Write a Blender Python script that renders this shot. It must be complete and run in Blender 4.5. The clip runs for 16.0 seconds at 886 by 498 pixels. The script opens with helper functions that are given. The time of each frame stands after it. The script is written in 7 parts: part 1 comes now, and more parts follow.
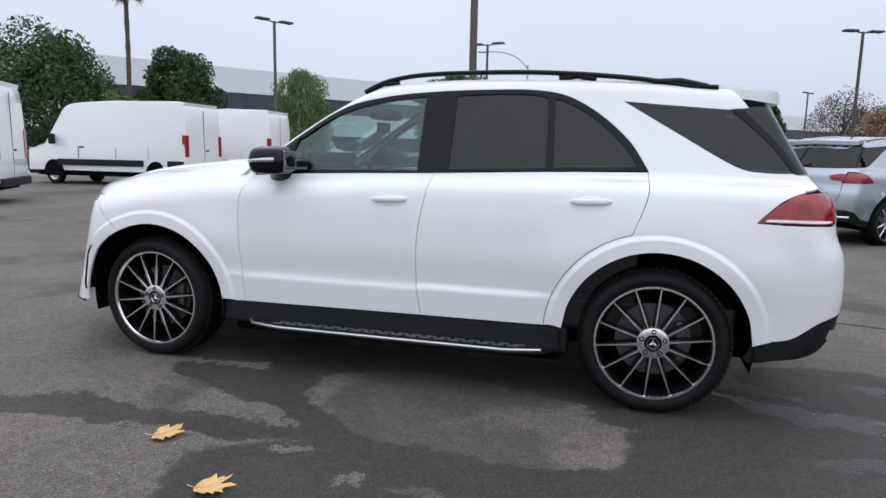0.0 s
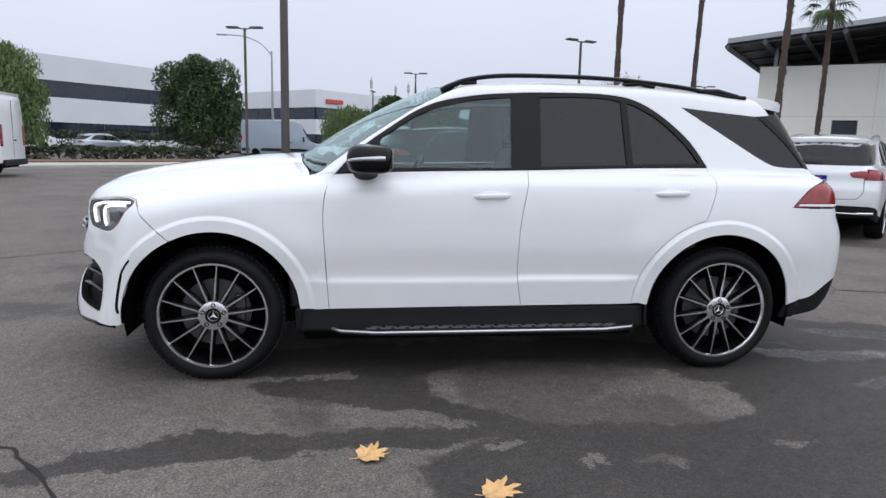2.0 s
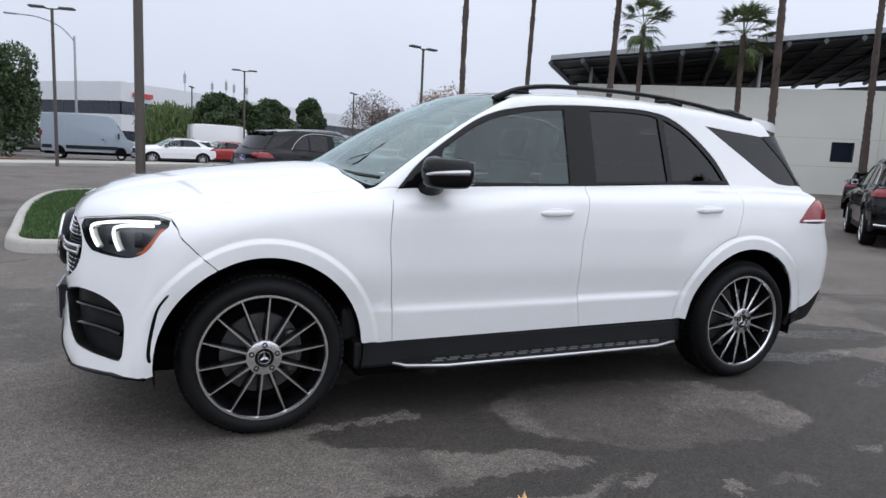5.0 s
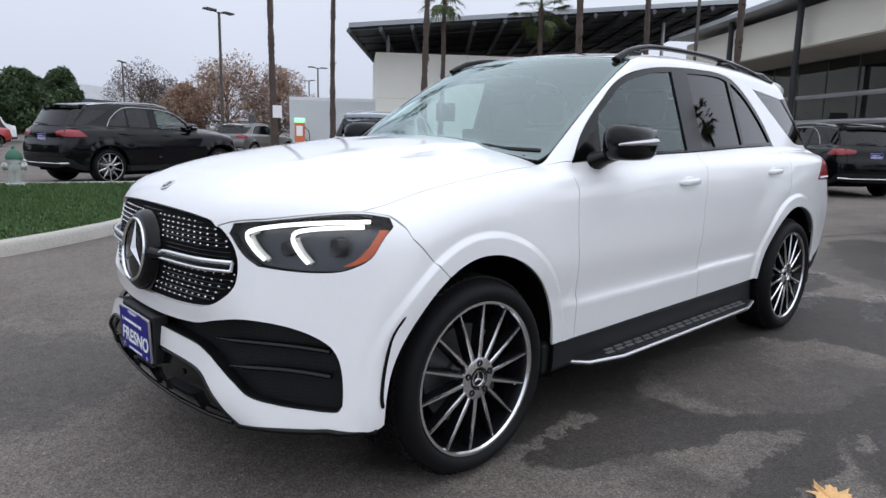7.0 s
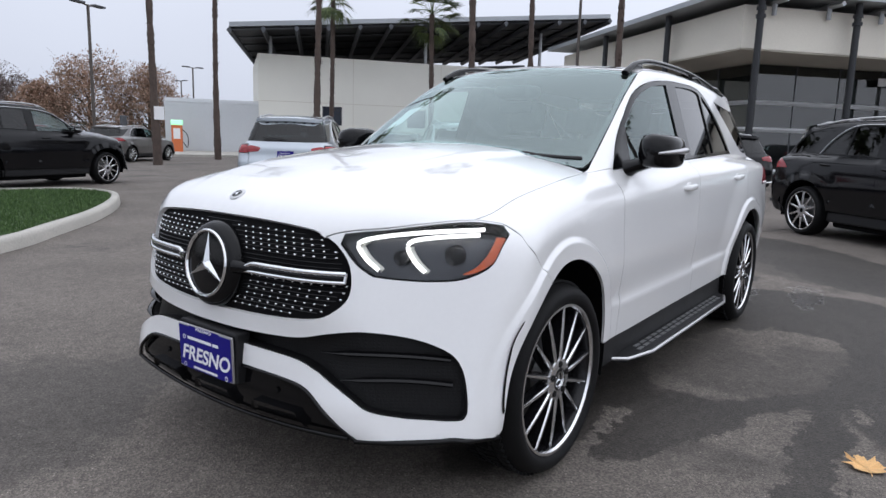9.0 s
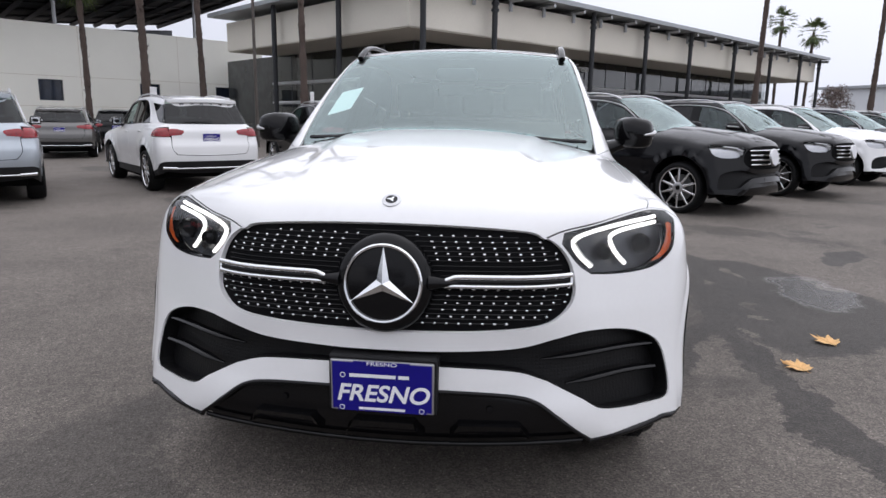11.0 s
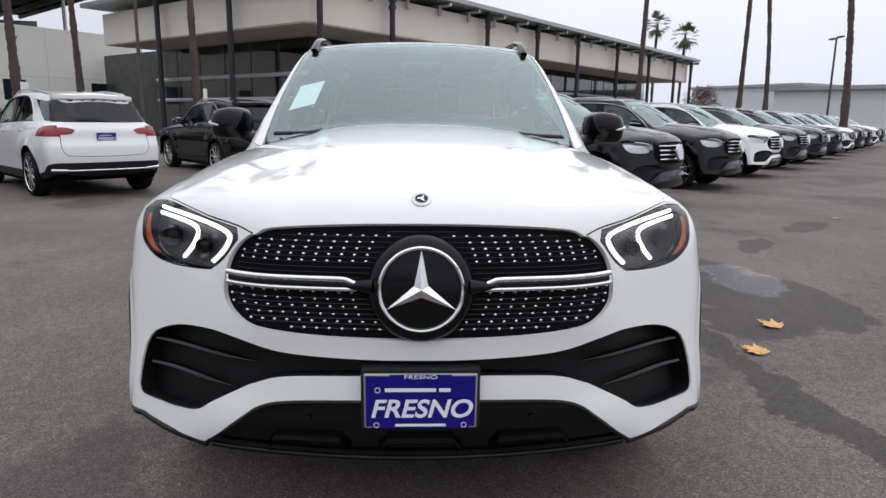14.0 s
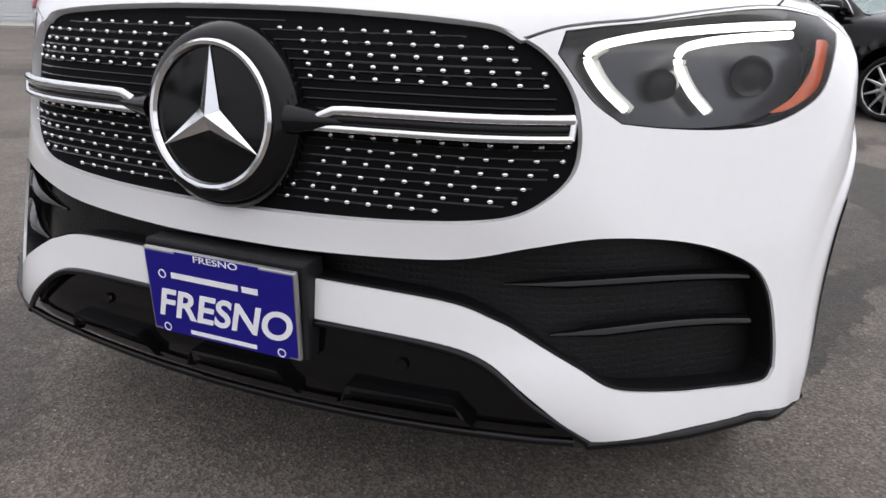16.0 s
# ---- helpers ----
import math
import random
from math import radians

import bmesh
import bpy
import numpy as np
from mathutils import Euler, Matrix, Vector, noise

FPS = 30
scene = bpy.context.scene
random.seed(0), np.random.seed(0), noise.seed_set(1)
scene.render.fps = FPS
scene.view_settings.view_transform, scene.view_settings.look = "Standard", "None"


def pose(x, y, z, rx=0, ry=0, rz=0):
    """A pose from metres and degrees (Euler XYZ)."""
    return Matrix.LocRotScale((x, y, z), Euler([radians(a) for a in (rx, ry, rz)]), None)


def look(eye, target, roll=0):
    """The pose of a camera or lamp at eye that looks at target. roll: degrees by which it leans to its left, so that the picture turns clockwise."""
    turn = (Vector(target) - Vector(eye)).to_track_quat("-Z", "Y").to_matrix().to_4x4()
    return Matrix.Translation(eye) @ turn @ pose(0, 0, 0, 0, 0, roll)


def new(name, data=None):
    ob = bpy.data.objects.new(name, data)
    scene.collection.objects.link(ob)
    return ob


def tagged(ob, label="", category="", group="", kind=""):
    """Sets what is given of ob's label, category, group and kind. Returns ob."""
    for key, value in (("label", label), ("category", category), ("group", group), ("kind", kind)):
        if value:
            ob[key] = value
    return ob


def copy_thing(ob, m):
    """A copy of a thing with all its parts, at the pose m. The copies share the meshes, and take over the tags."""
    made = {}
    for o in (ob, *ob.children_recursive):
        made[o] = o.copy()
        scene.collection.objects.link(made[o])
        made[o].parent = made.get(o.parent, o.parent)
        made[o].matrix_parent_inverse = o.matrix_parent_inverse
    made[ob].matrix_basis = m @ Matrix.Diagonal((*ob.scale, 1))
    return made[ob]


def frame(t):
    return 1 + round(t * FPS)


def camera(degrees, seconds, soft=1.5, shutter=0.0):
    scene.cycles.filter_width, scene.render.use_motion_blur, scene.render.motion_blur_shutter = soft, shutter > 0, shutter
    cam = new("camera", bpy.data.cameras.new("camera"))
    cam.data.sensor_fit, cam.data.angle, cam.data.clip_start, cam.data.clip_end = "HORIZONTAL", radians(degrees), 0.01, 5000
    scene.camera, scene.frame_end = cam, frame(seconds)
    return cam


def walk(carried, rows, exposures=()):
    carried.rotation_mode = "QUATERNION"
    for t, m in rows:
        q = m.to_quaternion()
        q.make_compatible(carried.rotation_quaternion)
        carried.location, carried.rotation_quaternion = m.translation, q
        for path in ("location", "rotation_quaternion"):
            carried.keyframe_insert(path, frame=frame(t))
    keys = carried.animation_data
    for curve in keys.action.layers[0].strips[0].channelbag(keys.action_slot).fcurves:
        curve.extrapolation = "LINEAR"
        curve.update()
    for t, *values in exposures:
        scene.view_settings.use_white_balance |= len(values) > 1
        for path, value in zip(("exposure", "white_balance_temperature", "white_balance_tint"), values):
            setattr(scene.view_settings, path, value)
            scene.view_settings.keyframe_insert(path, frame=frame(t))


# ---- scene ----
cam = camera(68.1, 16.0)
PATH = [
    (0, (1.321, -4.350, 1.330), (0.793, -2.444, 1.031), 1.1),
    (0.5, (0.744, -4.528, 1.334), (0.429, -2.576, 1.029), 1.6),
    (1, (0.183, -4.567, 1.331), (0.085, -2.595, 1.013), 1.8),
    (1.5, (-0.325, -4.609, 1.325), (-0.206, -2.638, 1.004), 1.7),
    (2, (-0.745, -4.599, 1.340), (-0.467, -2.643, 1.025), 1.4),
    (2.5, (-1.005, -4.511, 1.349), (-0.626, -2.571, 1.044), 0.7),
    (3, (-1.180, -4.494, 1.353), (-0.731, -2.568, 1.059), 0.7),
    (3.5, (-1.248, -4.473, 1.358), (-0.759, -2.556, 1.065), 1.4),
    (3.7, (-1.285, -4.468, 1.358), (-0.778, -2.556, 1.064), 1.6),
    (5.8, (-2.561, -3.359, 1.286), (-1.503, -1.691, 0.975), 2.53),
    (6, (-2.716, -3.217, 1.272), (-1.596, -1.592, 0.947), 2.23),
    (6.5, (-3.030, -2.846, 1.271), (-1.775, -1.323, 0.941), 1.49),
    (7, (-3.185, -2.558, 1.275), (-1.847, -1.113, 0.927), 1.25),
    (7.5, (-3.358, -2.434, 1.292), (-1.957, -1.051, 0.939), 0.85),
    (8, (-3.457, -2.406, 1.293), (-2.018, -1.063, 0.940), 1.26),
    (8.2, (-3.476, -2.382, 1.289), (-2.023, -1.055, 0.935), 1.56),
    (10.3, (-4.140, -0.954, 1.261), (-2.271, -0.347, 0.893), 1.04),
    (10.5, (-4.153, -0.792, 1.312), (-2.255, -0.301, 0.915), 1.29),
    (11, (-4.259, -0.405, 1.307), (-2.311, -0.170, 0.919), 0.84),
    (11.5, (-4.266, -0.195, 1.300), (-2.311, -0.113, 0.884), 0.51),
    (12, (-4.182, -0.105, 1.285), (-2.227, -0.106, 0.862), 0.32),
    (12.5, (-4.183, -0.030, 1.285), (-2.230, -0.098, 0.861), 0.13),
    (13, (-4.183, 0.005, 1.288), (-2.229, -0.099, 0.873), 0.33),
    (13.5, (-4.164, 0.015, 1.288), (-2.207, -0.077, 0.890), 0.66),
    (14, (-4.151, 0.014, 1.287), (-2.190, -0.067, 0.898), 0.75),
    (14.5, (-4.117, -0.008, 1.264), (-2.160, -0.023, 0.850), 0.63),
    (15, (-3.919, -0.306, 1.153), (-2.001, -0.045, 0.649), 1.42),
    (15.5, (-3.598, -0.538, 1.030), (-1.765, -0.038, 0.405), 1.94),
    (16, (-3.253, -0.739, 0.982), (-1.491, -0.064, 0.319), 1.71),
]
walk(cam, [(t, look(eye, target, roll)) for t, eye, target, roll in PATH],
     [(0, 0.20, 6150, 10), (3.7, 0.20, 6150, 10), (8.2, 0.18, 6150, 10), (10.5, 0.22, 6400, 13), (13.5, 0.12, 6450, 13), (14.5, 0.14, 6500, 12), (15.5, 0.38, 6650, 12), (16, 0.46, 6650, 12)])

# ---------------------------------------------------------------- light
world = bpy.data.worlds.new("overcast")
scene.world = world
world.use_nodes = True
wn, wl = world.node_tree.nodes, world.node_tree.links
wn.clear()
SUN_EL, SUN_AZ = 66.0, 305.0
sky = wn.new("ShaderNodeTexSky")
sky.sky_type, sky.sun_disc = "NISHITA", False
sky.sun_elevation, sky.sun_rotation = radians(SUN_EL), radians(90 - SUN_AZ)
sky.air_density, sky.dust_density, sky.ozone_density = 1.0, 4.0, 1.0
grey = wn.new("ShaderNodeHueSaturation")
grey.inputs["Saturation"].default_value, grey.inputs["Value"].default_value = 0.25, 0.10
wl.new(sky.outputs[0], grey.inputs["Color"])
coord = wn.new("ShaderNodeTexCoord")
split = wn.new("ShaderNodeSeparateXYZ")
wl.new(coord.outputs["Generated"], split.inputs[0])
ramp = wn.new("ShaderNodeValToRGB")
ramp.color_ramp.elements[0].position, ramp.color_ramp.elements[0].color = 0.0, (0.61, 0.64, 0.725, 1)
ramp.color_ramp.elements[1].position, ramp.color_ramp.elements[1].color = 1.0, (1.24, 1.28, 1.39, 1)
mid = ramp.color_ramp.elements.new(0.16)
mid.color = (0.70, 0.73, 0.815, 1)
wl.new(split.outputs["Z"], ramp.inputs[0])
cloud = wn.new("ShaderNodeTexNoise")
cloud.inputs["Scale"].default_value, cloud.inputs["Detail"].default_value = 3.0, 4.0
wl.new(coord.outputs["Generated"], cloud.inputs["Vector"])
veil = wn.new("ShaderNodeMapRange")
veil.inputs["To Min"].default_value, veil.inputs["To Max"].default_value = 0.93, 1.07
wl.new(cloud.outputs["Fac"], veil.inputs["Value"])
lay = wn.new("ShaderNodeMix")
lay.data_type, lay.blend_type = "RGBA", "MULTIPLY"
lay.inputs["Factor"].default_value = 1.0
wl.new(ramp.outputs["Color"], lay.inputs["A"])
wl.new(veil.outputs["Result"], lay.inputs["B"])
both = wn.new("ShaderNodeMix")
both.data_type = "RGBA"
both.inputs["Factor"].default_value = 0.88
wl.new(grey.outputs["Color"], both.inputs["A"])
wl.new(lay.outputs["Result"], both.inputs["B"])
side = wn.new("ShaderNodeVectorMath")
side.operation = "DOT_PRODUCT"
side.inputs[1].default_value = (0.86, -0.51, 0.0)
wl.new(coord.outputs["Generated"], side.inputs[0])
near_sun = wn.new("ShaderNodeMath")
near_sun.operation, near_sun.use_clamp = "MULTIPLY", True
wl.new(side.outputs["Value"], near_sun.inputs[0])
wl.new(side.outputs["Value"], near_sun.inputs[1])
ahead = wn.new("ShaderNodeMath")
ahead.operation = "GREATER_THAN"
ahead.inputs[1].default_value = 0.0
wl.new(side.outputs["Value"], ahead.inputs[0])
lift = wn.new("ShaderNodeMath")
lift.operation = "MULTIPLY"
wl.new(near_sun.outputs[0], lift.inputs[0])
wl.new(ahead.outputs[0], lift.inputs[1])
strength = wn.new("ShaderNodeMapRange")
strength.inputs["To Min"].default_value, strength.inputs["To Max"].default_value = 1.0, 1.25
wl.new(lift.outputs[0], strength.inputs["Value"])
bg = wn.new("ShaderNodeBackground")
wl.new(strength.outputs["Result"], bg.inputs["Strength"])
wl.new(both.outputs["Result"], bg.inputs["Color"])
wl.new(bg.outputs[0], wn.new("ShaderNodeOutputWorld").inputs["Surface"])

sun = new("sun", bpy.data.lights.new("sun", "SUN"))
sun.data.energy, sun.data.angle, sun.data.color = 0.60, radians(150), (1.0, 0.97, 0.93)
sun.matrix_world = look((0, 0, 30), (-math.cos(radians(SUN_AZ)), -math.sin(radians(SUN_AZ)), 30 - math.tan(radians(SUN_EL))))


# ---------------------------------------------------------------- materials
def base(name):
    m = bpy.data.materials.new(name)
    m.use_nodes = True
    return m, m.node_tree.nodes, m.node_tree.links, m.node_tree.nodes["Principled BSDF"]


def solid(name, rgb, rough=0.5, metal=0.0, vary=0.08, size=6.0, fine=60.0, bump=0.0, coat=0.0, spec=0.5):
    """A surface with a broad and a fine variation of tone and gloss."""
    m, n, l, b = base(name)
    pos = n.new("ShaderNodeTexCoord")
    broad, grain = n.new("ShaderNodeTexNoise"), n.new("ShaderNodeTexNoise")
    broad.inputs["Scale"].default_value, grain.inputs["Scale"].default_value = size, fine
    broad.inputs["Detail"].default_value, grain.inputs["Detail"].default_value = 4, 6
    for t in (broad, grain):
        l.new(pos.outputs["Object"], t.inputs["Vector"])
    add = n.new("ShaderNodeMath")
    add.operation = "ADD"
    l.new(broad.outputs["Fac"], add.inputs[0])
    l.new(grain.outputs["Fac"], add.inputs[1])
    tone = n.new("ShaderNodeMapRange")
    tone.inputs["From Min"].default_value, tone.inputs["From Max"].default_value = 0.6, 1.4
    tone.inputs["To Min"].default_value, tone.inputs["To Max"].default_value = 1 - vary, 1 + vary
    l.new(add.outputs[0], tone.inputs["Value"])
    mix = n.new("ShaderNodeMix")
    mix.data_type, mix.blend_type = "RGBA", "MULTIPLY"
    mix.inputs["Factor"].default_value = 1.0
    mix.inputs["A"].default_value = (*rgb, 1)
    l.new(tone.outputs["Result"], mix.inputs["B"])
    l.new(mix.outputs["Result"], b.inputs["Base Color"])
    gloss = n.new("ShaderNodeMapRange")
    gloss.inputs["To Min"].default_value, gloss.inputs["To Max"].default_value = rough * 0.85, min(1, rough * 1.15)
    l.new(broad.outputs["Fac"], gloss.inputs["Value"])
    l.new(gloss.outputs["Result"], b.inputs["Roughness"])
    b.inputs["Metallic"].default_value = metal
    b.inputs["Coat Weight"].default_value = coat
    b.inputs["Coat Roughness"].default_value = 0.03
    b.inputs["Specular IOR Level"].default_value = spec
    if bump:
        bp = n.new("ShaderNodeBump")
        bp.inputs["Strength"].default_value, bp.inputs["Distance"].default_value = 0.5, bump
        l.new(grain.outputs["Fac"], bp.inputs["Height"])
        l.new(bp.outputs[0], b.inputs["Normal"])
    return m


def glazing(name, tint, gloss=1.45, rough=0.0, sheen=(1, 1, 1)):
    """A thin pane: tinted see-through with a mirror gloss that grows towards grazing."""
    m, n, l, b = base(name)
    n.remove(b)
    clear, shine, mix, edge_, fifth, gain = (n.new(k) for k in ("ShaderNodeBsdfTransparent", "ShaderNodeBsdfGlossy", "ShaderNodeMixShader", "ShaderNodeLayerWeight", "ShaderNodeMath", "ShaderNodeMapRange"))
    clear.inputs[0].default_value = (*tint, 1)
    shine.inputs["Roughness"].default_value = rough
    shine.inputs["Color"].default_value = (*sheen, 1)
    edge_.inputs["Blend"].default_value = 0.5
    fifth.operation, fifth.inputs[1].default_value = "POWER", 5.0
    gain.inputs["To Min"].default_value = ((gloss - 1) / (gloss + 1)) ** 2
    l.new(edge_.outputs["Facing"], fifth.inputs[0])
    l.new(fifth.outputs[0], gain.inputs["Value"])
    l.new(gain.outputs["Result"], mix.inputs[0])
    l.new(clear.outputs[0], mix.inputs[1])
    l.new(shine.outputs[0], mix.inputs[2])
    l.new(mix.outputs[0], n["Material Output"].inputs["Surface"])
    return m


def glow(name, rgb, strength):
    m, n, l, b = base(name)
    b.inputs["Base Color"].default_value = (0.8, 0.8, 0.8, 1)
    b.inputs["Emission Color"].default_value = (*rgb, 1)
    b.inputs["Emission Strength"].default_value = strength
    return m


M = {
    "white_paint": solid("white_paint", (0.80, 0.80, 0.80), 0.32, vary=0.015, coat=1.0),
    "black_paint": solid("black_paint", (0.004, 0.004, 0.005), 0.08, vary=0.1, spec=0.30),
    "silver_paint": solid("silver_paint", (0.42, 0.46, 0.50), 0.34, 0.6, vary=0.04, coat=1.0),
    "blue_black_paint": solid("blue_black_paint", (0.006, 0.008, 0.018), 0.08, vary=0.1, spec=0.30),
    "grey_paint": solid("grey_paint", (0.13, 0.125, 0.12), 0.32, 0.4, vary=0.05, coat=1.0),
    "red_paint": solid("red_paint", (0.35, 0.02, 0.02), 0.3, vary=0.05, coat=1.0),
    "bluegrey_paint": solid("bluegrey_paint", (0.26, 0.31, 0.36), 0.4, vary=0.04, coat=0.6),
    "gloss_black": solid("gloss_black", (0.004, 0.004, 0.0045), 0.10, vary=0.1, spec=0.24),
    "black_plastic": solid("black_plastic", (0.011, 0.011, 0.012), 0.55, vary=0.2, fine=220, bump=0.0006, spec=0.28),
    "void_black": solid("void_black", (0.004, 0.004, 0.0045), 0.8, vary=0.2, spec=0.08),
    "rubber": solid("rubber", (0.0075, 0.0075, 0.008), 0.62, vary=0.35, size=9, fine=140, bump=0.0008, spec=0.16),
    "chrome": solid("chrome", (0.78, 0.79, 0.80), 0.10, 1.0, vary=0.03),
    "machined": solid("machined", (0.80, 0.80, 0.81), 0.22, 1.0, vary=0.06, fine=300),
    "dark_metal": solid("dark_metal", (0.006, 0.006, 0.007), 0.22, 0.0, vary=0.15, spec=0.35),
    "disc_metal": solid("disc_metal", (0.12, 0.12, 0.12), 0.45, 0.8, vary=0.25),
    "leather": solid("leather", (0.016, 0.016, 0.017), 0.5, vary=0.2, fine=160, bump=0.0008),
    "headliner": solid("headliner", (0.45, 0.44, 0.42), 0.9, vary=0.06),
    "screen_glass": glazing("screen_glass", (0.76, 0.90, 0.88), 2.55, 0.0, (0.84, 0.98, 0.97)),
    "door_glass": glazing("door_glass", (0.58, 0.73, 0.71), 1.75, 0.0, (0.88, 0.99, 0.98)),
    "privacy_glass": glazing("privacy_glass", (0.045, 0.048, 0.052), 1.5, 0.01),
    "lens": glazing("lens", (0.93, 0.94, 0.95), 1.35),
    "tail_red": solid("tail_red", (0.26, 0.006, 0.012), 0.16, vary=0.45, size=25, fine=90, coat=0.5),
    "intake_black": solid("intake_black", (0.0055, 0.0055, 0.006), 0.5, vary=0.25, fine=160, bump=0.001, spec=0.2),
    "amber": solid("amber", (0.55, 0.085, 0.010), 0.25, vary=0.3, size=30, coat=0.4),
    "lamp_white": glow("lamp_white", (1.0, 0.97, 0.91), 1.7),
    "chin_black": solid("chin_black", (0.003, 0.003, 0.0035), 0.12, vary=0.2, spec=0.28),
    "lamp_housing": solid("lamp_housing", (0.055, 0.057, 0.062), 0.22, 0.3, vary=0.45, size=16, fine=70),
    "plate_blue": solid("plate_blue", (0.009, 0.006, 0.20), 0.40, vary=0.06, spec=0.25),
    "lettering": solid("lettering", (0.86, 0.86, 0.87), 0.5, vary=0.03),
    "paper": solid("paper", (0.85, 0.88, 0.86), 0.8, vary=0.08, fine=30),
    "satin_silver": solid("satin_silver", (0.55, 0.55, 0.56), 0.3, 0.9, vary=0.05),
    "concrete": solid("concrete", (0.42, 0.40, 0.36), 0.85, vary=0.22, size=1.5, fine=40, bump=0.003),
    "cream_wall": solid("cream_wall", (0.82, 0.81, 0.74), 0.85, vary=0.05, size=0.4, fine=20, bump=0.003),
    "beige_wall": solid("beige_wall", (0.77, 0.73, 0.64), 0.85, vary=0.07, size=0.4, fine=20, bump=0.003),
    "white_wall": solid("white_wall", (0.66, 0.68, 0.70), 0.8, vary=0.06, size=0.3, fine=12),
    "soffit": solid("soffit", (0.60, 0.56, 0.48), 0.85, vary=0.08, size=0.5),
    "roof_metal": solid("roof_metal", (0.36, 0.38, 0.40), 0.45, 0.5, vary=0.10, size=0.6),
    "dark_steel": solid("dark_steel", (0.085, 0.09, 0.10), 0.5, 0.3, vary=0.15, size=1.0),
    "pole_bronze": solid("pole_bronze", (0.10, 0.085, 0.075), 0.5, 0.3, vary=0.15, size=2),
    "galvanised": solid("galvanised", (0.40, 0.41, 0.42), 0.5, 0.7, vary=0.12, size=3),
    "band_glass": solid("band_glass", (0.010, 0.016, 0.030), 0.06, vary=0.4, size=0.25, fine=2.0),
    "shop_glass": glazing("shop_glass", (0.40, 0.43, 0.43), 1.8),
    "pane_backing": solid("pane_backing", (0.050, 0.054, 0.055), 0.07, vary=0.5, size=0.3, fine=2.0, spec=0.6),
    "guide_core": solid("guide_core", (0.62, 0.62, 0.56), 0.35, vary=0.08, size=20),
    "bark": solid("bark", (0.115, 0.085, 0.062), 0.95, vary=0.4, size=4, fine=30, bump=0.02),
    "palm_bark": solid("palm_bark", (0.082, 0.060, 0.050), 0.95, vary=0.4, size=3, fine=25, bump=0.02),
    "mulch": solid("mulch", (0.16, 0.085, 0.05), 0.95, vary=0.4, size=2, fine=25, bump=0.02),
    "hydrant_grey": solid("hydrant_grey", (0.46, 0.47, 0.45), 0.5, 0.4, vary=0.15, size=9),
    "hydrant_green": solid("hydrant_green", (0.03, 0.12, 0.07), 0.5, vary=0.15, size=9),
    "orange": solid("orange", (0.62, 0.16, 0.05), 0.45, vary=0.08),
    "sign_green": glow("sign_green", (0.05, 0.75, 0.25), 0.9),
    "dry_leaf": solid("dry_leaf", (0.66, 0.40, 0.17), 0.8, vary=0.3, size=30, fine=150, bump=0.002),
    "sign_red": solid("sign_red", (0.5, 0.06, 0.05), 0.5, vary=0.08),
    "interior_shaded": solid("interior_shaded", (0.13, 0.12, 0.11), 0.8, vary=0.12, size=1.0),
}


def mesh_black(name):
    """Black moulded plastic with a fine honeycomb relief."""
    m = solid(name, (0.0055, 0.0055, 0.006), 0.45, vary=0.25, fine=160, spec=0.22)
    n, l = m.node_tree.nodes, m.node_tree.links
    cell, pos, bp = n.new("ShaderNodeTexVoronoi"), n.new("ShaderNodeTexCoord"), n.new("ShaderNodeBump")
    cell.feature, cell.inputs["Scale"].default_value, cell.inputs["Randomness"].default_value = "DISTANCE_TO_EDGE", 85.0, 0.2
    bp.inputs["Strength"].default_value, bp.inputs["Distance"].default_value = 0.45, 0.003
    l.new(pos.outputs["Object"], cell.inputs["Vector"])
    l.new(cell.outputs["Distance"], bp.inputs["Height"])
    l.new(bp.outputs[0], n["Principled BSDF"].inputs["Normal"])
    return m


M["intake_mesh"] = mesh_black("intake_mesh")


def foliage(name, a, b_, rough=0.75):
    m, n, l, b = base(name)
    geo = n.new("ShaderNodeNewGeometry")
    r = n.new("ShaderNodeValToRGB")
    r.color_ramp.elements[0].color, r.color_ramp.elements[1].color = (*a, 1), (*b_, 1)
    l.new(geo.outputs["Random Per Island"], r.inputs[0])
    l.new(r.outputs[0], b.inputs["Base Color"])
    b.inputs["Roughness"].default_value = rough
    return m


M["leaf_dark"] = foliage("leaf_dark", (0.020, 0.042, 0.014), (0.075, 0.115, 0.042))
M["leaf_willow"] = foliage("leaf_willow", (0.07, 0.12, 0.035), (0.17, 0.22, 0.08))
M["leaf_autumn"] = foliage("leaf_autumn", (0.15, 0.10, 0.06), (0.42, 0.27, 0.20))
M["leaf_bare"] = foliage("leaf_bare", (0.075, 0.055, 0.05), (0.20, 0.15, 0.13))
M["leaf_palm"] = foliage("leaf_palm", (0.035, 0.06, 0.02), (0.12, 0.15, 0.05))
M["hedge"] = foliage("hedge", (0.018, 0.032, 0.014), (0.06, 0.08, 0.035))
M["grass"] = foliage("grass", (0.028, 0.066, 0.014), (0.075, 0.135, 0.034))


# ---------------------------------------------------------------- mesh helpers
def link_mesh(name, verts, faces, material, parent=None, label="", smooth=False):
    me = bpy.data.meshes.new(name)
    me.from_pydata([tuple(v) for v in verts], [], [tuple(f) for f in faces])
    if smooth:
        me.shade_smooth()
    me.materials.append(material)
    ob = new(name, me)
    if parent:
        ob.parent = parent
    if label:
        tagged(ob, label)
    return ob


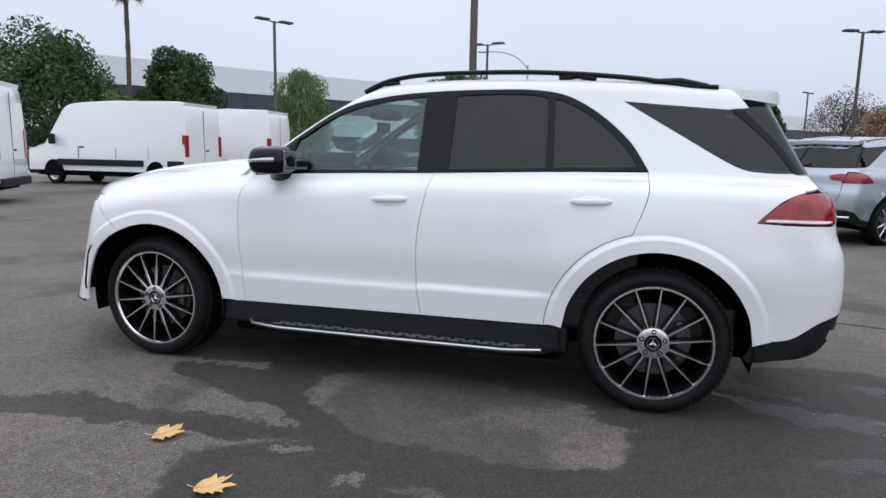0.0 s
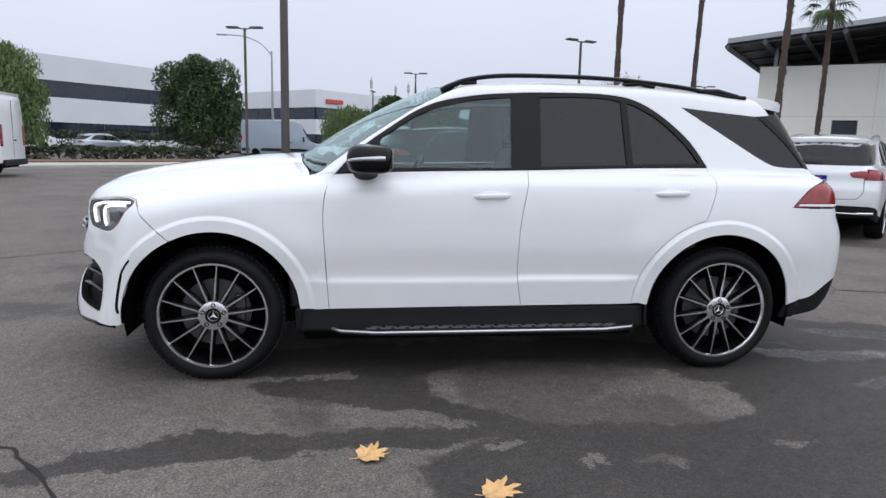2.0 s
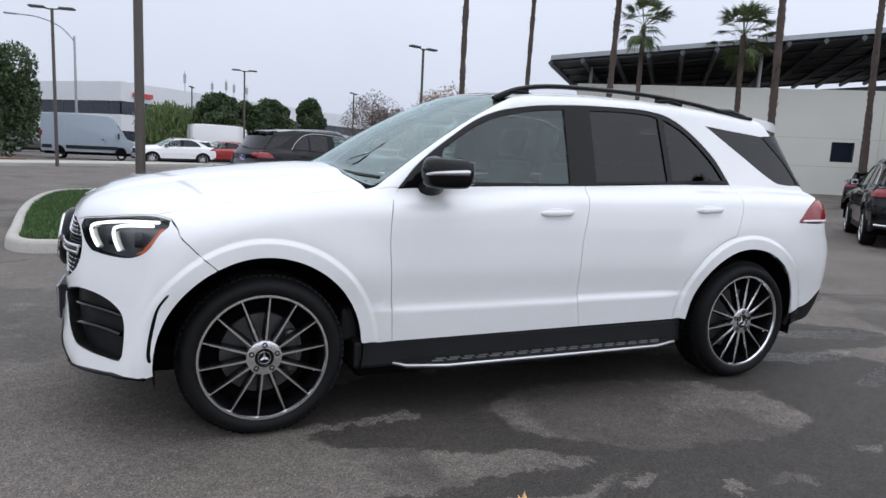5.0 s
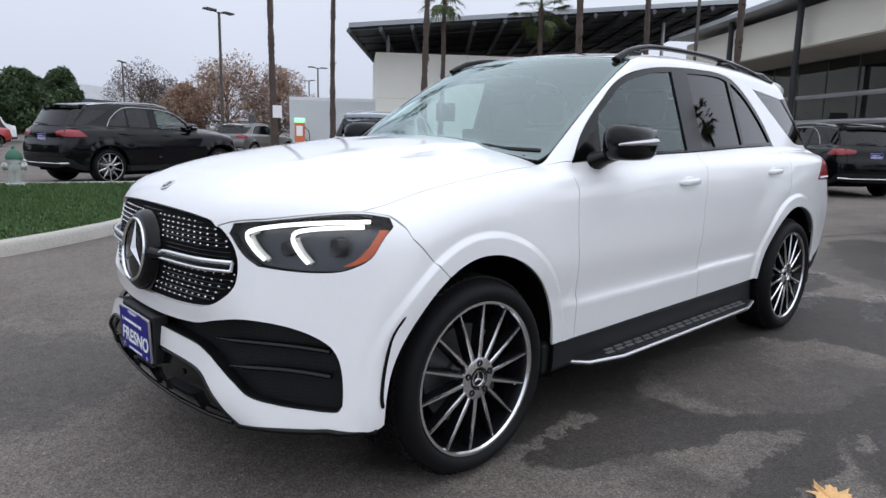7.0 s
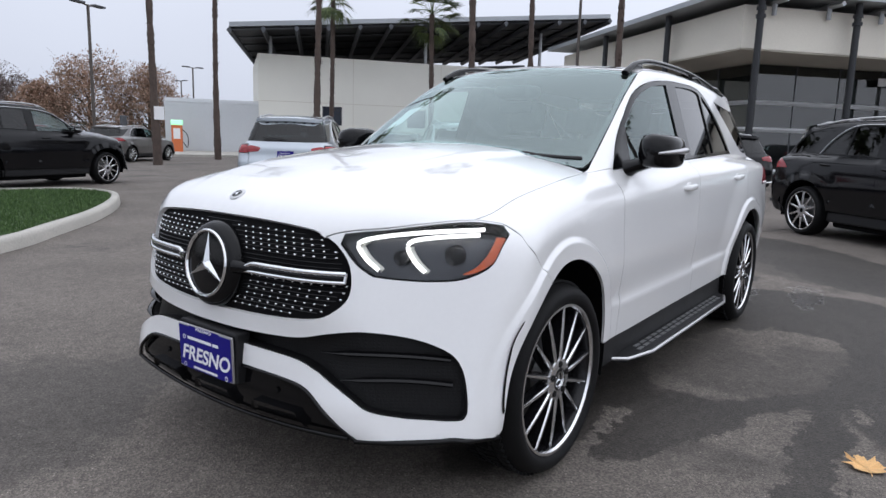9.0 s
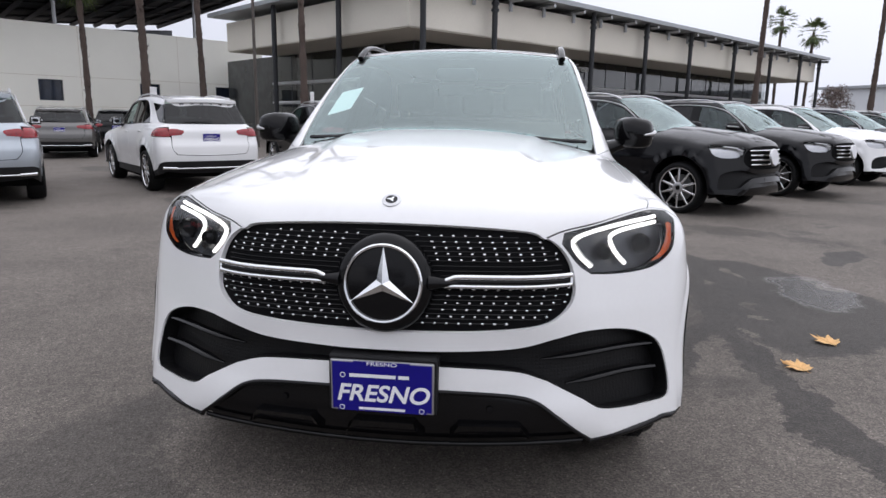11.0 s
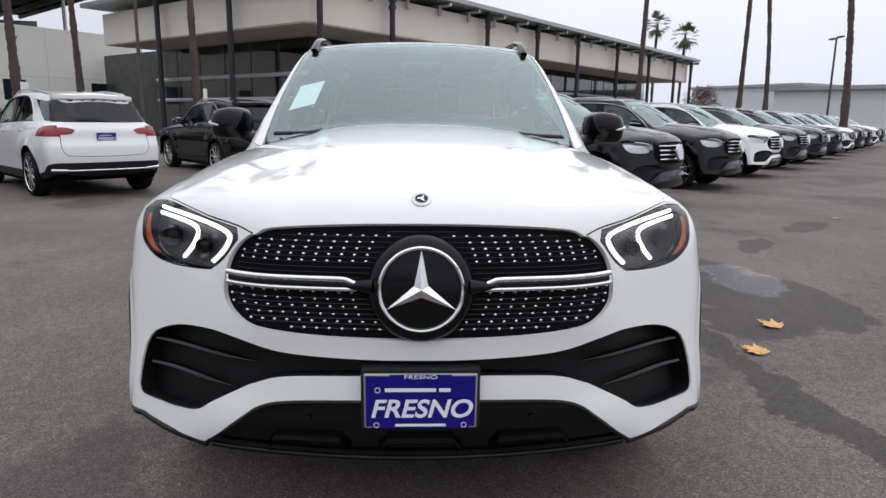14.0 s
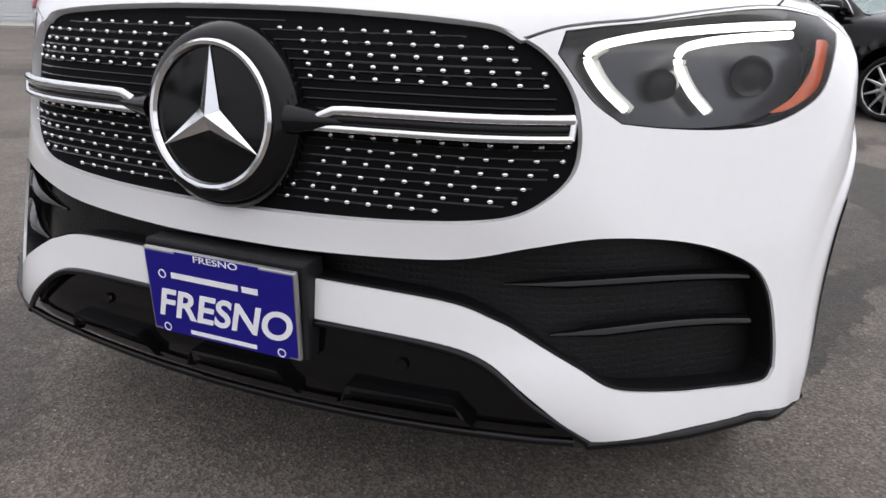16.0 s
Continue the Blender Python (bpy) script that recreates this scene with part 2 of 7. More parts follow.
def part(name, bm, material, parent=None, label="", smooth=None):
    """Links a bmesh as one mesh object. smooth: degrees above which edges stay sharp."""
    me = bpy.data.meshes.new(name)
    bm.to_mesh(me)
    bm.free()
    if smooth is not None:
        me.shade_smooth()
        me.set_sharp_from_angle(angle=radians(smooth))
    me.materials.append(material)
    ob = new(name, me)
    if parent:
        ob.parent = parent
    if label:
        tagged(ob, label)
    return ob


def thing(name, label, category, group="", m=None, kind=""):
    ob = new(name)
    ob.empty_display_size = 0.2
    if m is not None:
        ob.matrix_world = m
    return tagged(ob, label, category, group, kind)


def box(x0, y0, z0, x1, y1, z1, bevel=0.0, bm=None, seg=2):
    bm = bm or bmesh.new()
    r = bmesh.ops.create_cube(bm, size=1.0)["verts"]
    for v in r:
        v.co = Vector((x0 + (v.co.x + 0.5) * (x1 - x0), y0 + (v.co.y + 0.5) * (y1 - y0), z0 + (v.co.z + 0.5) * (z1 - z0)))
    if bevel:
        es = list({e for v in r for e in v.link_edges})
        bmesh.ops.bevel(bm, geom=es, offset=bevel, segments=seg, affect="EDGES", profile=0.5)
    return bm


def lathe(profile, n=48, axis="y", bm=None, caps=False):
    """Turns (radius, along) pairs round an axis."""
    bm = bm or bmesh.new()
    rings = []
    for r, a in profile:
        ring = []
        for i in range(n):
            c, s = math.cos(2 * math.pi * i / n), math.sin(2 * math.pi * i / n)
            co = {"y": (r * c, a, r * s), "z": (r * c, r * s, a), "x": (a, r * c, r * s)}[axis]
            ring.append(bm.verts.new(co))
        rings.append(ring)
    for p, q in zip(rings, rings[1:]):
        for i in range(n):
            bm.faces.new((p[i], p[(i + 1) % n], q[(i + 1) % n], q[i]))
    for ring, rad in ((rings[0], profile[0][0]), (rings[-1], profile[-1][0])):
        if caps and rad > 1e-4:
            bm.faces.new(ring)
    bmesh.ops.recalc_face_normals(bm, faces=bm.faces)
    return bm


def tube(points, radius, n=10, bm=None, flat=1.0, up=(0, 0, 1), closed=True):
    """Sweeps a round or flattened section along points. radius: a number or one per point."""
    bm = bm or bmesh.new()
    pts = [Vector(p) for p in points]
    rings = []
    for i, p in enumerate(pts):
        d = (pts[min(i + 1, len(pts) - 1)] - pts[max(i - 1, 0)]).normalized()
        u = Vector(up)
        if abs(d.dot(u)) > 0.95:
            u = Vector((1, 0, 0))
        s = d.cross(u).normalized()
        w = s.cross(d).normalized()
        r = radius[i] if hasattr(radius, "__len__") else radius
        rings.append([bm.verts.new(p + s * r * math.cos(2 * math.pi * k / n) + w * r * flat * math.sin(2 * math.pi * k / n)) for k in range(n)])
    for p, q in zip(rings, rings[1:]):
        for i in range(n):
            bm.faces.new((p[i], p[(i + 1) % n], q[(i + 1) % n], q[i]))
    if closed:
        bm.faces.new(rings[0])
        bm.faces.new(rings[-1])
    bmesh.ops.recalc_face_normals(bm, faces=bm.faces)
    return bm


def prism(outline, z0, z1, bevel=0.0, bm=None):
    """An upright prism over a plan outline."""
    bm = bm or bmesh.new()
    low, high = [bm.verts.new((x, y, z0)) for x, y in outline], [bm.verts.new((x, y, z1)) for x, y in outline]
    n = len(outline)
    fs = [bm.faces.new(low), bm.faces.new(high)]
    fs += [bm.faces.new((low[i], low[(i + 1) % n], high[(i + 1) % n], high[i])) for i in range(n)]
    bmesh.ops.recalc_face_normals(bm, faces=fs)
    if bevel:
        bmesh.ops.bevel(bm, geom=[e for e in bm.edges if all(v in high for v in e.verts)], offset=bevel, segments=2, affect="EDGES")
    return bm


def rounded(points, per=6, closed=False):
    """A smooth line through points of any dimension."""
    p = [np.array(q, float) for q in points]
    out = []
    n = len(p)
    for i in range(n if closed else n - 1):
        a, b = p[i], p[(i + 1) % n]
        z = p[(i - 1) % n] if closed or i > 0 else 2 * a - b
        c = p[(i + 2) % n] if closed or i < n - 2 else 2 * b - a
        for k in range(per):
            s = k / per
            out.append(0.5 * (2 * a + (b - z) * s + (2 * z - 5 * a + 4 * b - c) * s * s + (3 * a - z - 3 * b + c) * s ** 3))
    if not closed:
        out.append(p[-1])
    return out


def words(text, size, m, material, parent, name="lettering", lean=0.0, deep=0.0008, stretch=1.0, heavy=0.0):
    cu = bpy.data.curves.new(name, "FONT")
    cu.body, cu.size, cu.align_x, cu.align_y, cu.extrude, cu.shear, cu.offset = text, size, "CENTER", "CENTER", deep, lean, heavy
    tmp = bpy.data.objects.new("tmp", cu)
    scene.collection.objects.link(tmp)
    bpy.context.view_layer.update()
    me = bpy.data.meshes.new_from_object(tmp)
    bpy.data.objects.remove(tmp)
    me.transform(m @ Matrix.Diagonal((stretch, 1, 1, 1)))
    me.materials.append(material)
    ob = new(name, me)
    ob.parent = parent
    return ob


# ---------------------------------------------------------------- the shape of the car
def curve(xs, ys):
    """A smooth function through a few knots."""
    xs, ys = np.array(xs, float), np.array(ys, float)
    d = np.gradient(ys, xs)

    def at(x):
        x = np.clip(x, xs[0], xs[-1])
        i = np.clip(np.searchsorted(xs, x) - 1, 0, len(xs) - 2)
        h = xs[i + 1] - xs[i]
        s = (x - xs[i]) / h
        return ((1 + 2 * s) * (1 - s) ** 2 * ys[i] + s * (1 - s) ** 2 * h * d[i]
                + s * s * (3 - 2 * s) * ys[i + 1] + s * s * (s - 1) * h * d[i + 1])
    return at


def smax(a, b, k):
    h = np.clip(0.5 + 0.5 * (a - b) / k, 0, 1)
    return b + (a - b) * h + k * h * (1 - h)


def step(a, b, x):
    s = np.clip((x - a) / (b - a), 0.0, 1.0)
    return s * s * (3 - 2 * s)


AXLE, HUB = 1.4975, 0.375
plan_half = curve([-2.5, -2.3, -2.0, -1.5, -0.5, 0.5, 1.0, 1.5, 2.0, 2.4],
                  [0.93, 0.955, 0.995, 0.948, 0.938, 0.942, 0.945, 0.945, 0.935, 0.905])
tuck = curve([0.2, 0.40, 0.50, 0.60, 0.75, 0.90, 1.0, 1.08, 1.15, 1.2, 1.3],
             [-0.07, -0.030, -0.021, -0.012, 0, -0.004, -0.010, -0.020, -0.040, -0.075, -0.16])
hood_line = curve([-2.5, -2.43, -2.38, -2.31, -2.1, -1.93, -1.55, -1.17, -0.9, -0.5, 2.0, 2.4],
                  [0.96, 1.005, 1.04, 1.068, 1.12, 1.155, 1.21, 1.245, 1.25, 1.22, 1.22, 1.2])
roof_line = curve([-0.6, -0.25, 0, 0.3, 0.7, 1.2, 1.6, 2.1, 2.3],
                  [1.60, 1.71, 1.742, 1.76, 1.765, 1.755, 1.73, 1.675, 1.63])
nose_line = curve([0.25, 0.36, 0.5, 0.62, 0.7, 0.85, 0.95, 1.0, 1.05, 1.1],
                  [0.043, -0.017, -0.01, 0.0, -0.005, 0.006, 0.029, 0.054, 0.089, 0.16])
tail_line = curve([0.3, 0.45, 0.6, 0.75, 0.85, 0.95, 1.1, 1.25],
                  [-0.12, -0.03, 0.0, 0.0, -0.01, -0.05, -0.07, -0.11])


def body(p):
    """The skin of the car: below zero inside, above zero outside. Nose towards -x."""
    x, y, z = p[..., 0], np.abs(p[..., 1]), p[..., 2]
    ledge = 0.010 * step(0.594, 0.562, z) - 0.006 * step(0.555, 0.60, z) * step(0.78, 0.62, z)
    side = plan_half(x) + tuck(z) + step(-1.9, -2.2, x) * (0.031 * step(0.6, 0.4, z) + 0.049 * step(0.75, 0.6, z)) + ledge * (1 - step(0.80, 1.12, np.abs(x)))
    for ax in (-AXLE, AXLE):
        r = np.hypot(x - ax, z - HUB)
        side = side + 0.015 * (1 - step(0.530, 0.558, r)) + 0.012 * (1 - step(0.56, 0.80, r)) * step(0.5, 0.8, z)
    dome = step(0.0, 0.07, 0.36 + 0.12 * (x + 2.3) - y) * step(-2.36, -1.9, x) * (1 - step(-1.0, -0.8, x))
    top = hood_line(x) - (0.115 - 0.09 * step(-1.0, 0.2, x)) * (y / 0.8) ** 2.4 + 0.014 * dome
    front = -2.370 + (0.209 - 0.06 * step(0.58, 0.40, z)) * y ** 2 + nose_line(z) - x
    sweep = (-2.162 + 0.249 * (z - 0.6) + 0.782 * (y - 0.77) - x) * 0.75
    front = smax(front, sweep, 0.050)
    rear = x - (2.44 - 0.07 * y ** 2 - 0.06 * y ** 4 + tail_line(z))
    low = smax(smax(smax(y - side, (z - top) * 0.97, 0.075), front * 0.95, 0.08), rear * 0.97, 0.12)
    glass_half = 0.835 - 0.33 * (z - 1.2) - np.where(x > 0.2, 0.03, 0.018) * ((x - 0.2) / 1.2) ** 2
    roof = z - (roof_line(x) - 0.035 * (y / 0.6) ** 2)
    s = np.clip(x - 0.27 * (y / 0.765) ** 2 + 1.07, -0.5, 1.6)
    screen = (z - (1.25 + 0.70 * s - 0.17 * s * s)) * 0.85
    back = (x - (2.30 + (1.22 - z) * 0.62 - 0.10 * (y / 0.7) ** 2)) * 0.84
    high = smax(smax(smax((y - glass_half) * 0.95, roof, 0.06), screen, 0.03), back, 0.06)
    high = np.maximum(np.maximum(high, 1.12 - z), -1.15 - x)
    return -smax(-low, -high, 0.025)


def slope(p):
    e = 0.002
    g = np.stack([body(p + d) - body(p - d) for d in np.eye(3) * e], -1)
    return g / np.maximum(np.linalg.norm(g, axis=-1, keepdims=True), 1e-9)


LEAN_A = radians(38)
E_UP, E_OUT = np.array([0, math.sin(LEAN_A), math.cos(LEAN_A)]), np.array([0, -math.cos(LEAN_A), math.sin(LEAN_A)])


def flat(p, kind):
    """The two coordinates in which a panel is laid out."""
    x, y, z = p
    if kind == "side":
        return (x, z)
    if kind == "top":
        return (x, y)
    if kind == "diag":
        return (x, float(np.dot(p, E_UP)))
    if kind == "front":
        return (math.atan2(y, -(x + 1.2)) * 1.1, z)
    return (math.atan2(y, x - 1.2) * 1.1, z)


def rays(uv, kind):
    u, v = uv[:, 0], uv[:, 1]
    o = np.zeros_like(u)
    if kind == "side":
        return np.stack([u, o - 1.5, v], -1), np.stack([o, o + 1, o], -1), 1.5
    if kind == "top":
        return np.stack([u, v, o + 2.2], -1), np.stack([o, o, o - 1], -1), 1.9
    if kind == "diag":
        d = np.broadcast_to(-E_OUT, (len(u), 3))
        return np.stack([u, o, o], -1) + v[:, None] * E_UP + 2.2 * E_OUT, d, 2.2
    a = u / 1.1
    sgn = -1 if kind == "front" else 1
    out = np.stack([sgn * np.cos(a), np.sin(a), o], -1)
    base_ = np.stack([o + sgn * 1.2, o, v], -1)
    return base_ + 1.7 * out, -out, 1.7


def onto(uv, kind, off=0.0):
    """Drops layout points on the skin."""
    p0, d, far = rays(np.asarray(uv, float), kind)
    ts = np.linspace(0, far, 110)
    v = body(p0[:, None] + ts[None, :, None] * d[:, None]) - off
    i = np.argmax(v <= 0, axis=1)
    miss = ~(v <= 0).any(1)
    i = np.where(miss, np.argmin(v, 1), i)
    a, b = ts[np.maximum(i - 1, 0)], ts[i]
    for _ in range(22):
        m = (a + b) / 2
        out = body(p0 + m[:, None] * d) > off
        a, b = np.where(out, m, a), np.where(out, b, m)
    return p0 + np.where(miss, ts[i], b)[:, None] * d


def S(x, z):
    return onto([(x, z)], "side")[0]


def T(x, y):
    return onto([(x, y)], "top")[0]


FLARE = np.concatenate([onto(np.array([(ax + r * math.cos(a), HUB + r * math.sin(a)) for a in np.arange(0.0, math.pi + 0.02, 0.022 / r)]), "side")
                        for ax in (-AXLE, AXLE) for r in (0.485, 0.510, 0.528, 0.538, 0.549, 0.560, 0.580, 0.605)])


def outline2(groups, kind, gap):
    """A closed layout outline from groups of places; each group is a smooth line, groups meet at corners."""
    pts = []
    for g in groups:
        q = [np.array(flat(p, kind)) for p in g]
        pts += list(rounded(q, 8)) if len(q) > 2 else q
    dense = []
    for a, b in zip(pts, pts[1:] + pts[:1]):
        n = max(1, int(np.linalg.norm(b - a) / 0.022))
        if np.linalg.norm(b - a) > 1e-4:
            dense += [a + (b - a) * k / n for k in range(n)]
    clean = [dense[0]]
    for p in dense[1:]:
        if np.linalg.norm(p - clean[-1]) > 0.004:
            clean.append(p)
    d = np.array(clean)
    if gap:
        nx, pv = np.roll(d, -1, 0), np.roll(d, 1, 0)
        t = nx - pv
        t /= np.maximum(np.linalg.norm(t, axis=1, keepdims=True), 1e-9)
        area = np.sum(d[:, 0] * nx[:, 1] - nx[:, 0] * d[:, 1])
        d = d + gap * np.sign(area) * np.stack([-t[:, 1], t[:, 0]], -1)
    return d


def inside(pts, loops):
    x, y = pts[:, 0], pts[:, 1]
    odd = np.zeros(len(pts), bool)
    for lp in loops:
        a, b = lp, np.roll(lp, -1, 0)
        for (x0, y0), (x1, y1) in zip(a, b):
            c = (y0 > y) != (y1 > y)
            odd ^= c & (x < (x1 - x0) * (y - y0) / (y1 - y0 + 1e-12) + x0)
    return odd


def panel(name, groups, kind, material, parent, holes=(), h=0.035, off=0.0, gap=0.0017, rim=0.012, hole_gap=0.0, flip=False, label="", flare=False):
    """A sheet of the skin within an outline, with turned-in edges."""
    from mathutils.geometry import delaunay_2d_cdt
    loops = [outline2(groups, kind, gap)] + [outline2(g, kind, -hole_gap) for g in holes]
    lo, hi = loops[0].min(0), loops[0].max(0)
    gx, gy = np.meshgrid(np.arange(lo[0], hi[0], h), np.arange(lo[1], hi[1], h * 0.87))
    gx = gx + (np.arange(gx.shape[0])[:, None] % 2) * h / 2
    grid = np.stack([gx.ravel(), gy.ravel()], -1)
    grid = grid[inside(grid, loops)]
    edge = np.concatenate(loops)
    if flare and kind in ("side", "diag", "front"):
        extra = np.concatenate([FLARE] + ([FLARE * (1, -1, 1)] if kind == "front" else []))
        extra = np.array([flat(q, kind) for q in extra if (kind != "front" or q[0] < 0)])
        extra = extra[inside(extra, loops)]
        if len(extra):
            extra = extra[np.linalg.norm(extra[:, None] - edge[None], axis=-1).min(1) > 0.007]
        if len(extra) and len(grid):
            grid = grid[np.linalg.norm(grid[:, None] - extra[None], axis=-1).min(1) > 0.02]
            edge_grid = extra
        else:
            edge_grid = np.zeros((0, 2))
    else:
        edge_grid = np.zeros((0, 2))
    if len(grid):
        keep = np.concatenate([np.linalg.norm(c[:, None] - edge[None], axis=-1).min(1) > h * 0.45 for c in np.array_split(grid, max(1, len(grid) // 400))])
        grid = grid[keep]
    grid = np.concatenate([grid, edge_grid])
    es, k = [], 0
    for lp in loops:
        es += [(k + i, k + (i + 1) % len(lp)) for i in range(len(lp))]
        k += len(lp)
    uv = np.concatenate([edge, grid])
    vs, ed, fs, *_ = delaunay_2d_cdt([Vector(p) for p in uv], es, [], 0, 1e-5)
    uv = np.array([tuple(v) for v in vs])
    fs = np.array([f for f in fs if len(f) == 3])
    fs = fs[inside(uv[fs].mean(1), loops)]
    used, inv = np.unique(fs, return_inverse=True)
    fs = inv.reshape(fs.shape)
    p = onto(uv[used], kind, off)
    nrm = slope(p)
    tri = p[fs]
    wrong = (np.cross(tri[:, 1] - tri[:, 0], tri[:, 2] - tri[:, 0]) * nrm[fs].mean(1)).sum(1) < 0
    fs[wrong] = fs[wrong][:, ::-1]
    verts, faces, normals = list(p), [tuple(f) for f in fs], list(nrm)
    if rim:
        count = {}
        for f in fs:
            for a, b in ((f[0], f[1]), (f[1], f[2]), (f[2], f[0])):
                count[(a, b)] = 1
        for a, b in list(count):
            if (b, a) in count:
                continue
            k = len(verts)
            ia, ib = p[a] - nrm[a] * rim, p[b] - nrm[b] * rim
            verts += [p[a], p[b], ib, ia]
            normals += [(0, 0, 0)] * 4
            faces.append((k + 1, k, k + 3, k + 2))
    verts, normals = np.array(verts), np.array(normals)
    if flip:
        verts, normals = verts * (1, -1, 1), normals * (1, -1, 1)
        faces = [f[::-1] for f in faces]
    me = bpy.data.meshes.new(name)
    me.from_pydata(verts.tolist(), [], faces)
    me.shade_smooth()
    me.normals_split_custom_set_from_vertices(normals.tolist())
    me.materials.append(material)
    ob = new(name, me)
    ob.parent = parent
    if label:
        tagged(ob, label)
    return ob


def mirror_groups(groups):
    """The whole outline from the half that runs from the middle, over the left side, back to the middle."""
    other = [[(q[0], -q[1], q[2]) for q in reversed(g)] for g in reversed(groups)]
    return groups + other


def arc(cx, cz, r, a0, a1, n=10):
    return [(cx + r * math.cos(radians(a0 + (a1 - a0) * i / n)), 0, cz + r * math.sin(radians(a0 + (a1 - a0) * i / n))) for i in range(n + 1)]


def xz(*pts):
    return [(x, 0, z) for x, z in pts]


def sides(*pts):
    return [S(x, z) for x, z in pts]


SEAM_A = xz((-0.835, 1.162), (-0.88, 1.09), (-0.90, 0.94), (-0.89, 0.72), (-0.868, 0.40))
SEAM_B = xz((0.285, 1.203), (0.257, 1.06), (0.225, 0.87), (0.22, 0.60), (0.25, 0.41))
SEAM_C = xz((1.425, 1.236), (1.43, 1.12), (1.365, 0.925))
BELT_F = xz((-0.835, 1.162), (-0.38, 1.184), (0.285, 1.203))
BELT_R = xz((0.285, 1.203), (0.93, 1.226), (1.425, 1.236))
DAYLIGHT = xz((-0.835, 1.166), (-0.71, 1.295), (-0.55, 1.415), (-0.33, 1.552), (-0.06, 1.624), (0.25, 1.655), (0.61, 1.666), (0.81, 1.662), (0.98, 1.632),
              (1.15, 1.542), (1.32, 1.395), (1.425, 1.24))
BELT_LINE = xz((1.425, 1.24), (0.93, 1.230), (0.285, 1.207), (-0.38, 1.188), (-0.835, 1.166))
QUARTER = [xz((1.28, 1.603), (1.51, 1.583), (1.82, 1.560)), xz((1.82, 1.560), (2.00, 1.40), (2.125, 1.243)), xz((2.125, 1.243), (1.97, 1.246), (1.84, 1.275), (1.57, 1.43), (1.28, 1.603))]
TAIL = [[(1.935, -0.93, 1.01), (2.04, -0.905, 1.11), (2.14, -0.87, 1.155), (2.29, -0.73, 1.165)], [(2.29, -0.73, 1.165), (2.33, -0.72, 1.09), (2.34, -0.70, 1.01)], [(2.34, -0.70, 1.01), (1.935, -0.93, 1.01)]]
HOOD_EDGE = [(-2.28, -0.48), (-2.245, -0.535), (-2.165, -0.635), (-2.06, -0.74), (-1.95, -0.832), (-1.885, -0.898)]


def nose(*pts):
    """Places on the nose from (across, height)."""
    y, z = np.array(pts, float).T
    p0 = np.stack([np.full_like(y, -3.0), y, z], -1)
    a, b = np.zeros(len(y)), np.full(len(y), 1.9)
    for _ in range(30):
        m = (a + b) / 2
        out = body(p0 + m[:, None] * np.array([1.0, 0, 0])) > 0
        a, b = np.where(out, m, a), np.where(out, b, m)
    return [tuple(q) for q in p0 + b[:, None] * np.array([1.0, 0, 0])]


def snapped(pts, n=4):
    """A smooth line through places, laid on the skin."""
    q = np.array([tuple(p) for p in rounded([np.array(p, float) for p in pts], n)])
    for _ in range(5):
        q = q - slope(q) * body(q)[:, None]
    return [tuple(p) for p in q]


GRILLE_TOP = ((0, 0.995), (-0.14, 0.9935), (-0.265, 0.989), (-0.36, 0.983), (-0.439, 0.974))
GRILLE = [nose(*GRILLE_TOP, (-0.515, 0.939), (-0.565, 0.870), (-0.577, 0.780), (-0.54, 0.725), (-0.464, 0.690), (-0.289, 0.673), (0, 0.667))]
INTAKE = [nose((0, 0.607), (-0.165, 0.608), (-0.392, 0.620), (-0.52, 0.650), (-0.605, 0.665), (-0.68, 0.662), (-0.75, 0.650), (-0.81, 0.630)) + [(-2.095, -0.865, 0.600), (-2.080, -0.892, 0.56), (-2.082, -0.912, 0.51), (-2.088, -0.925, 0.455), (-2.095, -0.93, 0.42)],
          [(-2.095, -0.93, 0.42), (-2.105, -0.915, 0.399), (-2.135, -0.875, 0.396)] + nose((-0.835, 0.398), (-0.765, 0.402), (-0.675, 0.420), (-0.612, 0.460), (-0.52, 0.510), (-0.482, 0.526), (-0.391, 0.549), (-0.175, 0.559), (0, 0.561))]
CHIN = [nose((0, 0.489), (-0.185, 0.487), (-0.380, 0.479), (-0.470, 0.460), (-0.542, 0.411)), nose((-0.542, 0.411), (-0.623, 0.340))]
EDGE3 = snapped([T(*q) for q in HOOD_EDGE])
LAMP = [[(q[0], q[1], q[2] - 0.005) for q in EDGE3[4::2]],
        [(-1.89, -0.925, 0.978), (-1.93, -0.928, 0.942), (-1.978, -0.916, 0.876), (-2.035, -0.852, 0.836), (-2.10, -0.775, 0.826), (-2.165, -0.695, 0.829), (-2.215, -0.628, 0.837)],
        [(-2.215, -0.628, 0.837), (-2.245, -0.585, 0.872), (-2.262, -0.530, 0.938)]]
BROW3 = snapped(nose(*[(y, z - 0.0004) for y, z in GRILLE_TOP]) + [EDGE3[0]])
LIP3 = snapped(nose(*[(y, z + 0.0018) for y, z in GRILLE_TOP]) + [EDGE3[0]])
WS_SIDE = [(-0.885, -0.748), (-0.62, -0.720), (-0.38, -0.686), (-0.14, -0.648)]


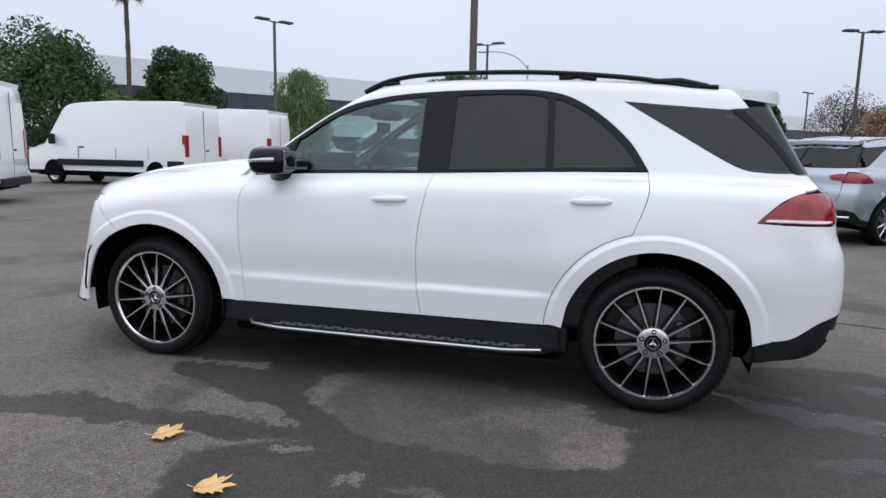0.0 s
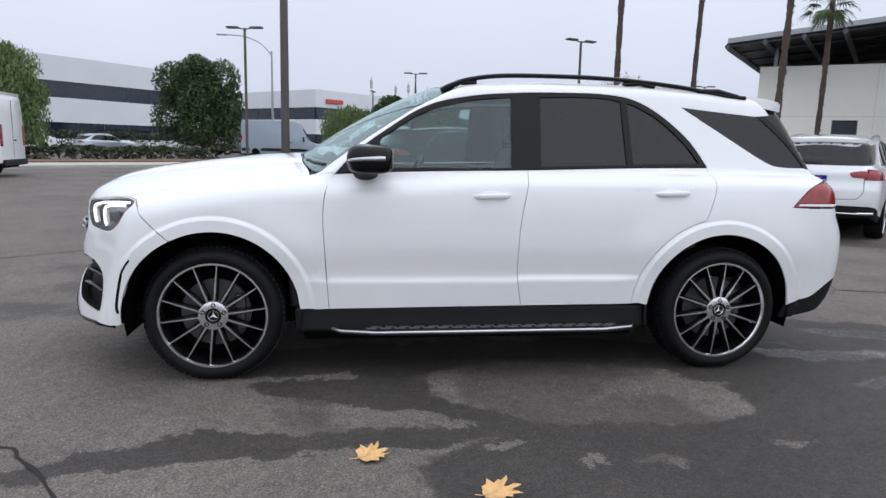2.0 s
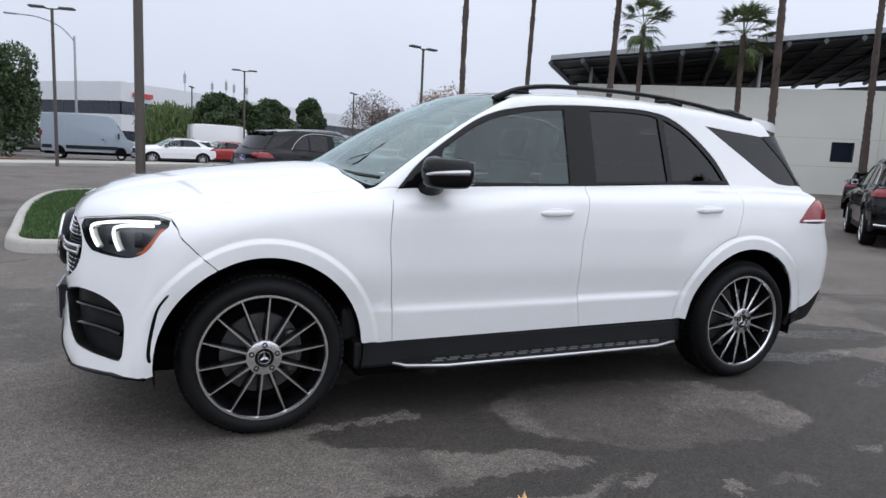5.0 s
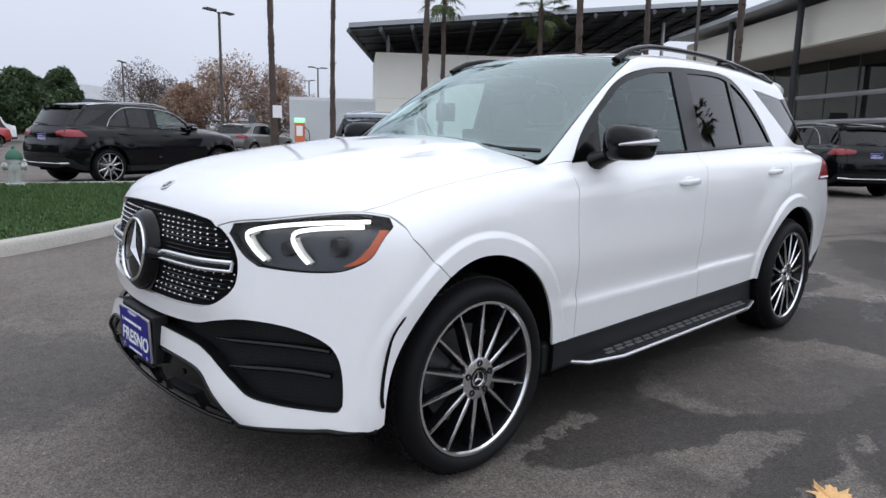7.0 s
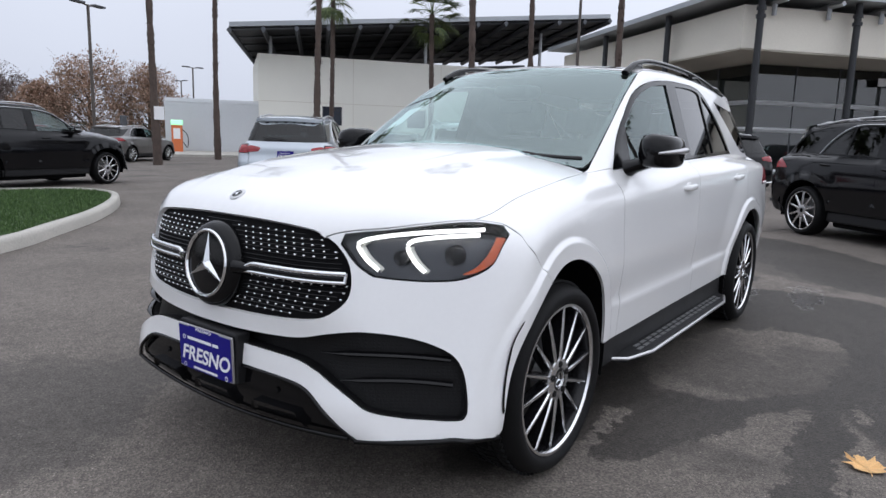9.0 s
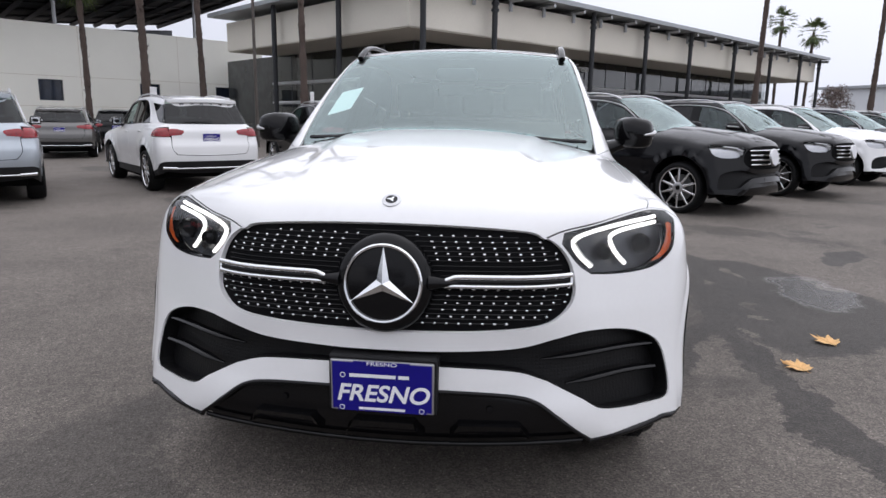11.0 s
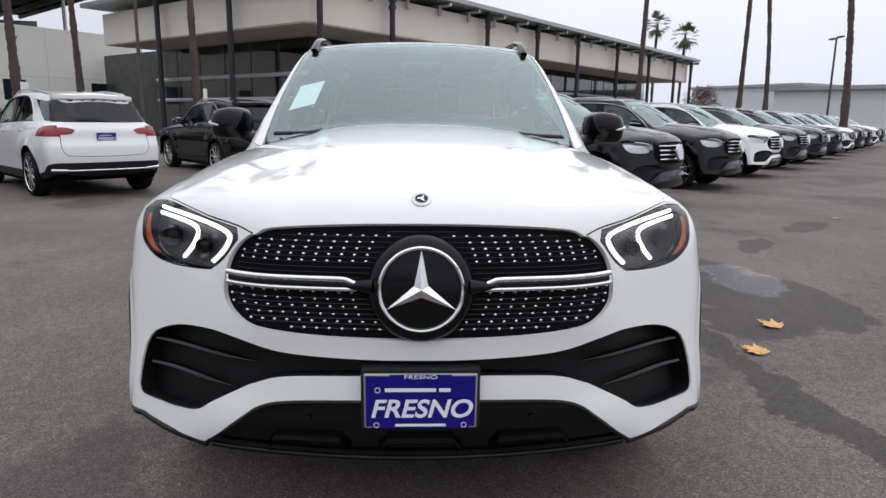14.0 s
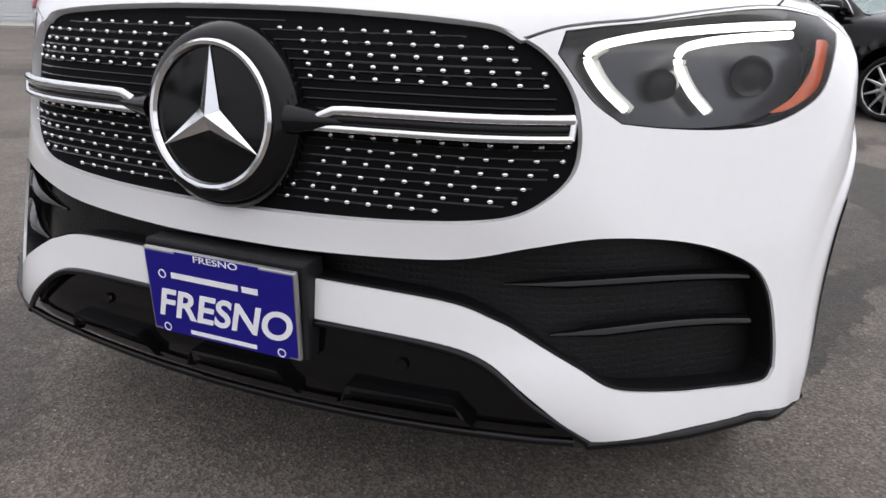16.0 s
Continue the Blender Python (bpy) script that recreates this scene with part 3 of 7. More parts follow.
def wheel_parts(parent, x, y, hero=True):
    """One wheel: tyre, rim, spokes, cap, bolts, brake. y: its outer face; it sits under the arch at x."""
    out = -1 if y < 0 else 1
    w = thing("wheel", "", "")
    del_keys = [k for k in ("label", "category") if k in w]
    for k in del_keys:
        del w[k]
    w.parent = parent
    w.location = (x, y, HUB)
    w.scale = (1, -out, 1)
    n = 72 if hero else 36
    R = HUB + 0.003
    prof = [(0.296, 0.012), (0.303, -0.002), (0.320, -0.011), (0.340, -0.009), (0.354, 0.002), (0.363, 0.018), (0.370, 0.042), (R, 0.08), (R, 0.13), (R, 0.19), (0.368, 0.235), (0.34, 0.262), (0.30, 0.255)]
    part("tyre", lathe(prof, n), M["rubber"], w, smooth=50)
    if hero:
        bm = bmesh.new()
        for i in range(n):
            a = 2 * math.pi * i / n
            for k, yy in enumerate((0.045, 0.09, 0.135, 0.18)):
                q = bmesh.ops.create_cube(bm, size=1.0)["verts"]
                rot = Matrix.Rotation(-a, 4, "Y") @ Matrix.Translation((R, yy + 0.02, 0)) @ Matrix.Rotation(0.35 if k % 2 else -0.35, 4, "X") @ Matrix.Diagonal((0.010, 0.038, 0.024, 1))
                for v in q:
                    v.co = rot @ v.co
        part("tread", bm, M["rubber"], w)
    part("rim", lathe([(0.281, 0.012), (0.286, 0.004), (0.296, 0.004), (0.299, 0.012), (0.297, 0.03), (0.285, 0.035), (0.27, 0.06), (0.262, 0.16), (0.278, 0.24), (0.262, 0.24), (0.25, 0.16), (0.26, 0.07), (0.281, 0.014)], n), M["dark_metal"], w, smooth=40)
    part("rim_lip", lathe([(0.2805, 0.0105), (0.2855, 0.0015), (0.2955, 0.0015), (0.2985, 0.0095)], n), M["machined"], w, "machined bright rim edge", smooth=40)
    count = 14 if hero else 10
    root_w, tip_w = (0.0155, 0.0085) if hero else (0.021, 0.015)
    bm = bmesh.new()
    face = bmesh.new()
    for b, (d0, d1), grow in ((bm, (0.006, 0.045), 1.0), (face, (0.0, 0.006), 0.50 if hero else 0.92)):
        ring = []
        for r, ww, dd in ((0.055, root_w * 0.9, 0.0), (0.12, root_w, -0.002), (0.20, (root_w + tip_w) / 2, 0.000), (0.284, tip_w, 0.004)):
            q = ww * grow
            ring.append([b.verts.new((-q * 0.62, d0 + 0.010 + dd, r)), b.verts.new((q * 0.62, d0 + 0.010 + dd, r)), b.verts.new((q, d1 + 0.010 + dd, r)), b.verts.new((-q, d1 + 0.010 + dd, r))])
        for p, q in zip(ring, ring[1:]):
            for i in range(4):
                b.faces.new((p[i], p[(i + 1) % 4], q[(i + 1) % 4], q[i]))
        b.faces.new(ring[0])
        b.faces.new(ring[-1])
        bmesh.ops.recalc_face_normals(b, faces=b.faces)
    first = part("spoke", bm, M["dark_metal"], w) if hero else bm.free()
    top = part("spoke_face", face, M["machined"], w)
    for i in range(count):
        for src in ((first, top) if hero else (top,)):
            o = src if i == 0 else src.copy()
            if i:
                scene.collection.objects.link(o)
            o.rotation_euler = (0, 2 * math.pi * i / count + (0.09 if hero else 0.0), 0)
            o.parent = w
    part("hub", lathe([(0.0, 0.020), (0.034, 0.020), (0.038, 0.006), (0.066, 0.006), (0.080, 0.010), (0.086, 0.03), (0.078, 0.09)], 40), M["machined"] if hero else M["satin_silver"], w, smooth=30)
    if hero:
        part("hub_ring", lathe([(0.0365, 0.0045), (0.040, 0.0035), (0.044, 0.0045)], 40), M["dark_metal"], w, smooth=30)
    part("cap", lathe([(0.0, 0.010), (0.031, 0.011), (0.035, 0.016), (0.035, 0.022)], 32), M["gloss_black"], w, smooth=30)
    if hero:
        part("cap_ring", lathe([(0.026, 0.0095), (0.0275, 0.007), (0.0295, 0.007), (0.031, 0.0105)], 32), M["chrome"], w, smooth=30)
        part("cap_emblem", three_ray(0.025, 0.006, 0.006, 0.0105), M["chrome"], w)
        bolt = part("bolt", lathe([(0.0, 0.002), (0.0065, 0.001), (0.008, -0.004), (0.0125, -0.003), (0.0135, 0.002), (0.0135, 0.02)], 14), M["gloss_black"], w, smooth=30)
        for i in range(5):
            o = bolt if i == 0 else bolt.copy()
            if i:
                scene.collection.objects.link(o)
            a = 2 * math.pi * i / 5 + 0.3
            o.location = (0.060 * math.cos(a), 0.006, 0.060 * math.sin(a))
            o.parent = w
        part("valve", tube([(0.245, 0.045, -0.09), (0.232, 0.03, -0.085)], 0.004, 8), M["chrome"], w)
        part("caliper", box(0.10, 0.070, -0.11, 0.165, 0.15, 0.11, 0.02), M["disc_metal"], w)
    part("brake_disc", lathe([(0.06, 0.10), (0.19, 0.10), (0.19, 0.125), (0.06, 0.125)], 40), M["disc_metal"], w, smooth=30)
    part("barrel_back", lathe([(0.0, 0.17), (0.26, 0.17), (0.26, 0.175)], 32), M["void_black"], w)
    return w


def three_ray(length, width, y0, y1):
    """Three tapered ridged rays at equal angles, facing -y."""
    bm = bmesh.new()
    for i in range(3):
        a = math.radians(90 + 120 * i)
        d, s = Vector((math.cos(a), 0, math.sin(a))), Vector((-math.sin(a), 0, math.cos(a)))
        tip, mid = d * length, Vector((0, 0, 0))
        l, r = d * width * 0.6 + s * width, d * width * 0.6 - s * width
        for sgn, q in ((1, l), (-1, r)):
            v = [bm.verts.new((c.x, yy, c.z)) for c, yy in ((mid, y0), (tip, y1), (q, y1))]
            bm.faces.new(v)
    bmesh.ops.remove_doubles(bm, verts=bm.verts, dist=1e-5)
    return bm


def on_nose(y, z, out):
    return on_nose_many([(y, z)], out)[0]


def on_nose_many(pts, out):
    """Poses on the nose: y axis into the car, z up the surface."""
    ps = np.array(nose(*pts))
    return [nose_pose(p, Vector(n), out) for p, n in zip(ps, slope(ps))]


def nose_pose(p, n, out):
    right = n.cross(Vector((0, 0, 1))).normalized() * -1
    up = right.cross(n).normalized() * -1
    if up.z < 0:
        up = -up
    m = Matrix((right, -n, up)).transposed().to_4x4()
    m.translation = Vector(p) + n * out
    return m


def suv(name, label, paint, h=0.035, hero=True, group="", trim="gloss_black", rails="gloss_black"):
    """A tall five-door estate car with its nose towards -x, standing on z = 0."""
    car = thing(name, label, "car", group)
    P = M[paint]
    for flip in (False, True):
        k = dict(h=h, flip=flip)
        front_door = panel("front_door", [BELT_F, SEAM_B, xz((0.25, 0.41), (-0.868, 0.40)), SEAM_A[::-1]], "side", P, car, **k)
        rear_door = panel("rear_door", [BELT_R, SEAM_C, arc(AXLE, HUB, 0.566, 104, 176)[1:], xz((0.93, 0.415), (0.25, 0.41)), SEAM_B[::-1]], "side", P, car, flare=hero, **k)
        fender = [xz((-0.835, 1.162), (-0.88, 1.09), (-0.90, 0.94), (-0.89, 0.72), (-0.868, 0.40)), xz((-0.868, 0.40), (-1.025, 0.40)), arc(-AXLE, HUB, 0.468, 4, 116), xz((-1.703, 0.796), (-1.762, 0.848), (-1.812, 0.898), (-1.850, 0.938)),
                  xz((-1.856, 0.945), (-1.862, 0.972))]
        fender3 = [snapped(sides(*[(q[0], q[2]) for q in g]), 3) if 2 < len(g) < 5 else sides(*[(q[0], q[2]) for q in g]) for g in fender]
        fender3 += [EDGE3[20:15:-1], [EDGE3[16], T(-1.86, -0.842), T(-1.65, -0.816), T(-1.34, -0.797), T(-1.05, -0.77), T(-0.985, -0.757)], [T(-0.985, -0.757), S(-0.835, 1.166)]]
        panel("front_fender", fender3, "diag", P, car, flare=hero, **k)
        edge = [T(*q) for q in WS_SIDE]
        frame_ = [[T(-0.985, -0.757), T(-0.93, -0.753), edge[0]], edge, [edge[-1], T(0.0, -0.64), T(0.3, -0.63), T(1.0, -0.62), T(1.5, -0.61), T(1.80, -0.60)],
                  [T(1.80, -0.60), S(1.87, 1.61), S(1.90, 1.57)], [S(1.86, 1.565), S(2.02, 1.40), S(2.145, 1.24)], [S(2.145, 1.24), S(2.15, 1.16)],
                  [S(2.13, 1.155), S(2.04, 1.11), S(1.935, 1.01)], [S(1.935, 1.01), S(2.05, 1.005)], [S(2.05, 1.005), S(2.05, 0.60), S(2.05, 0.42)],
                  [S(2.05, 0.415), S(1.965, 0.395)], [S(q[0], q[2]) for q in arc(AXLE, HUB, 0.468, 2.5, 176)], [S(1.0, 0.415), S(0.94, 0.415)],
                  [S(q[0], q[2]) for q in arc(AXLE, HUB, 0.566, 176, 104)[:-1]], [S(1.365, 0.925), S(1.43, 1.12), S(1.425, 1.236)],
                  [S(1.425, 1.242), S(1.32, 1.395), S(1.15, 1.542), S(0.98, 1.632), S(0.81, 1.662), S(0.61, 1.666), S(0.25, 1.655), S(-0.06, 1.624), S(-0.33, 1.552), S(-0.55, 1.415), S(-0.71, 1.295), S(-0.835, 1.166)]]
        panel("side_frame", frame_, "diag", P, car, holes=[[[S(q[0], q[2]) for q in g] for g in QUARTER]], flare=hero, **k)
        panes = {
            "front_window": [xz((-0.615, 1.200), (-0.575, 1.365), (-0.535, 1.395), (-0.32, 1.525), (-0.06, 1.598), (0.195, 1.628)), xz((0.195, 1.628), (0.185, 1.212)), xz((0.185, 1.212), (-0.38, 1.204), (-0.615, 1.198))],
            "rear_window": [xz((0.375, 1.633), (0.61, 1.642), (0.80, 1.638), (0.885, 1.622)), xz((0.885, 1.622), (0.90, 1.244)), xz((0.90, 1.244), (0.365, 1.226))],
            "corner_window": [xz((0.925, 1.614), (0.97, 1.603), (1.12, 1.525), (1.28, 1.385), (1.375, 1.262)), xz((1.375, 1.262), (0.94, 1.248))],
        }
        surround = panel("window_surround", [DAYLIGHT, BELT_LINE], "side", M[trim], car, holes=list(panes.values()), gap=0.001, rim=0.02, **k)
        for pn, g in panes.items():
            panel("pane", g, "side", M["door_glass"] if pn == "front_window" else M["privacy_glass"], surround, off=-0.008, gap=-0.006, rim=0.0, **k)
        panel("quarter_glass", QUARTER, "side", M["privacy_glass"], car, gap=0.002, rim=0.01, off=-0.002, **k)
        panel("pillar_trim", [xz((1.81, 1.563), (1.99, 1.40), (2.118, 1.242)), xz((2.15, 1.238), (2.03, 1.40), (1.865, 1.568))], "side", M["gloss_black"], car, gap=0.0, rim=0.003, off=0.0025, **k)
        tail = panel("tail_light", TAIL, "rear", M["tail_red"], car, gap=0.003, rim=0.02, label="red wraparound tail light", **k)
        if hero:
            bar = [S(1.97, 1.018), S(2.1, 1.018), S(2.25, 1.018), S(2.25, 1.03), S(1.985, 1.03)]
            panel("light_strip", [[(q[0], q[1], q[2]) for q in bar]], "side", M["lettering"], tail, h=h, flip=flip, off=0.002, gap=0.0, rim=0.0)
        # headlight: dark housing, two lit hooks, amber corner, clear cover
        lamp = panel("headlight", LAMP, "front", M["lamp_housing"] if hero else M["satin_silver"], car, off=-0.045, gap=-0.004, rim=0.0, label="led headlight with lit double hook", **k)
        panel("lamp_wall", LAMP, "front", M["gloss_black"], lamp, holes=[LAMP], hole_gap=-0.002, gap=0.001, off=-0.001, rim=0.05, **k)
        panel("lens_cover", LAMP, "front", M["lens"], lamp, off=0.0, gap=0.003, rim=0.0, **k)
        f = -1 if flip else 1
        if hero:
            hooks = ([(-1.94, -0.868, 0.988), (-2.05, -0.771, 0.981), (-2.137, -0.68, 0.970), (-2.195, -0.612, 0.957), (-2.222, -0.580, 0.945), (-2.232, -0.575, 0.928), (-2.225, -0.602, 0.89), (-2.205, -0.638, 0.856)],
                     [(-1.96, -0.862, 0.972), (-2.05, -0.788, 0.965), (-2.105, -0.733, 0.956), (-2.133, -0.708, 0.944), (-2.138, -0.707, 0.920), (-2.128, -0.730, 0.882), (-2.112, -0.758, 0.852)])
            for g in hooks:
                q = onto([flat(p, "front") for p in rounded(g, 5)], "front", -0.016)
                part("light_guide", tube([(a, b * f, c) for a, b, c in q], 0.0068, 8), M["lamp_white"], lamp, "lit white light guide", smooth=60)
                low_ = rounded(g, 5)[18:]
                q = onto([flat((p[0], p[1] - 0.016, p[2] - 0.002), "front") for p in low_], "front", -0.026)
                part("guide_core", tube([(a, b * f, c) for a, b, c in q], 0.009, 8), M["guide_core"], lamp, "pale inner light guide", smooth=60)
            for cy, cz, r in ((-0.672, 0.893, 0.026), (-0.805, 0.905, 0.034)):
                c = nose((cy, cz))[0]
                bm = lathe([(0.0, 0.006), (r * 0.6, 0.010), (r * 0.9, 0.0), (r, 0.012), (r, 0.03)], 28, "x")
                bmesh.ops.translate(bm, verts=bm.verts, vec=(c[0] + 0.026, c[1] * f, c[2]))
                part("projector", bm, M["dark_metal"], lamp, smooth=40)
            corner = [(51.2, 0.966), (52.6, 0.962), (51.9, 0.925), (50.2, 0.886), (47.6, 0.856), (45.6, 0.850), (47.6, 0.872), (49.6, 0.915)]
            panel("amber_reflector", [[(-1.2 - 0.9 * math.cos(radians(a)), -0.9 * math.sin(radians(a)), z) for a, z in corner]], "front", M["amber"], lamp, off=-0.012, gap=0, rim=0.0, label="amber corner reflector", **k)
        # mirror
        q = [(-0.715, -0.90), (-0.768, -0.965), (-0.748, -1.040), (-0.675, -1.072), (-0.575, -1.070), (-0.525, -1.040), (-0.525, -0.905), (-0.60, -0.880)]
        out = rounded([np.array(p) for p in q], 5, closed=True)
        c = np.mean(out, 0)
        bm = bmesh.new()
        rings = []
        for z, s in ((1.176, 0.55), (1.182, 0.80), (1.198, 0.94), (1.23, 1.0), (1.268, 1.0), (1.302, 0.93), (1.322, 0.80), (1.332, 0.56)):
            rings.append([bm.verts.new((*(c + (p - c) * s), z - 0.10 * max(0.0, z - 1.23) * max(0.0, -0.95 - p[1]) / 0.12)) for p in out])
        for a, b in zip(rings, rings[1:]):
            for i in range(len(a)):
                bm.faces.new((a[i], a[(i + 1) % len(a)], b[(i + 1) % len(b)], b[i]))
        bm.faces.new(rings[0])
        bm.faces.new(rings[-1])
        for v in bm.verts:
            v.co.y *= f
        bmesh.ops.recalc_face_normals(bm, faces=bm.faces)
        mir = part("door_mirror", bm, M["gloss_black"], car, "gloss black door mirror with silver indicator strip", smooth=60)
        part("mirror_foot", tube([(-0.66, f * -0.83, 1.165), (-0.655, f * -0.875, 1.182), (-0.65, f * -0.93, 1.20)], [0.075, 0.055, 0.05], 12, flat=0.6), M["gloss_black"], mir, smooth=60)
        strip = [(-0.762, -1.00, 1.242), (-0.738, -1.050, 1.248), (-0.665, -1.077, 1.254), (-0.565, -1.073, 1.258)]
        part("indicator", tube([(a, b * f, c_) for a, b, c_ in rounded(strip, 5)], [0.003] + [0.007 + 0.0006 * i for i in range(14)] + [0.014], 8), M["satin_silver"], mir, "silver indicator strip", smooth=60)
        part("mirror_glass", box(-0.526, min(f * -1.045, f * -0.905), 1.198, -0.521, max(f * -1.045, f * -0.905), 1.308, 0.002), M["chrome"], mir)
        # handles
        for door, hx, hz in ((front_door, 0.055, 1.055), (rear_door, 1.15, 1.083)):
            pts = []
            for s in np.linspace(-1, 1, 15):
                p = S(hx + 0.105 * s, hz)
                pts.append((p[0], f * (p[1] - 0.026 * (1 - s ** 4) + 0.004), p[2] + 0.004 * s))
            bm = tube(pts, [0.008, 0.012] + [0.0165] * 11 + [0.012, 0.008], 12, flat=0.55, up=(0, 1, 0))
            hd = part("handle", bm, P, door, smooth=60)
            if hero:
                bm = bmesh.new()
                bmesh.ops.create_uvsphere(bm, u_segments=20, v_segments=10, radius=1.0)
                p = S(hx, hz)
                for v in bm.verts:
                    v.co = Vector((p[0] + v.co.x * 0.07, f * (p[1] + 0.0045 - v.co.y * 0.007), p[2] + v.co.z * 0.028))
                part("handle_cup", bm, P, door, smooth=60)
        # sill, step
        part("sill", box(-1.06, min(f * -0.90, f * -0.70), 0.26, 1.06, max(f * -0.90, f * -0.70), 0.405, 0.02), M["black_plastic"], car)
        if hero:
            yo = f * -1.0
            bm = prism([(-0.88, f * -0.84), (-0.80, f * -0.95), (-0.60, yo), (0.75, yo), (0.94, f * -0.95), (1.02, f * -0.84)], 0.262, 0.292)
            step_ = part("running_board", bm, M["black_plastic"], car, "black running board with bright edge and treads")
            part("edge_trim", tube([(-0.865, f * -0.875, 0.280), (-0.80, f * -0.958, 0.281), (-0.60, f * -1.006, 0.281), (0.0, f * -1.008, 0.282), (0.75, f * -1.006, 0.283), (0.93, f * -0.958, 0.285)], 0.010, 10, flat=0.9), M["satin_silver"], step_, "bright satin edge trim", smooth=60)
            bm = bmesh.new()
            for row, yy in enumerate((-0.955, -0.925)):
                for i in range(18):
                    x0 = -0.66 + i * 0.083 + row * 0.03
                    box(x0, min(f * (yy - 0.009), f * (yy + 0.009)), 0.289, x0 + 0.06, max(f * (yy - 0.009), f * (yy + 0.009)), 0.295, bm=bm)
            part("tread_strip", bm, M["satin_silver"], step_, "silver tread pads")
        # roof rail
        rail = rounded([(-0.215, 1.662), (-0.15, 1.694), (-0.04, 1.731), (0.18, 1.760), (0.63, 1.768), (0.98, 1.757), (1.34, 1.727), (1.60, 1.687), (1.75, float(T(1.75, -0.605)[2]) + 0.004)], 5)
        r_ = part("roof_rail", tube([(a, f * -0.605, c_) for a, c_ in rail], 0.019, 12, flat=0.75), M[rails], car, smooth=60)
        for x0, x1 in ((-0.20, 0.0), (0.93, 1.13), (1.42, 1.70)):
            part("rail_foot", tube([(x0, f * -0.607, float(T(x0, -0.607)[2]) + 0.006), ((x0 + x1) / 2, f * -0.607, float(T((x0 + x1) / 2, -0.607)[2]) + 0.022), (x1, f * -0.607, float(T(x1, -0.607)[2]) + 0.004)], 0.017, 8), M[rails], r_, smooth=60)
        # wheel housings
        for ax in (-AXLE, AXLE):
            bm = bmesh.new()
            rows = [[bm.verts.new((ax + 0.478 * math.cos(a), f * -yy, HUB + 0.478 * math.sin(a))) for a in np.linspace(-0.25, math.pi + 0.25, 24)] for yy in (0.925, 0.55)]
            for i in range(23):
                bm.faces.new((rows[0][i], rows[0][i + 1], rows[1][i + 1], rows[1][i]))
            back = [bm.verts.new(v.co + Vector((0, f * 0.002, 0))) for v in rows[1]]
            bm.faces.new(back)
            part("wheel_housing", bm, M["void_black"], car)
            wheel_parts(car, ax, f * -0.955, hero)
    # full-width sheets
    brow, hood_edge = BROW3, EDGE3[:17]
    hood_side = [EDGE3[16], T(-1.86, -0.842), T(-1.65, -0.816), T(-1.34, -0.797), T(-1.05, -0.77), T(-0.985, -0.757)]
    hood_rear = [T(-0.985, -0.757), T(-0.988, -0.70), T(-1.045, -0.45), T(-1.090, 0)]
    panel("hood", mirror_groups([brow, hood_edge, hood_side, hood_rear]), "top", P, car, h=h, rim=0.02, gap=0.0010)
    screen = [[(-1.10, 0, 0), (-1.045, -0.44, 0), (-0.965, -0.70, 0), (-0.885, -0.748, 0)], [(x, y, 0) for x, y in WS_SIDE], [(-0.14, -0.648, 0), (-0.20, -0.42, 0), (-0.24, 0, 0)]]
    scr = panel("windscreen", mirror_groups(screen), "top", M["screen_glass"], car, h=h * 1.3, gap=0.004, rim=0.0, off=-0.002)
    inner = [[(-1.055, 0, 0), (-1.005, -0.40, 0), (-0.865, -0.712, 0)], [(-0.865, -0.712, 0), (-0.60, -0.690, 0), (-0.37, -0.655, 0), (-0.17, -0.617, 0)], [(-0.17, -0.617, 0), (-0.225, -0.40, 0), (-0.265, 0, 0)]]
    panel("screen_border", mirror_groups(screen), "top", M["gloss_black"], scr, holes=[mirror_groups(inner)], h=h * 1.3, gap=0.001, rim=0.004, off=-0.0045)
    roof = [[(-0.235, 0, 0), (-0.195, -0.42, 0), (-0.13, -0.645, 0)], [(-0.13, -0.645, 0), (0.0, -0.64, 0), (0.3, -0.63, 0), (1.0, -0.62, 0), (1.5, -0.61, 0), (1.80, -0.60, 0)], [(1.80, -0.60, 0), (2.0, -0.57, 0), (2.07, -0.40, 0), (2.09, 0, 0)]]
    sunroof = [[(-0.215, 0, 0), (-0.18, -0.42, 0), (-0.13, -0.55, 0)], [(-0.13, -0.55, 0), (0.6, -0.53, 0), (1.15, -0.52, 0)], [(1.15, -0.52, 0), (1.17, -0.3, 0), (1.17, 0, 0)]]
    panel("roof", mirror_groups(roof), "top", P, car, h=h * 1.3, holes=[mirror_groups(sunroof)])
    panel("glass_roof", mirror_groups(sunroof), "top", M["gloss_black"], car, h=h * 1.3)
    # nose
    brow2, flank = LIP3, EDGE3
    rear_line = snapped([S(*q) for q in ((-1.862, 0.972), (-1.850, 0.938), (-1.812, 0.898), (-1.762, 0.848), (-1.703, 0.796))], 3)
    arch_f = [tuple(S(q[0], q[2])) for q in arc(-AXLE, HUB, 0.468, 116, 184)]
    under = [tuple(S(-1.985, 0.335)), tuple(S(-2.05, 0.338))] + nose((-0.90, 0.345), (-0.86, 0.340), (-0.77, 0.334), (-0.65, 0.326))
    skirt = nose((-0.64, 0.330), (-0.623, 0.342), (-0.542, 0.411))
    lower = nose((-0.542, 0.411), (-0.470, 0.460), (-0.380, 0.479), (-0.185, 0.487), (0, 0.489))
    bumper = panel("front_bumper", mirror_groups([brow2, flank, rear_line, arch_f, under, skirt, lower]), "front", P, car, h=h * 0.8, flare=hero,
                   holes=[mirror_groups(GRILLE), LAMP, [[(a, -b, c) for a, b, c in g] for g in LAMP], mirror_groups(INTAKE)], rim=0.016)
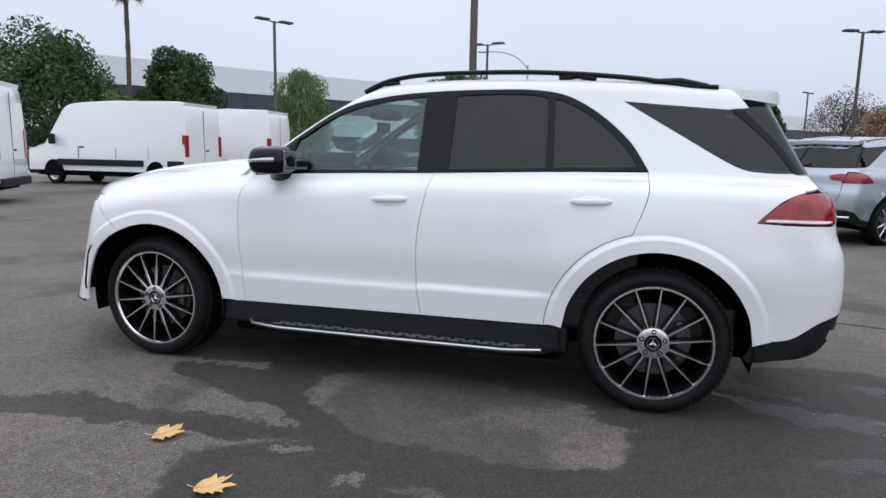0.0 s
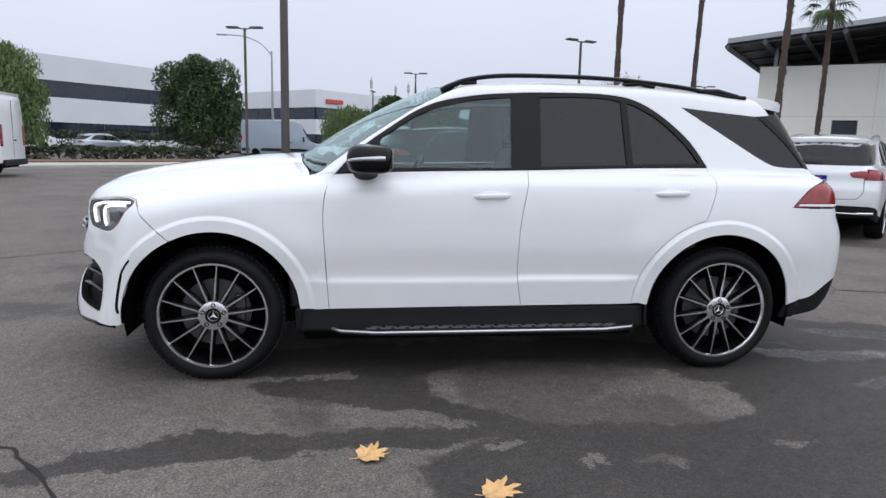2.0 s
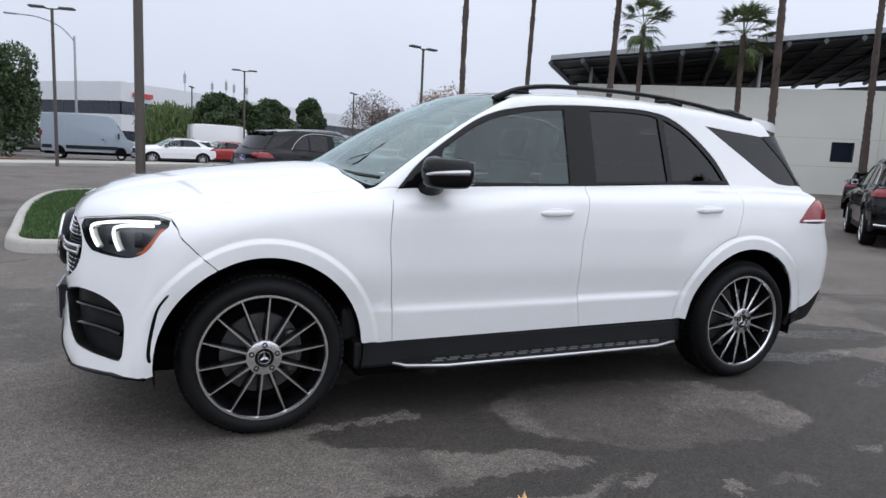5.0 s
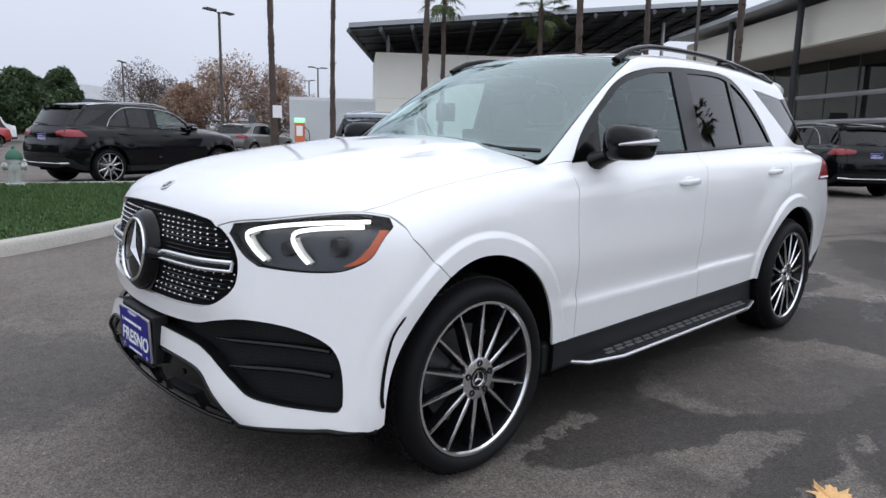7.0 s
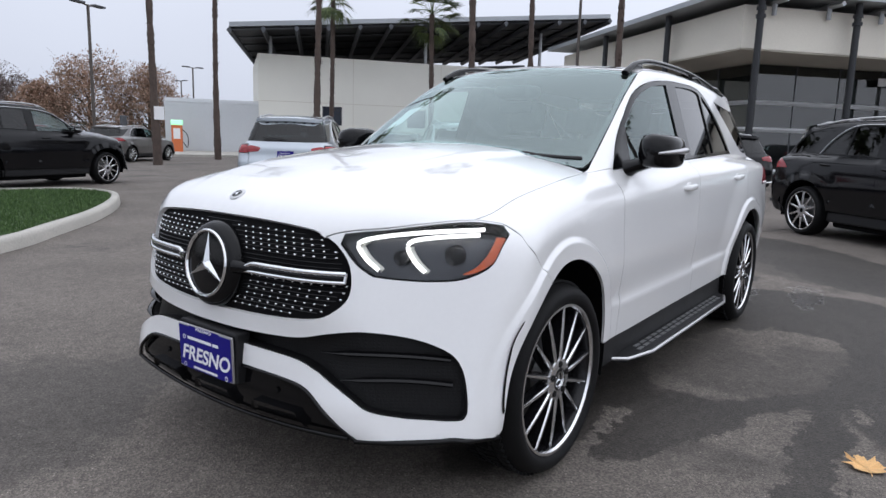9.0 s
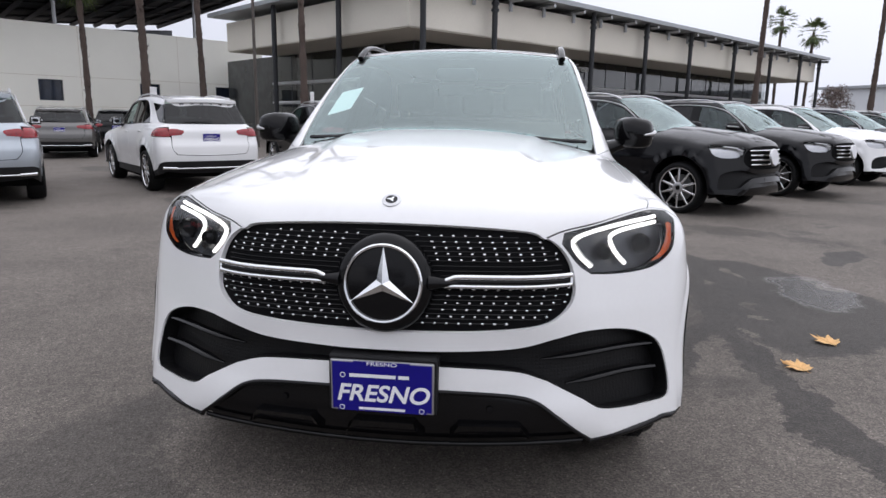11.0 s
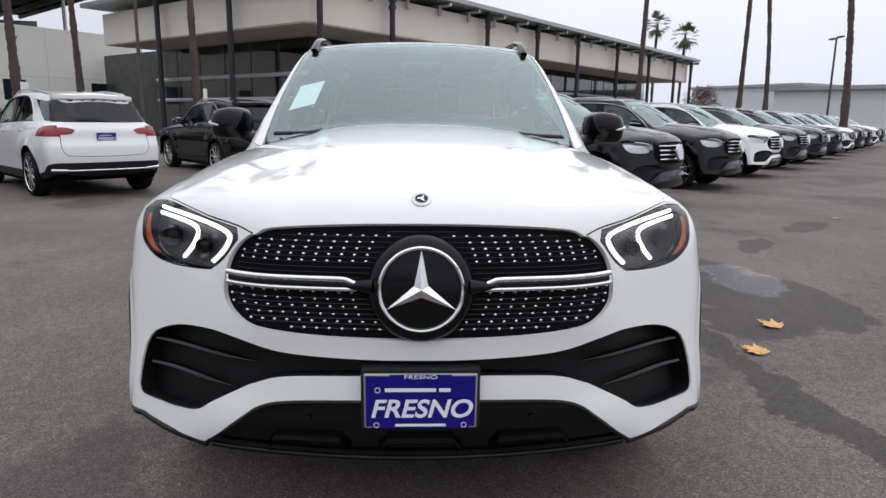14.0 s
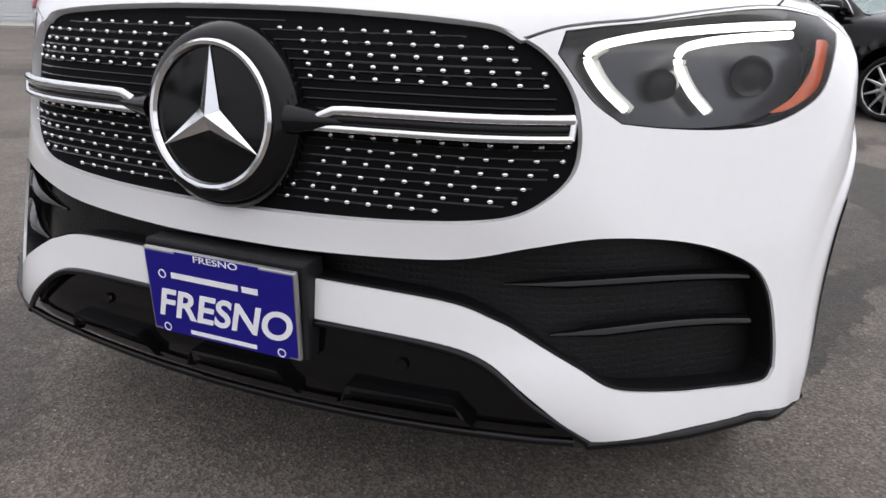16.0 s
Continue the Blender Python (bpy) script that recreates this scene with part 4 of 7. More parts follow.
    panel("intake", mirror_groups(INTAKE), "front", M["intake_mesh"] if hero else M["intake_black"], bumper, h=h, off=-0.055, gap=-0.03, rim=0.0, label="black textured intake")
    panel("intake_wall", mirror_groups(INTAKE), "front", M["intake_black"], bumper, holes=[mirror_groups(INTAKE)], hole_gap=-0.004, gap=-0.001, h=h, off=-0.006, rim=0.10)
    panel("grille", mirror_groups(GRILLE), "front", M["void_black"], car, h=h, off=-0.014, gap=-0.012, rim=0.0, label="black radiator grille with chrome studs")
    chin = mirror_groups([nose((0, 0.499), (-0.185, 0.497), (-0.390, 0.489), (-0.481, 0.469), (-0.557, 0.417), (-0.64, 0.336)), nose((-0.64, 0.326), (-0.48, 0.306), (0, 0.292))])
    panel("chin", chin, "front", M["chin_black"], bumper, h=h, off=-0.018, gap=0.0, rim=0.05)
    lip = nose(*[(f_ * a, b) for f_, g_ in ((1, 1), (-1, -1)) for a, b in ((0.641, 0.325), (0.553, 0.393), (0.470, 0.454), (0.379, 0.474), (0.185, 0.482), (0.02, 0.484))[::g_]])
    part("lip", tube(rounded(lip, 4), 0.007, 8), M["gloss_black"], bumper, smooth=60)
    for f in (1, -1):
        g = [tuple(S(-2.0, 0.332)), tuple(S(-2.10, 0.336))] + nose((-0.90, 0.338), (-0.86, 0.333), (-0.77, 0.327), (-0.64, 0.320))
        part("lip", tube([(a, b * f, c) for a, b, c in rounded(g, 4)], 0.009, 8), M["gloss_black"], bumper, smooth=60)
    # tail
    gate = [[(2.29, 0, 1.228), (2.26, -0.4, 1.228), tuple(S(2.145, 1.236))], [tuple(S(2.15, 1.165)), (2.22, -0.81, 1.175), (2.295, -0.725, 1.18)], [(2.345, -0.70, 1.09), (2.355, -0.688, 1.0), (2.36, -0.66, 0.80), (2.4, -0.60, 0.70)], [(2.4, -0.60, 0.70), (2.42, -0.3, 0.685), (2.44, 0, 0.68)]]
    panel("tailgate", mirror_groups(gate), "rear", P, car, h=h)
    rb = [[(2.44, 0, 0.675), (2.42, -0.3, 0.68), (2.4, -0.605, 0.695)], [(2.4, -0.605, 0.695), (2.36, -0.665, 0.80), (2.36, -0.70, 1.0)], [(2.345, -0.70, 1.004), (2.03, -0.93, 1.004)], [(2.03, -0.93, 1.004), (2.03, -0.93, 0.7), (2.03, -0.93, 0.42)],
          [(2.03, -0.93, 0.42), (2.16, -0.92, 0.445), (2.28, -0.90, 0.54), (2.36, -0.80, 0.58)], [(2.36, -0.80, 0.58), (2.44, -0.4, 0.58), (2.44, 0, 0.58)]]
    rear_b = panel("rear_bumper", mirror_groups(rb), "rear", P, car, h=h, off=-0.0015)
    low = [[(2.44, 0, 0.58), (2.44, -0.4, 0.58), (2.36, -0.80, 0.58)], [(2.36, -0.80, 0.578), (2.28, -0.90, 0.538), (2.16, -0.92, 0.443), (2.05, -0.93, 0.418), (1.97, -0.94, 0.393)], [(1.97, -0.94, 0.39), (1.975, -0.94, 0.31), (2.2, -0.9, 0.34), (2.35, -0.8, 0.40)], [(2.35, -0.8, 0.40), (2.42, -0.4, 0.36), (2.43, 0, 0.36)]]
    panel("rear_valance", mirror_groups(low), "rear", M["black_plastic"], rear_b, h=h, off=-0.004)
    for f in (1, -1):
        q = onto([flat((2.30, f * -0.83, 0.47), "rear"), flat((2.38, f * -0.62, 0.46), "rear")], "rear", 0.006)
        part("exhaust_trim", tube([tuple(v) for v in q], 0.03, 12, flat=0.9), M["chrome"], rear_b, "chrome exhaust trim", smooth=60)
    q = onto([flat((2.44, y, 0.455), "rear") for y in np.linspace(-0.66, 0.66, 14)], "rear", 0.004)
    part("bumper_trim", tube([tuple(v) for v in q], 0.016, 8), M["chrome"], rear_b, "chrome bumper strip", smooth=60)
    rear_screen = [[(2.07, 0, 1.60), (2.02, -0.50, 1.585), tuple(S(1.86, 1.575))], [tuple(S(1.865, 1.565)), tuple(S(2.025, 1.40)), tuple(S(2.15, 1.24))], [tuple(S(2.15, 1.24)), (2.26, -0.4, 1.233), (2.29, 0, 1.233)]]
    panel("rear_screen", mirror_groups(rear_screen), "rear", M["privacy_glass"], car, h=h, rim=0.0, gap=0.001, off=-0.004)
    bm = prism([(1.74, -0.60), (1.90, -0.615), (2.00, -0.605), (2.07, -0.48), (2.115, 0), (2.07, 0.48), (2.00, 0.605), (1.90, 0.615), (1.74, 0.60)], -0.01, 0.05, 0.010)
    for v in bm.verts:
        v.co.z += float(T(min(v.co.x, 1.92), v.co.y * 0.93)[2]) - 0.046 - 0.16 * max(0, v.co.x - 1.92)
    part("spoiler", bm, P, car, smooth=60)
    part("rear_wiper", tube([(2.30, 0.05, 1.27), (2.285, -0.18, 1.285), (2.26, -0.42, 1.29)], 0.010, 6), M["black_plastic"], car)
    # underbody, dark filler boxes added to block light inside the shell, and cabin
    part("underbody", box(-2.10, -0.72, 0.27, 2.1, 0.72, 0.40, 0.03), M["void_black"], car)
    # low box between the axles, added to deepen the shade on the ground
    part("floor_pan", box(-1.02, -0.80, 0.18, 1.02, 0.80, 0.30, 0.03), M["void_black"], car)
    part("engine_core", box(-2.10, -0.50, 0.38, -1.12, 0.50, 0.93, 0.05), M["void_black"], car)
    part("boot_core", box(1.15, -0.52, 0.38, 2.12, 0.52, 1.12, 0.03), M["void_black"], car)
    part("cabin_tub", box(-1.1, -0.80, 0.38, 1.9, 0.80, 0.55, 0.02), M["leather"], car)
    for f in (1, -1):
        part("door_lining", box(-0.86, min(f * 0.79, f * 0.765), 0.5, 1.4, max(f * 0.79, f * 0.765), 1.17, 0.01), M["leather"], car)
    bm = prism([(-1.0, -0.70), (-0.62, -0.76), (-0.48, -0.72), (-0.46, 0.72), (-0.62, 0.76), (-1.0, 0.70)], 0.75, 1.19, 0.04)
    dash = part("dashboard", bm, M["leather"], car, "black dashboard with wide screen", smooth=40)
    part("display", box(-0.60, -0.62, 1.19, -0.575, 0.10, 1.30, 0.006), M["gloss_black"], dash)
    bm = lathe([(0.165, -0.013), (0.18, -0.018), (0.195, -0.013), (0.20, 0.0), (0.195, 0.013), (0.18, 0.018), (0.165, 0.013), (0.162, 0.0), (0.165, -0.013)], 36, "x")
    box(-0.012, -0.17, -0.02, 0.012, 0.17, 0.02, 0.005, bm)
    box(-0.03, -0.06, -0.06, 0.012, 0.06, 0.06, 0.02, bm)
    bmesh.ops.transform(bm, matrix=pose(-0.37, -0.38, 1.08, 0, 22, 0), verts=bm.verts)
    part("steering_wheel", bm, M["leather"], car, smooth=40)
    for sx, ys in ((0.12, (-0.38, 0.38)), (1.05, (-0.40, 0.0, 0.40))):
        for sy in ys:
            bm = box(sx - 0.30, sy - 0.24, 0.55, sx + 0.22, sy + 0.24, 0.78, 0.06)
            back = box(-0.07, -0.24, 0.0, 0.07, 0.24, 0.62, 0.055)
            bmesh.ops.transform(back, matrix=pose(sx + 0.20, sy, 0.72, 0, 16, 0), verts=back.verts)
            head = box(-0.05, -0.135, 0.65, 0.05, 0.135, 0.86, 0.045)
            bmesh.ops.transform(head, matrix=pose(sx + 0.20, sy, 0.72, 0, 13, 0), verts=head.verts)
            seat = part("seat", bm, M["leather"], car, smooth=50)
            part("backrest", back, M["leather"], seat, smooth=50)
            part("headrest", head, M["leather"], seat, smooth=50)
    part("roof_lining", box(-0.12, -0.55, 1.665, 1.8, 0.55, 1.675), M["headliner"], car)
    part("sensor_housing", box(-0.40, -0.12, 1.525, -0.22, 0.12, 1.60, 0.03), M["black_plastic"], car, smooth=50)
    part("rear_view_mirror", box(-0.34, -0.11, 1.44, -0.315, 0.11, 1.51, 0.012), M["black_plastic"], car, smooth=50)
    return car


# ---------------------------------------------------------------- ground
def asphalt():
    m, n, l, b = base("asphalt")
    pos = n.new("ShaderNodeTexCoord")

    def noise_(scale, detail=5.0, rough=0.6):
        t = n.new("ShaderNodeTexNoise")
        t.inputs["Scale"].default_value, t.inputs["Detail"].default_value, t.inputs["Roughness"].default_value = scale, detail, rough
        l.new(pos.outputs["Object"], t.inputs["Vector"])
        return t

    def math_(op, a, c):
        t = n.new("ShaderNodeMath")
        t.operation = op
        for i, v in enumerate((a, c)):
            if isinstance(v, (int, float)):
                t.inputs[i].default_value = v
            else:
                l.new(v, t.inputs[i])
        return t.outputs[0]

    def ranged(v, a, c, lo=0.0, hi=1.0):
        t = n.new("ShaderNodeMapRange")
        t.interpolation_type = "SMOOTHSTEP"
        for k, q in (("From Min", a), ("From Max", c), ("To Min", lo), ("To Max", hi)):
            t.inputs[k].default_value = q
        l.new(v, t.inputs["Value"])
        return t.outputs["Result"]

    warp = noise_(2.6, 6.0, 0.66)
    shift = n.new("ShaderNodeVectorMath")
    shift.operation = "MULTIPLY_ADD"
    l.new(warp.outputs["Color"], shift.inputs[0])
    shift.inputs[1].default_value = (0.5, 0.5, 0.0)
    fret = n.new("ShaderNodeVectorMath")
    fret.operation = "MULTIPLY_ADD"
    l.new(noise_(13.0, 5.0, 0.7).outputs["Color"], fret.inputs[0])
    fret.inputs[1].default_value = (0.12, 0.12, 0.0)
    l.new(pos.outputs["Object"], fret.inputs[2])
    l.new(fret.outputs[0], shift.inputs[2])

    def blob(x, y, rx, ry, turn=0.0, edge=0.05):
        """A stain or painted shade of its own shape at a place on the ground."""
        mp = n.new("ShaderNodeMapping")
        mp.vector_type = "TEXTURE"
        mp.inputs["Location"].default_value, mp.inputs["Rotation"].default_value = (x + 0.31, y + 0.31, 0), (0, 0, radians(turn))
        mp.inputs["Scale"].default_value = (rx, ry, 1)
        l.new(shift.outputs[0], mp.inputs["Vector"])
        ln = n.new("ShaderNodeVectorMath")
        ln.operation = "LENGTH"
        flat_ = n.new("ShaderNodeVectorMath")
        flat_.operation = "MULTIPLY"
        flat_.inputs[1].default_value = (1, 1, 0)
        l.new(mp.outputs[0], flat_.inputs[0])
        l.new(flat_.outputs[0], ln.inputs[0])
        return ranged(ln.outputs["Value"], 1 - edge, 1 + edge, 1.0, 0.0)

    wet_shade = None
    for args in WET_SHADE:
        q = blob(*args)
        wet_shade = q if wet_shade is None else math_("MAXIMUM", wet_shade, q)
    for args in DRY:
        wet_shade = math_("MULTIPLY", wet_shade, math_("SUBTRACT", 1.0, blob(*args)))
    far = ranged(noise_(0.33, 6.0).outputs["Fac"], 0.55, 0.60)
    wet_shade = math_("MAXIMUM", wet_shade, math_("MULTIPLY", far, 0.6))
    pool = None
    for args in POOL:
        q = blob(*args, edge=0.25)
        pool = q if pool is None else math_("MAXIMUM", pool, q)
    aggregate = n.new("ShaderNodeTexVoronoi")
    aggregate.inputs["Scale"].default_value = 150.0
    l.new(pos.outputs["Object"], aggregate.inputs["Vector"])
    fleck = n.new("ShaderNodeTexVoronoi")
    fleck.inputs["Scale"].default_value = 95.0
    l.new(pos.outputs["Object"], fleck.inputs["Vector"])
    chip = math_("MULTIPLY", ranged(fleck.outputs["Color"], 0.80, 0.84), ranged(fleck.outputs["Distance"], 0.42, 0.22))
    stone = math_("ADD", ranged(aggregate.outputs["Color"], 0.1, 1.0, 0.62, 1.38), math_("MULTIPLY", chip, 1.3))
    broad = math_("MULTIPLY", ranged(noise_(0.8, 6.0).outputs["Fac"], 0.3, 0.7, 0.84, 1.14), ranged(noise_(14.0, 5.0, 0.7).outputs["Fac"], 0.3, 0.7, 0.86, 1.14))
    tone = math_("MULTIPLY", math_("MULTIPLY", stone, broad), ranged(wet_shade, 0, 1, 1.0, 0.36))
    col = n.new("ShaderNodeMix")
    col.data_type, col.blend_type = "RGBA", "MULTIPLY"
    col.inputs["Factor"].default_value = 1.0
    col.inputs["A"].default_value = (0.148, 0.130, 0.114, 1)
    l.new(tone, col.inputs["B"])
    l.new(col.outputs["Result"], b.inputs["Base Color"])
    rough = math_("MULTIPLY", ranged(wet_shade, 0, 1, 0.85, 0.66), ranged(pool, 0, 1, 1.0, 0.32))
    l.new(rough, b.inputs["Roughness"])
    b.inputs["Specular IOR Level"].default_value = 0.32
    bp = n.new("ShaderNodeBump")
    bp.inputs["Strength"].default_value, bp.inputs["Distance"].default_value = 0.6, 0.004
    l.new(aggregate.outputs["Distance"], bp.inputs["Height"])
    l.new(bp.outputs[0], b.inputs["Normal"])
    return m


# damp and dry stains, one with the car's shade: x, y, half sizes, turn
WET_SHADE = [(0.9, -2.25, 1.35, 0.62, -4), (2.1, -1.35, 0.85, 0.85, 10), (-0.62, -1.13, 0.70, 0.19, -5), (0.45, -1.25, 1.35, 0.62, -8), (-0.62, -1.76, 0.55, 0.10, 2), (-1.30, -1.76, 0.36, 0.15, -4), (-1.85, -1.90, 0.34, 0.11, 14),
       # the first here lies under the sill: damp ground plus painted car shade
       (0.1, -0.62, 1.9, 0.36, 0), (0.4, -2.85, 0.75, 0.30, -8), (2.9, -0.3, 0.9, 0.4, -10), (3.9, -4.9, 0.6, 0.22, -45), (2.6, -3.6, 0.5, 0.16, -40), (5.0, -1.0, 2.0, 0.7, 30)]
DRY = [(0.55, -1.22, 0.92, 0.46, -12), (-0.66, -1.46, 0.56, 0.075, -19), (-0.86, -0.96, 0.12, 0.07, 0), (0.62, -2.05, 0.12, 0.05, 10), (1.30, -1.95, 0.11, 0.05, 0), (0.28, -2.12, 0.08, 0.05, 0), (-0.05, -1.86, 0.10, 0.04, 0), (1.75, -2.3, 0.2, 0.06, 5)]
POOL = [(1.10, -2.72, 0.55, 0.28, -10), (2.35, -0.72, 0.55, 0.09, -10), (2.75, -1.25, 0.5, 0.10, 8), (3.3, -0.35, 0.6, 0.12, -12)]
M["asphalt"] = asphalt()
bm = bmesh.new()
bmesh.ops.create_grid(bm, x_segments=1, y_segments=1, size=900)
tagged(part("ground", bm, M["asphalt"]), "worn grey asphalt of a car lot with damp patches and painted shade under the car", "ground", kind="structure")

# cracks: thin filled grooves lying in the asphalt
M["crack"] = solid("crack", (0.012, 0.012, 0.012), 0.9, vary=0.3)


def crack(points, width):
    pts = rounded([(*p, 0.0) for p in points], 8)
    rng = random.Random(len(points) * 7 + int(width * 1000))
    left, right = [], []
    for i, p in enumerate(pts):
        d = pts[min(i + 1, len(pts) - 1)] - pts[max(i - 1, 0)]
        s = np.array([-d[1], d[0], 0]) / max(1e-6, np.linalg.norm(d))
        j = rng.uniform(-0.02, 0.02)
        w = width * rng.uniform(0.4, 1.3)
        left.append(p + s * (j + w) + (0, 0, 0.004))
        right.append(p + s * (j - w) + (0, 0, 0.004))
    n = len(pts)
    return link_mesh("crack", left + right, [(i, i + 1, n + i + 1, n + i) for i in range(n - 1)], M["crack"])


for pts, w in (([(-1.75, -2.25), (-2.13, -1.80), (-2.37, -1.61), (-2.62, -1.48)], 0.010), ([(-3.2, 4.2), (-3.6, 3.89), (-4.22, 3.26), (-5.6, 2.3), (-8.5, 1.1)], 0.012), ([(3.0, 1.5), (5.0, 0.9), (9.0, -0.4)], 0.012)):
    tagged(crack(pts, w), "dark crack running through the asphalt", "crack", kind="structure")

# ---------------------------------------------------------------- planted island, kerbs
ISLAND = [(-3.4, 4.75), (-2.2, 4.85), (-0.95, 5.65), (-0.2, 6.4), (0.9, 7.6), (2.0, 9.2), (2.6, 10.6), (2.3, 11.7), (0.9, 12.2), (-0.8, 12.8), (-3.0, 13.6), (-4.0, 12.9), (-4.1, 10.0), (-3.75, 6.5)]


def inset(outline, d):
    out = []
    for i, p in enumerate(outline):
        a, b = np.array(outline[i - 1]), np.array(outline[(i + 1) % len(outline)])
        t = (b - a) / np.linalg.norm(b - a)
        out.append(np.array(p) + d * np.array([-t[1], t[0]]))
    return out


edge = rounded(ISLAND, 6, closed=True)
n = len(edge)
sections = [(0.0, 0.0), (0.015, 0.10), (0.03, 0.135), (0.06, 0.145), (0.14, 0.148), (0.16, 0.10)]
rings = [inset(edge, d) for d, _ in sections]
verts = [(*p, z) for ring, (_, z) in zip(rings, sections) for p in ring]
faces = [(k * n + i, k * n + (i + 1) % n, (k + 1) * n + (i + 1) % n, (k + 1) * n + i) for k in range(len(sections) - 1) for i in range(n)]
tagged(link_mesh("kerb", verts, faces, M["concrete"], smooth=True), "pale concrete kerb round the grass island", "kerb", kind="structure")
soil = inset(edge, 0.158)
bm = prism([tuple(p) for p in soil], 0.0, 0.112)
M["soil"] = solid("soil", (0.045, 0.085, 0.02), 0.95, vary=0.3, size=1.5, fine=30)
tagged(part("lawn_bed", bm, M["soil"]), "green lawn bed inside the kerb", "lawn", kind="structure")
rng = np.random.default_rng(4)
lo, hi = np.min(soil, 0), np.max(soil, 0)
pts = rng.uniform(lo, hi, (60000, 2))
pts = pts[inside(pts, [np.array(soil)])]
pts = pts[rng.random(len(pts)) < np.clip(1.6 - (pts[:, 1] - 4.5) / 9, 0.35, 1)]
a = rng.uniform(0, 2 * np.pi, len(pts))
hgt = rng.uniform(0.035, 0.07, len(pts))
lean = rng.normal(0, 0.022, (len(pts), 2))
wv = np.stack([np.cos(a), np.sin(a)], -1) * 0.009
v0 = np.c_[pts - wv, np.full(len(pts), 0.108)]
v1 = np.c_[pts + wv, np.full(len(pts), 0.108)]
v2 = np.c_[pts + lean, 0.108 + hgt]
vv = np.stack([v0, v1, v2], 1).reshape(-1, 3)
tagged(link_mesh("grass", vv, np.arange(len(vv)).reshape(-1, 3), M["grass"]), "short mown green grass on the island", "grass", kind="stuff")


# ---------------------------------------------------------------- the car in front
hero = suv("suv", "white five-door suv with black trim standing on the asphalt", "white_paint", 0.032, True)


def front_details(car):
    grille = [o for o in car.children if o.name.startswith("grille")][0]
    half = outline2(mirror_groups(GRILLE), "front", 0.016)
    # studs: six rows above and six below the louvre, in columns that bow outwards
    spots = []
    for z in [0.893 + 0.0182 * i for i in range(6)] + [0.8055 - 0.0216 * i for i in range(6)]:
        bow = 0.054 * ((z - 0.842) / 0.155) ** 2
        for k in range(-2, 16):
            y = 0.566 - 0.0366 * k - bow
            if y < -0.01 or math.hypot(y, z - 0.823) < 0.163 or (y < 0.03 and z < 0.9):
                continue
            spots += [(y, z), (-y, z)] if y > 0.012 else [(0.0, z)]
    u = np.array([flat(p, "front") for p in nose(*spots)])
    spots = [q for q, ok in zip(spots, inside(u, [half])) if ok]
    bm = lathe([(0.0, -0.0035), (0.0036, -0.0028), (0.0053, 0.0), (0.0036, 0.008)], 8)
    bmesh.ops.scale(bm, verts=bm.verts, vec=(1.1, 1.0, 0.78))
    stud = part("stud", bm, M["chrome"], grille, smooth=60)
    for i, m in enumerate(on_nose_many(spots, -0.012)):
        o = stud
        if i:
            o = stud.copy()
            scene.collection.objects.link(o)
        o.parent = grille
        o.matrix_local = m
    for k in range(21):
        z = 0.682 + 0.0148 * k
        row = [(y, z) for y in np.linspace(-0.58, 0.58, 59)]
        ok = inside(np.array([flat(p, "front") for p in nose(*row)]), [half])
        row = [q for q, t in zip(row, ok) if t][::2]
        if len(row) > 2:
            part("grille_rib", tube([m.translation for m in on_nose_many(row, -0.0145)], 0.0022, 6), M["gloss_black"], grille)
    # centre roundel
    m = on_nose(0, 0.823, 0.0)
    rot = m.to_3x3().to_4x4()
    o = Matrix.Translation((-2.393, 0, 0.823)) @ rot @ Matrix.Scale(1.03, 4)
    def put(nm, bm, mat, par, lab=""):
        bmesh.ops.transform(bm, matrix=o, verts=bm.verts)
        return part(nm, bm, mat, par, lab, smooth=40)
    emb = put("roundel", lathe([(0.0, 0.0), (0.112, 0.0), (0.130, 0.004), (0.146, 0.022), (0.150, 0.05), (0.14, 0.08)], 56), M["gloss_black"], grille, "gloss black roundel with chrome ring")
    put("roundel_ring", lathe([(0.105, -0.002), (0.108, -0.008), (0.113, -0.009), (0.117, -0.004), (0.116, 0.002)], 56), M["chrome"], emb, "chrome ring")
    put("roundel_emblem", three_ray(0.107, 0.0185, -0.014, -0.002), M["chrome"], emb, "chrome three-ray emblem")
    # louvres beside it
    for f in (1, -1):
        arm = [on_nose(f * y, 0.826, -0.004).translation for y in (0.135, 0.165, 0.20, 0.25)]
        part("louvre_arm", tube(arm, [0.036, 0.027, 0.018, 0.006], 14, flat=0.8), M["gloss_black"], grille, smooth=60)
        for dz, r in ((0.014, 0.0086), (-0.014, 0.0066)):
            ys = np.linspace(0.165, 0.560, 18)
            pts = [m.translation for m in on_nose_many([(f * y, 0.826 + (dz + 0.014) * min(1, (y - 0.165) / 0.05) ** 0.6 - 0.010) for y in ys], 0.006)]
            part("louvre", tube(pts, r, 10), M["chrome"], grille, "chrome louvre bar", smooth=60)
        pts = [on_nose(f * y, 0.830, -0.004).translation for y in np.linspace(0.20, 0.555, 12)]
        part("louvre_core", tube(pts, 0.013, 8), M["gloss_black"], grille, smooth=60)
        pts = [on_nose(f * 0.560, 0.830 + d, 0.006).translation for d in (-0.016, 0.0, 0.016)]
        part("louvre_end", tube(pts, 0.0058, 8), M["chrome"], grille, smooth=60)
        # blades in the intake
        intake = [q for q in car.children_recursive if q.name.startswith("intake")][0]
        for z0, y0, y1 in ((0.578, 0.48, 0.845), (0.500, 0.56, 0.860)):
            q = [(f * y, z0 + 0.012 * math.sin((y - y0) / (y1 - y0) * 3.0)) for y in np.linspace(y0, y1, 9)]
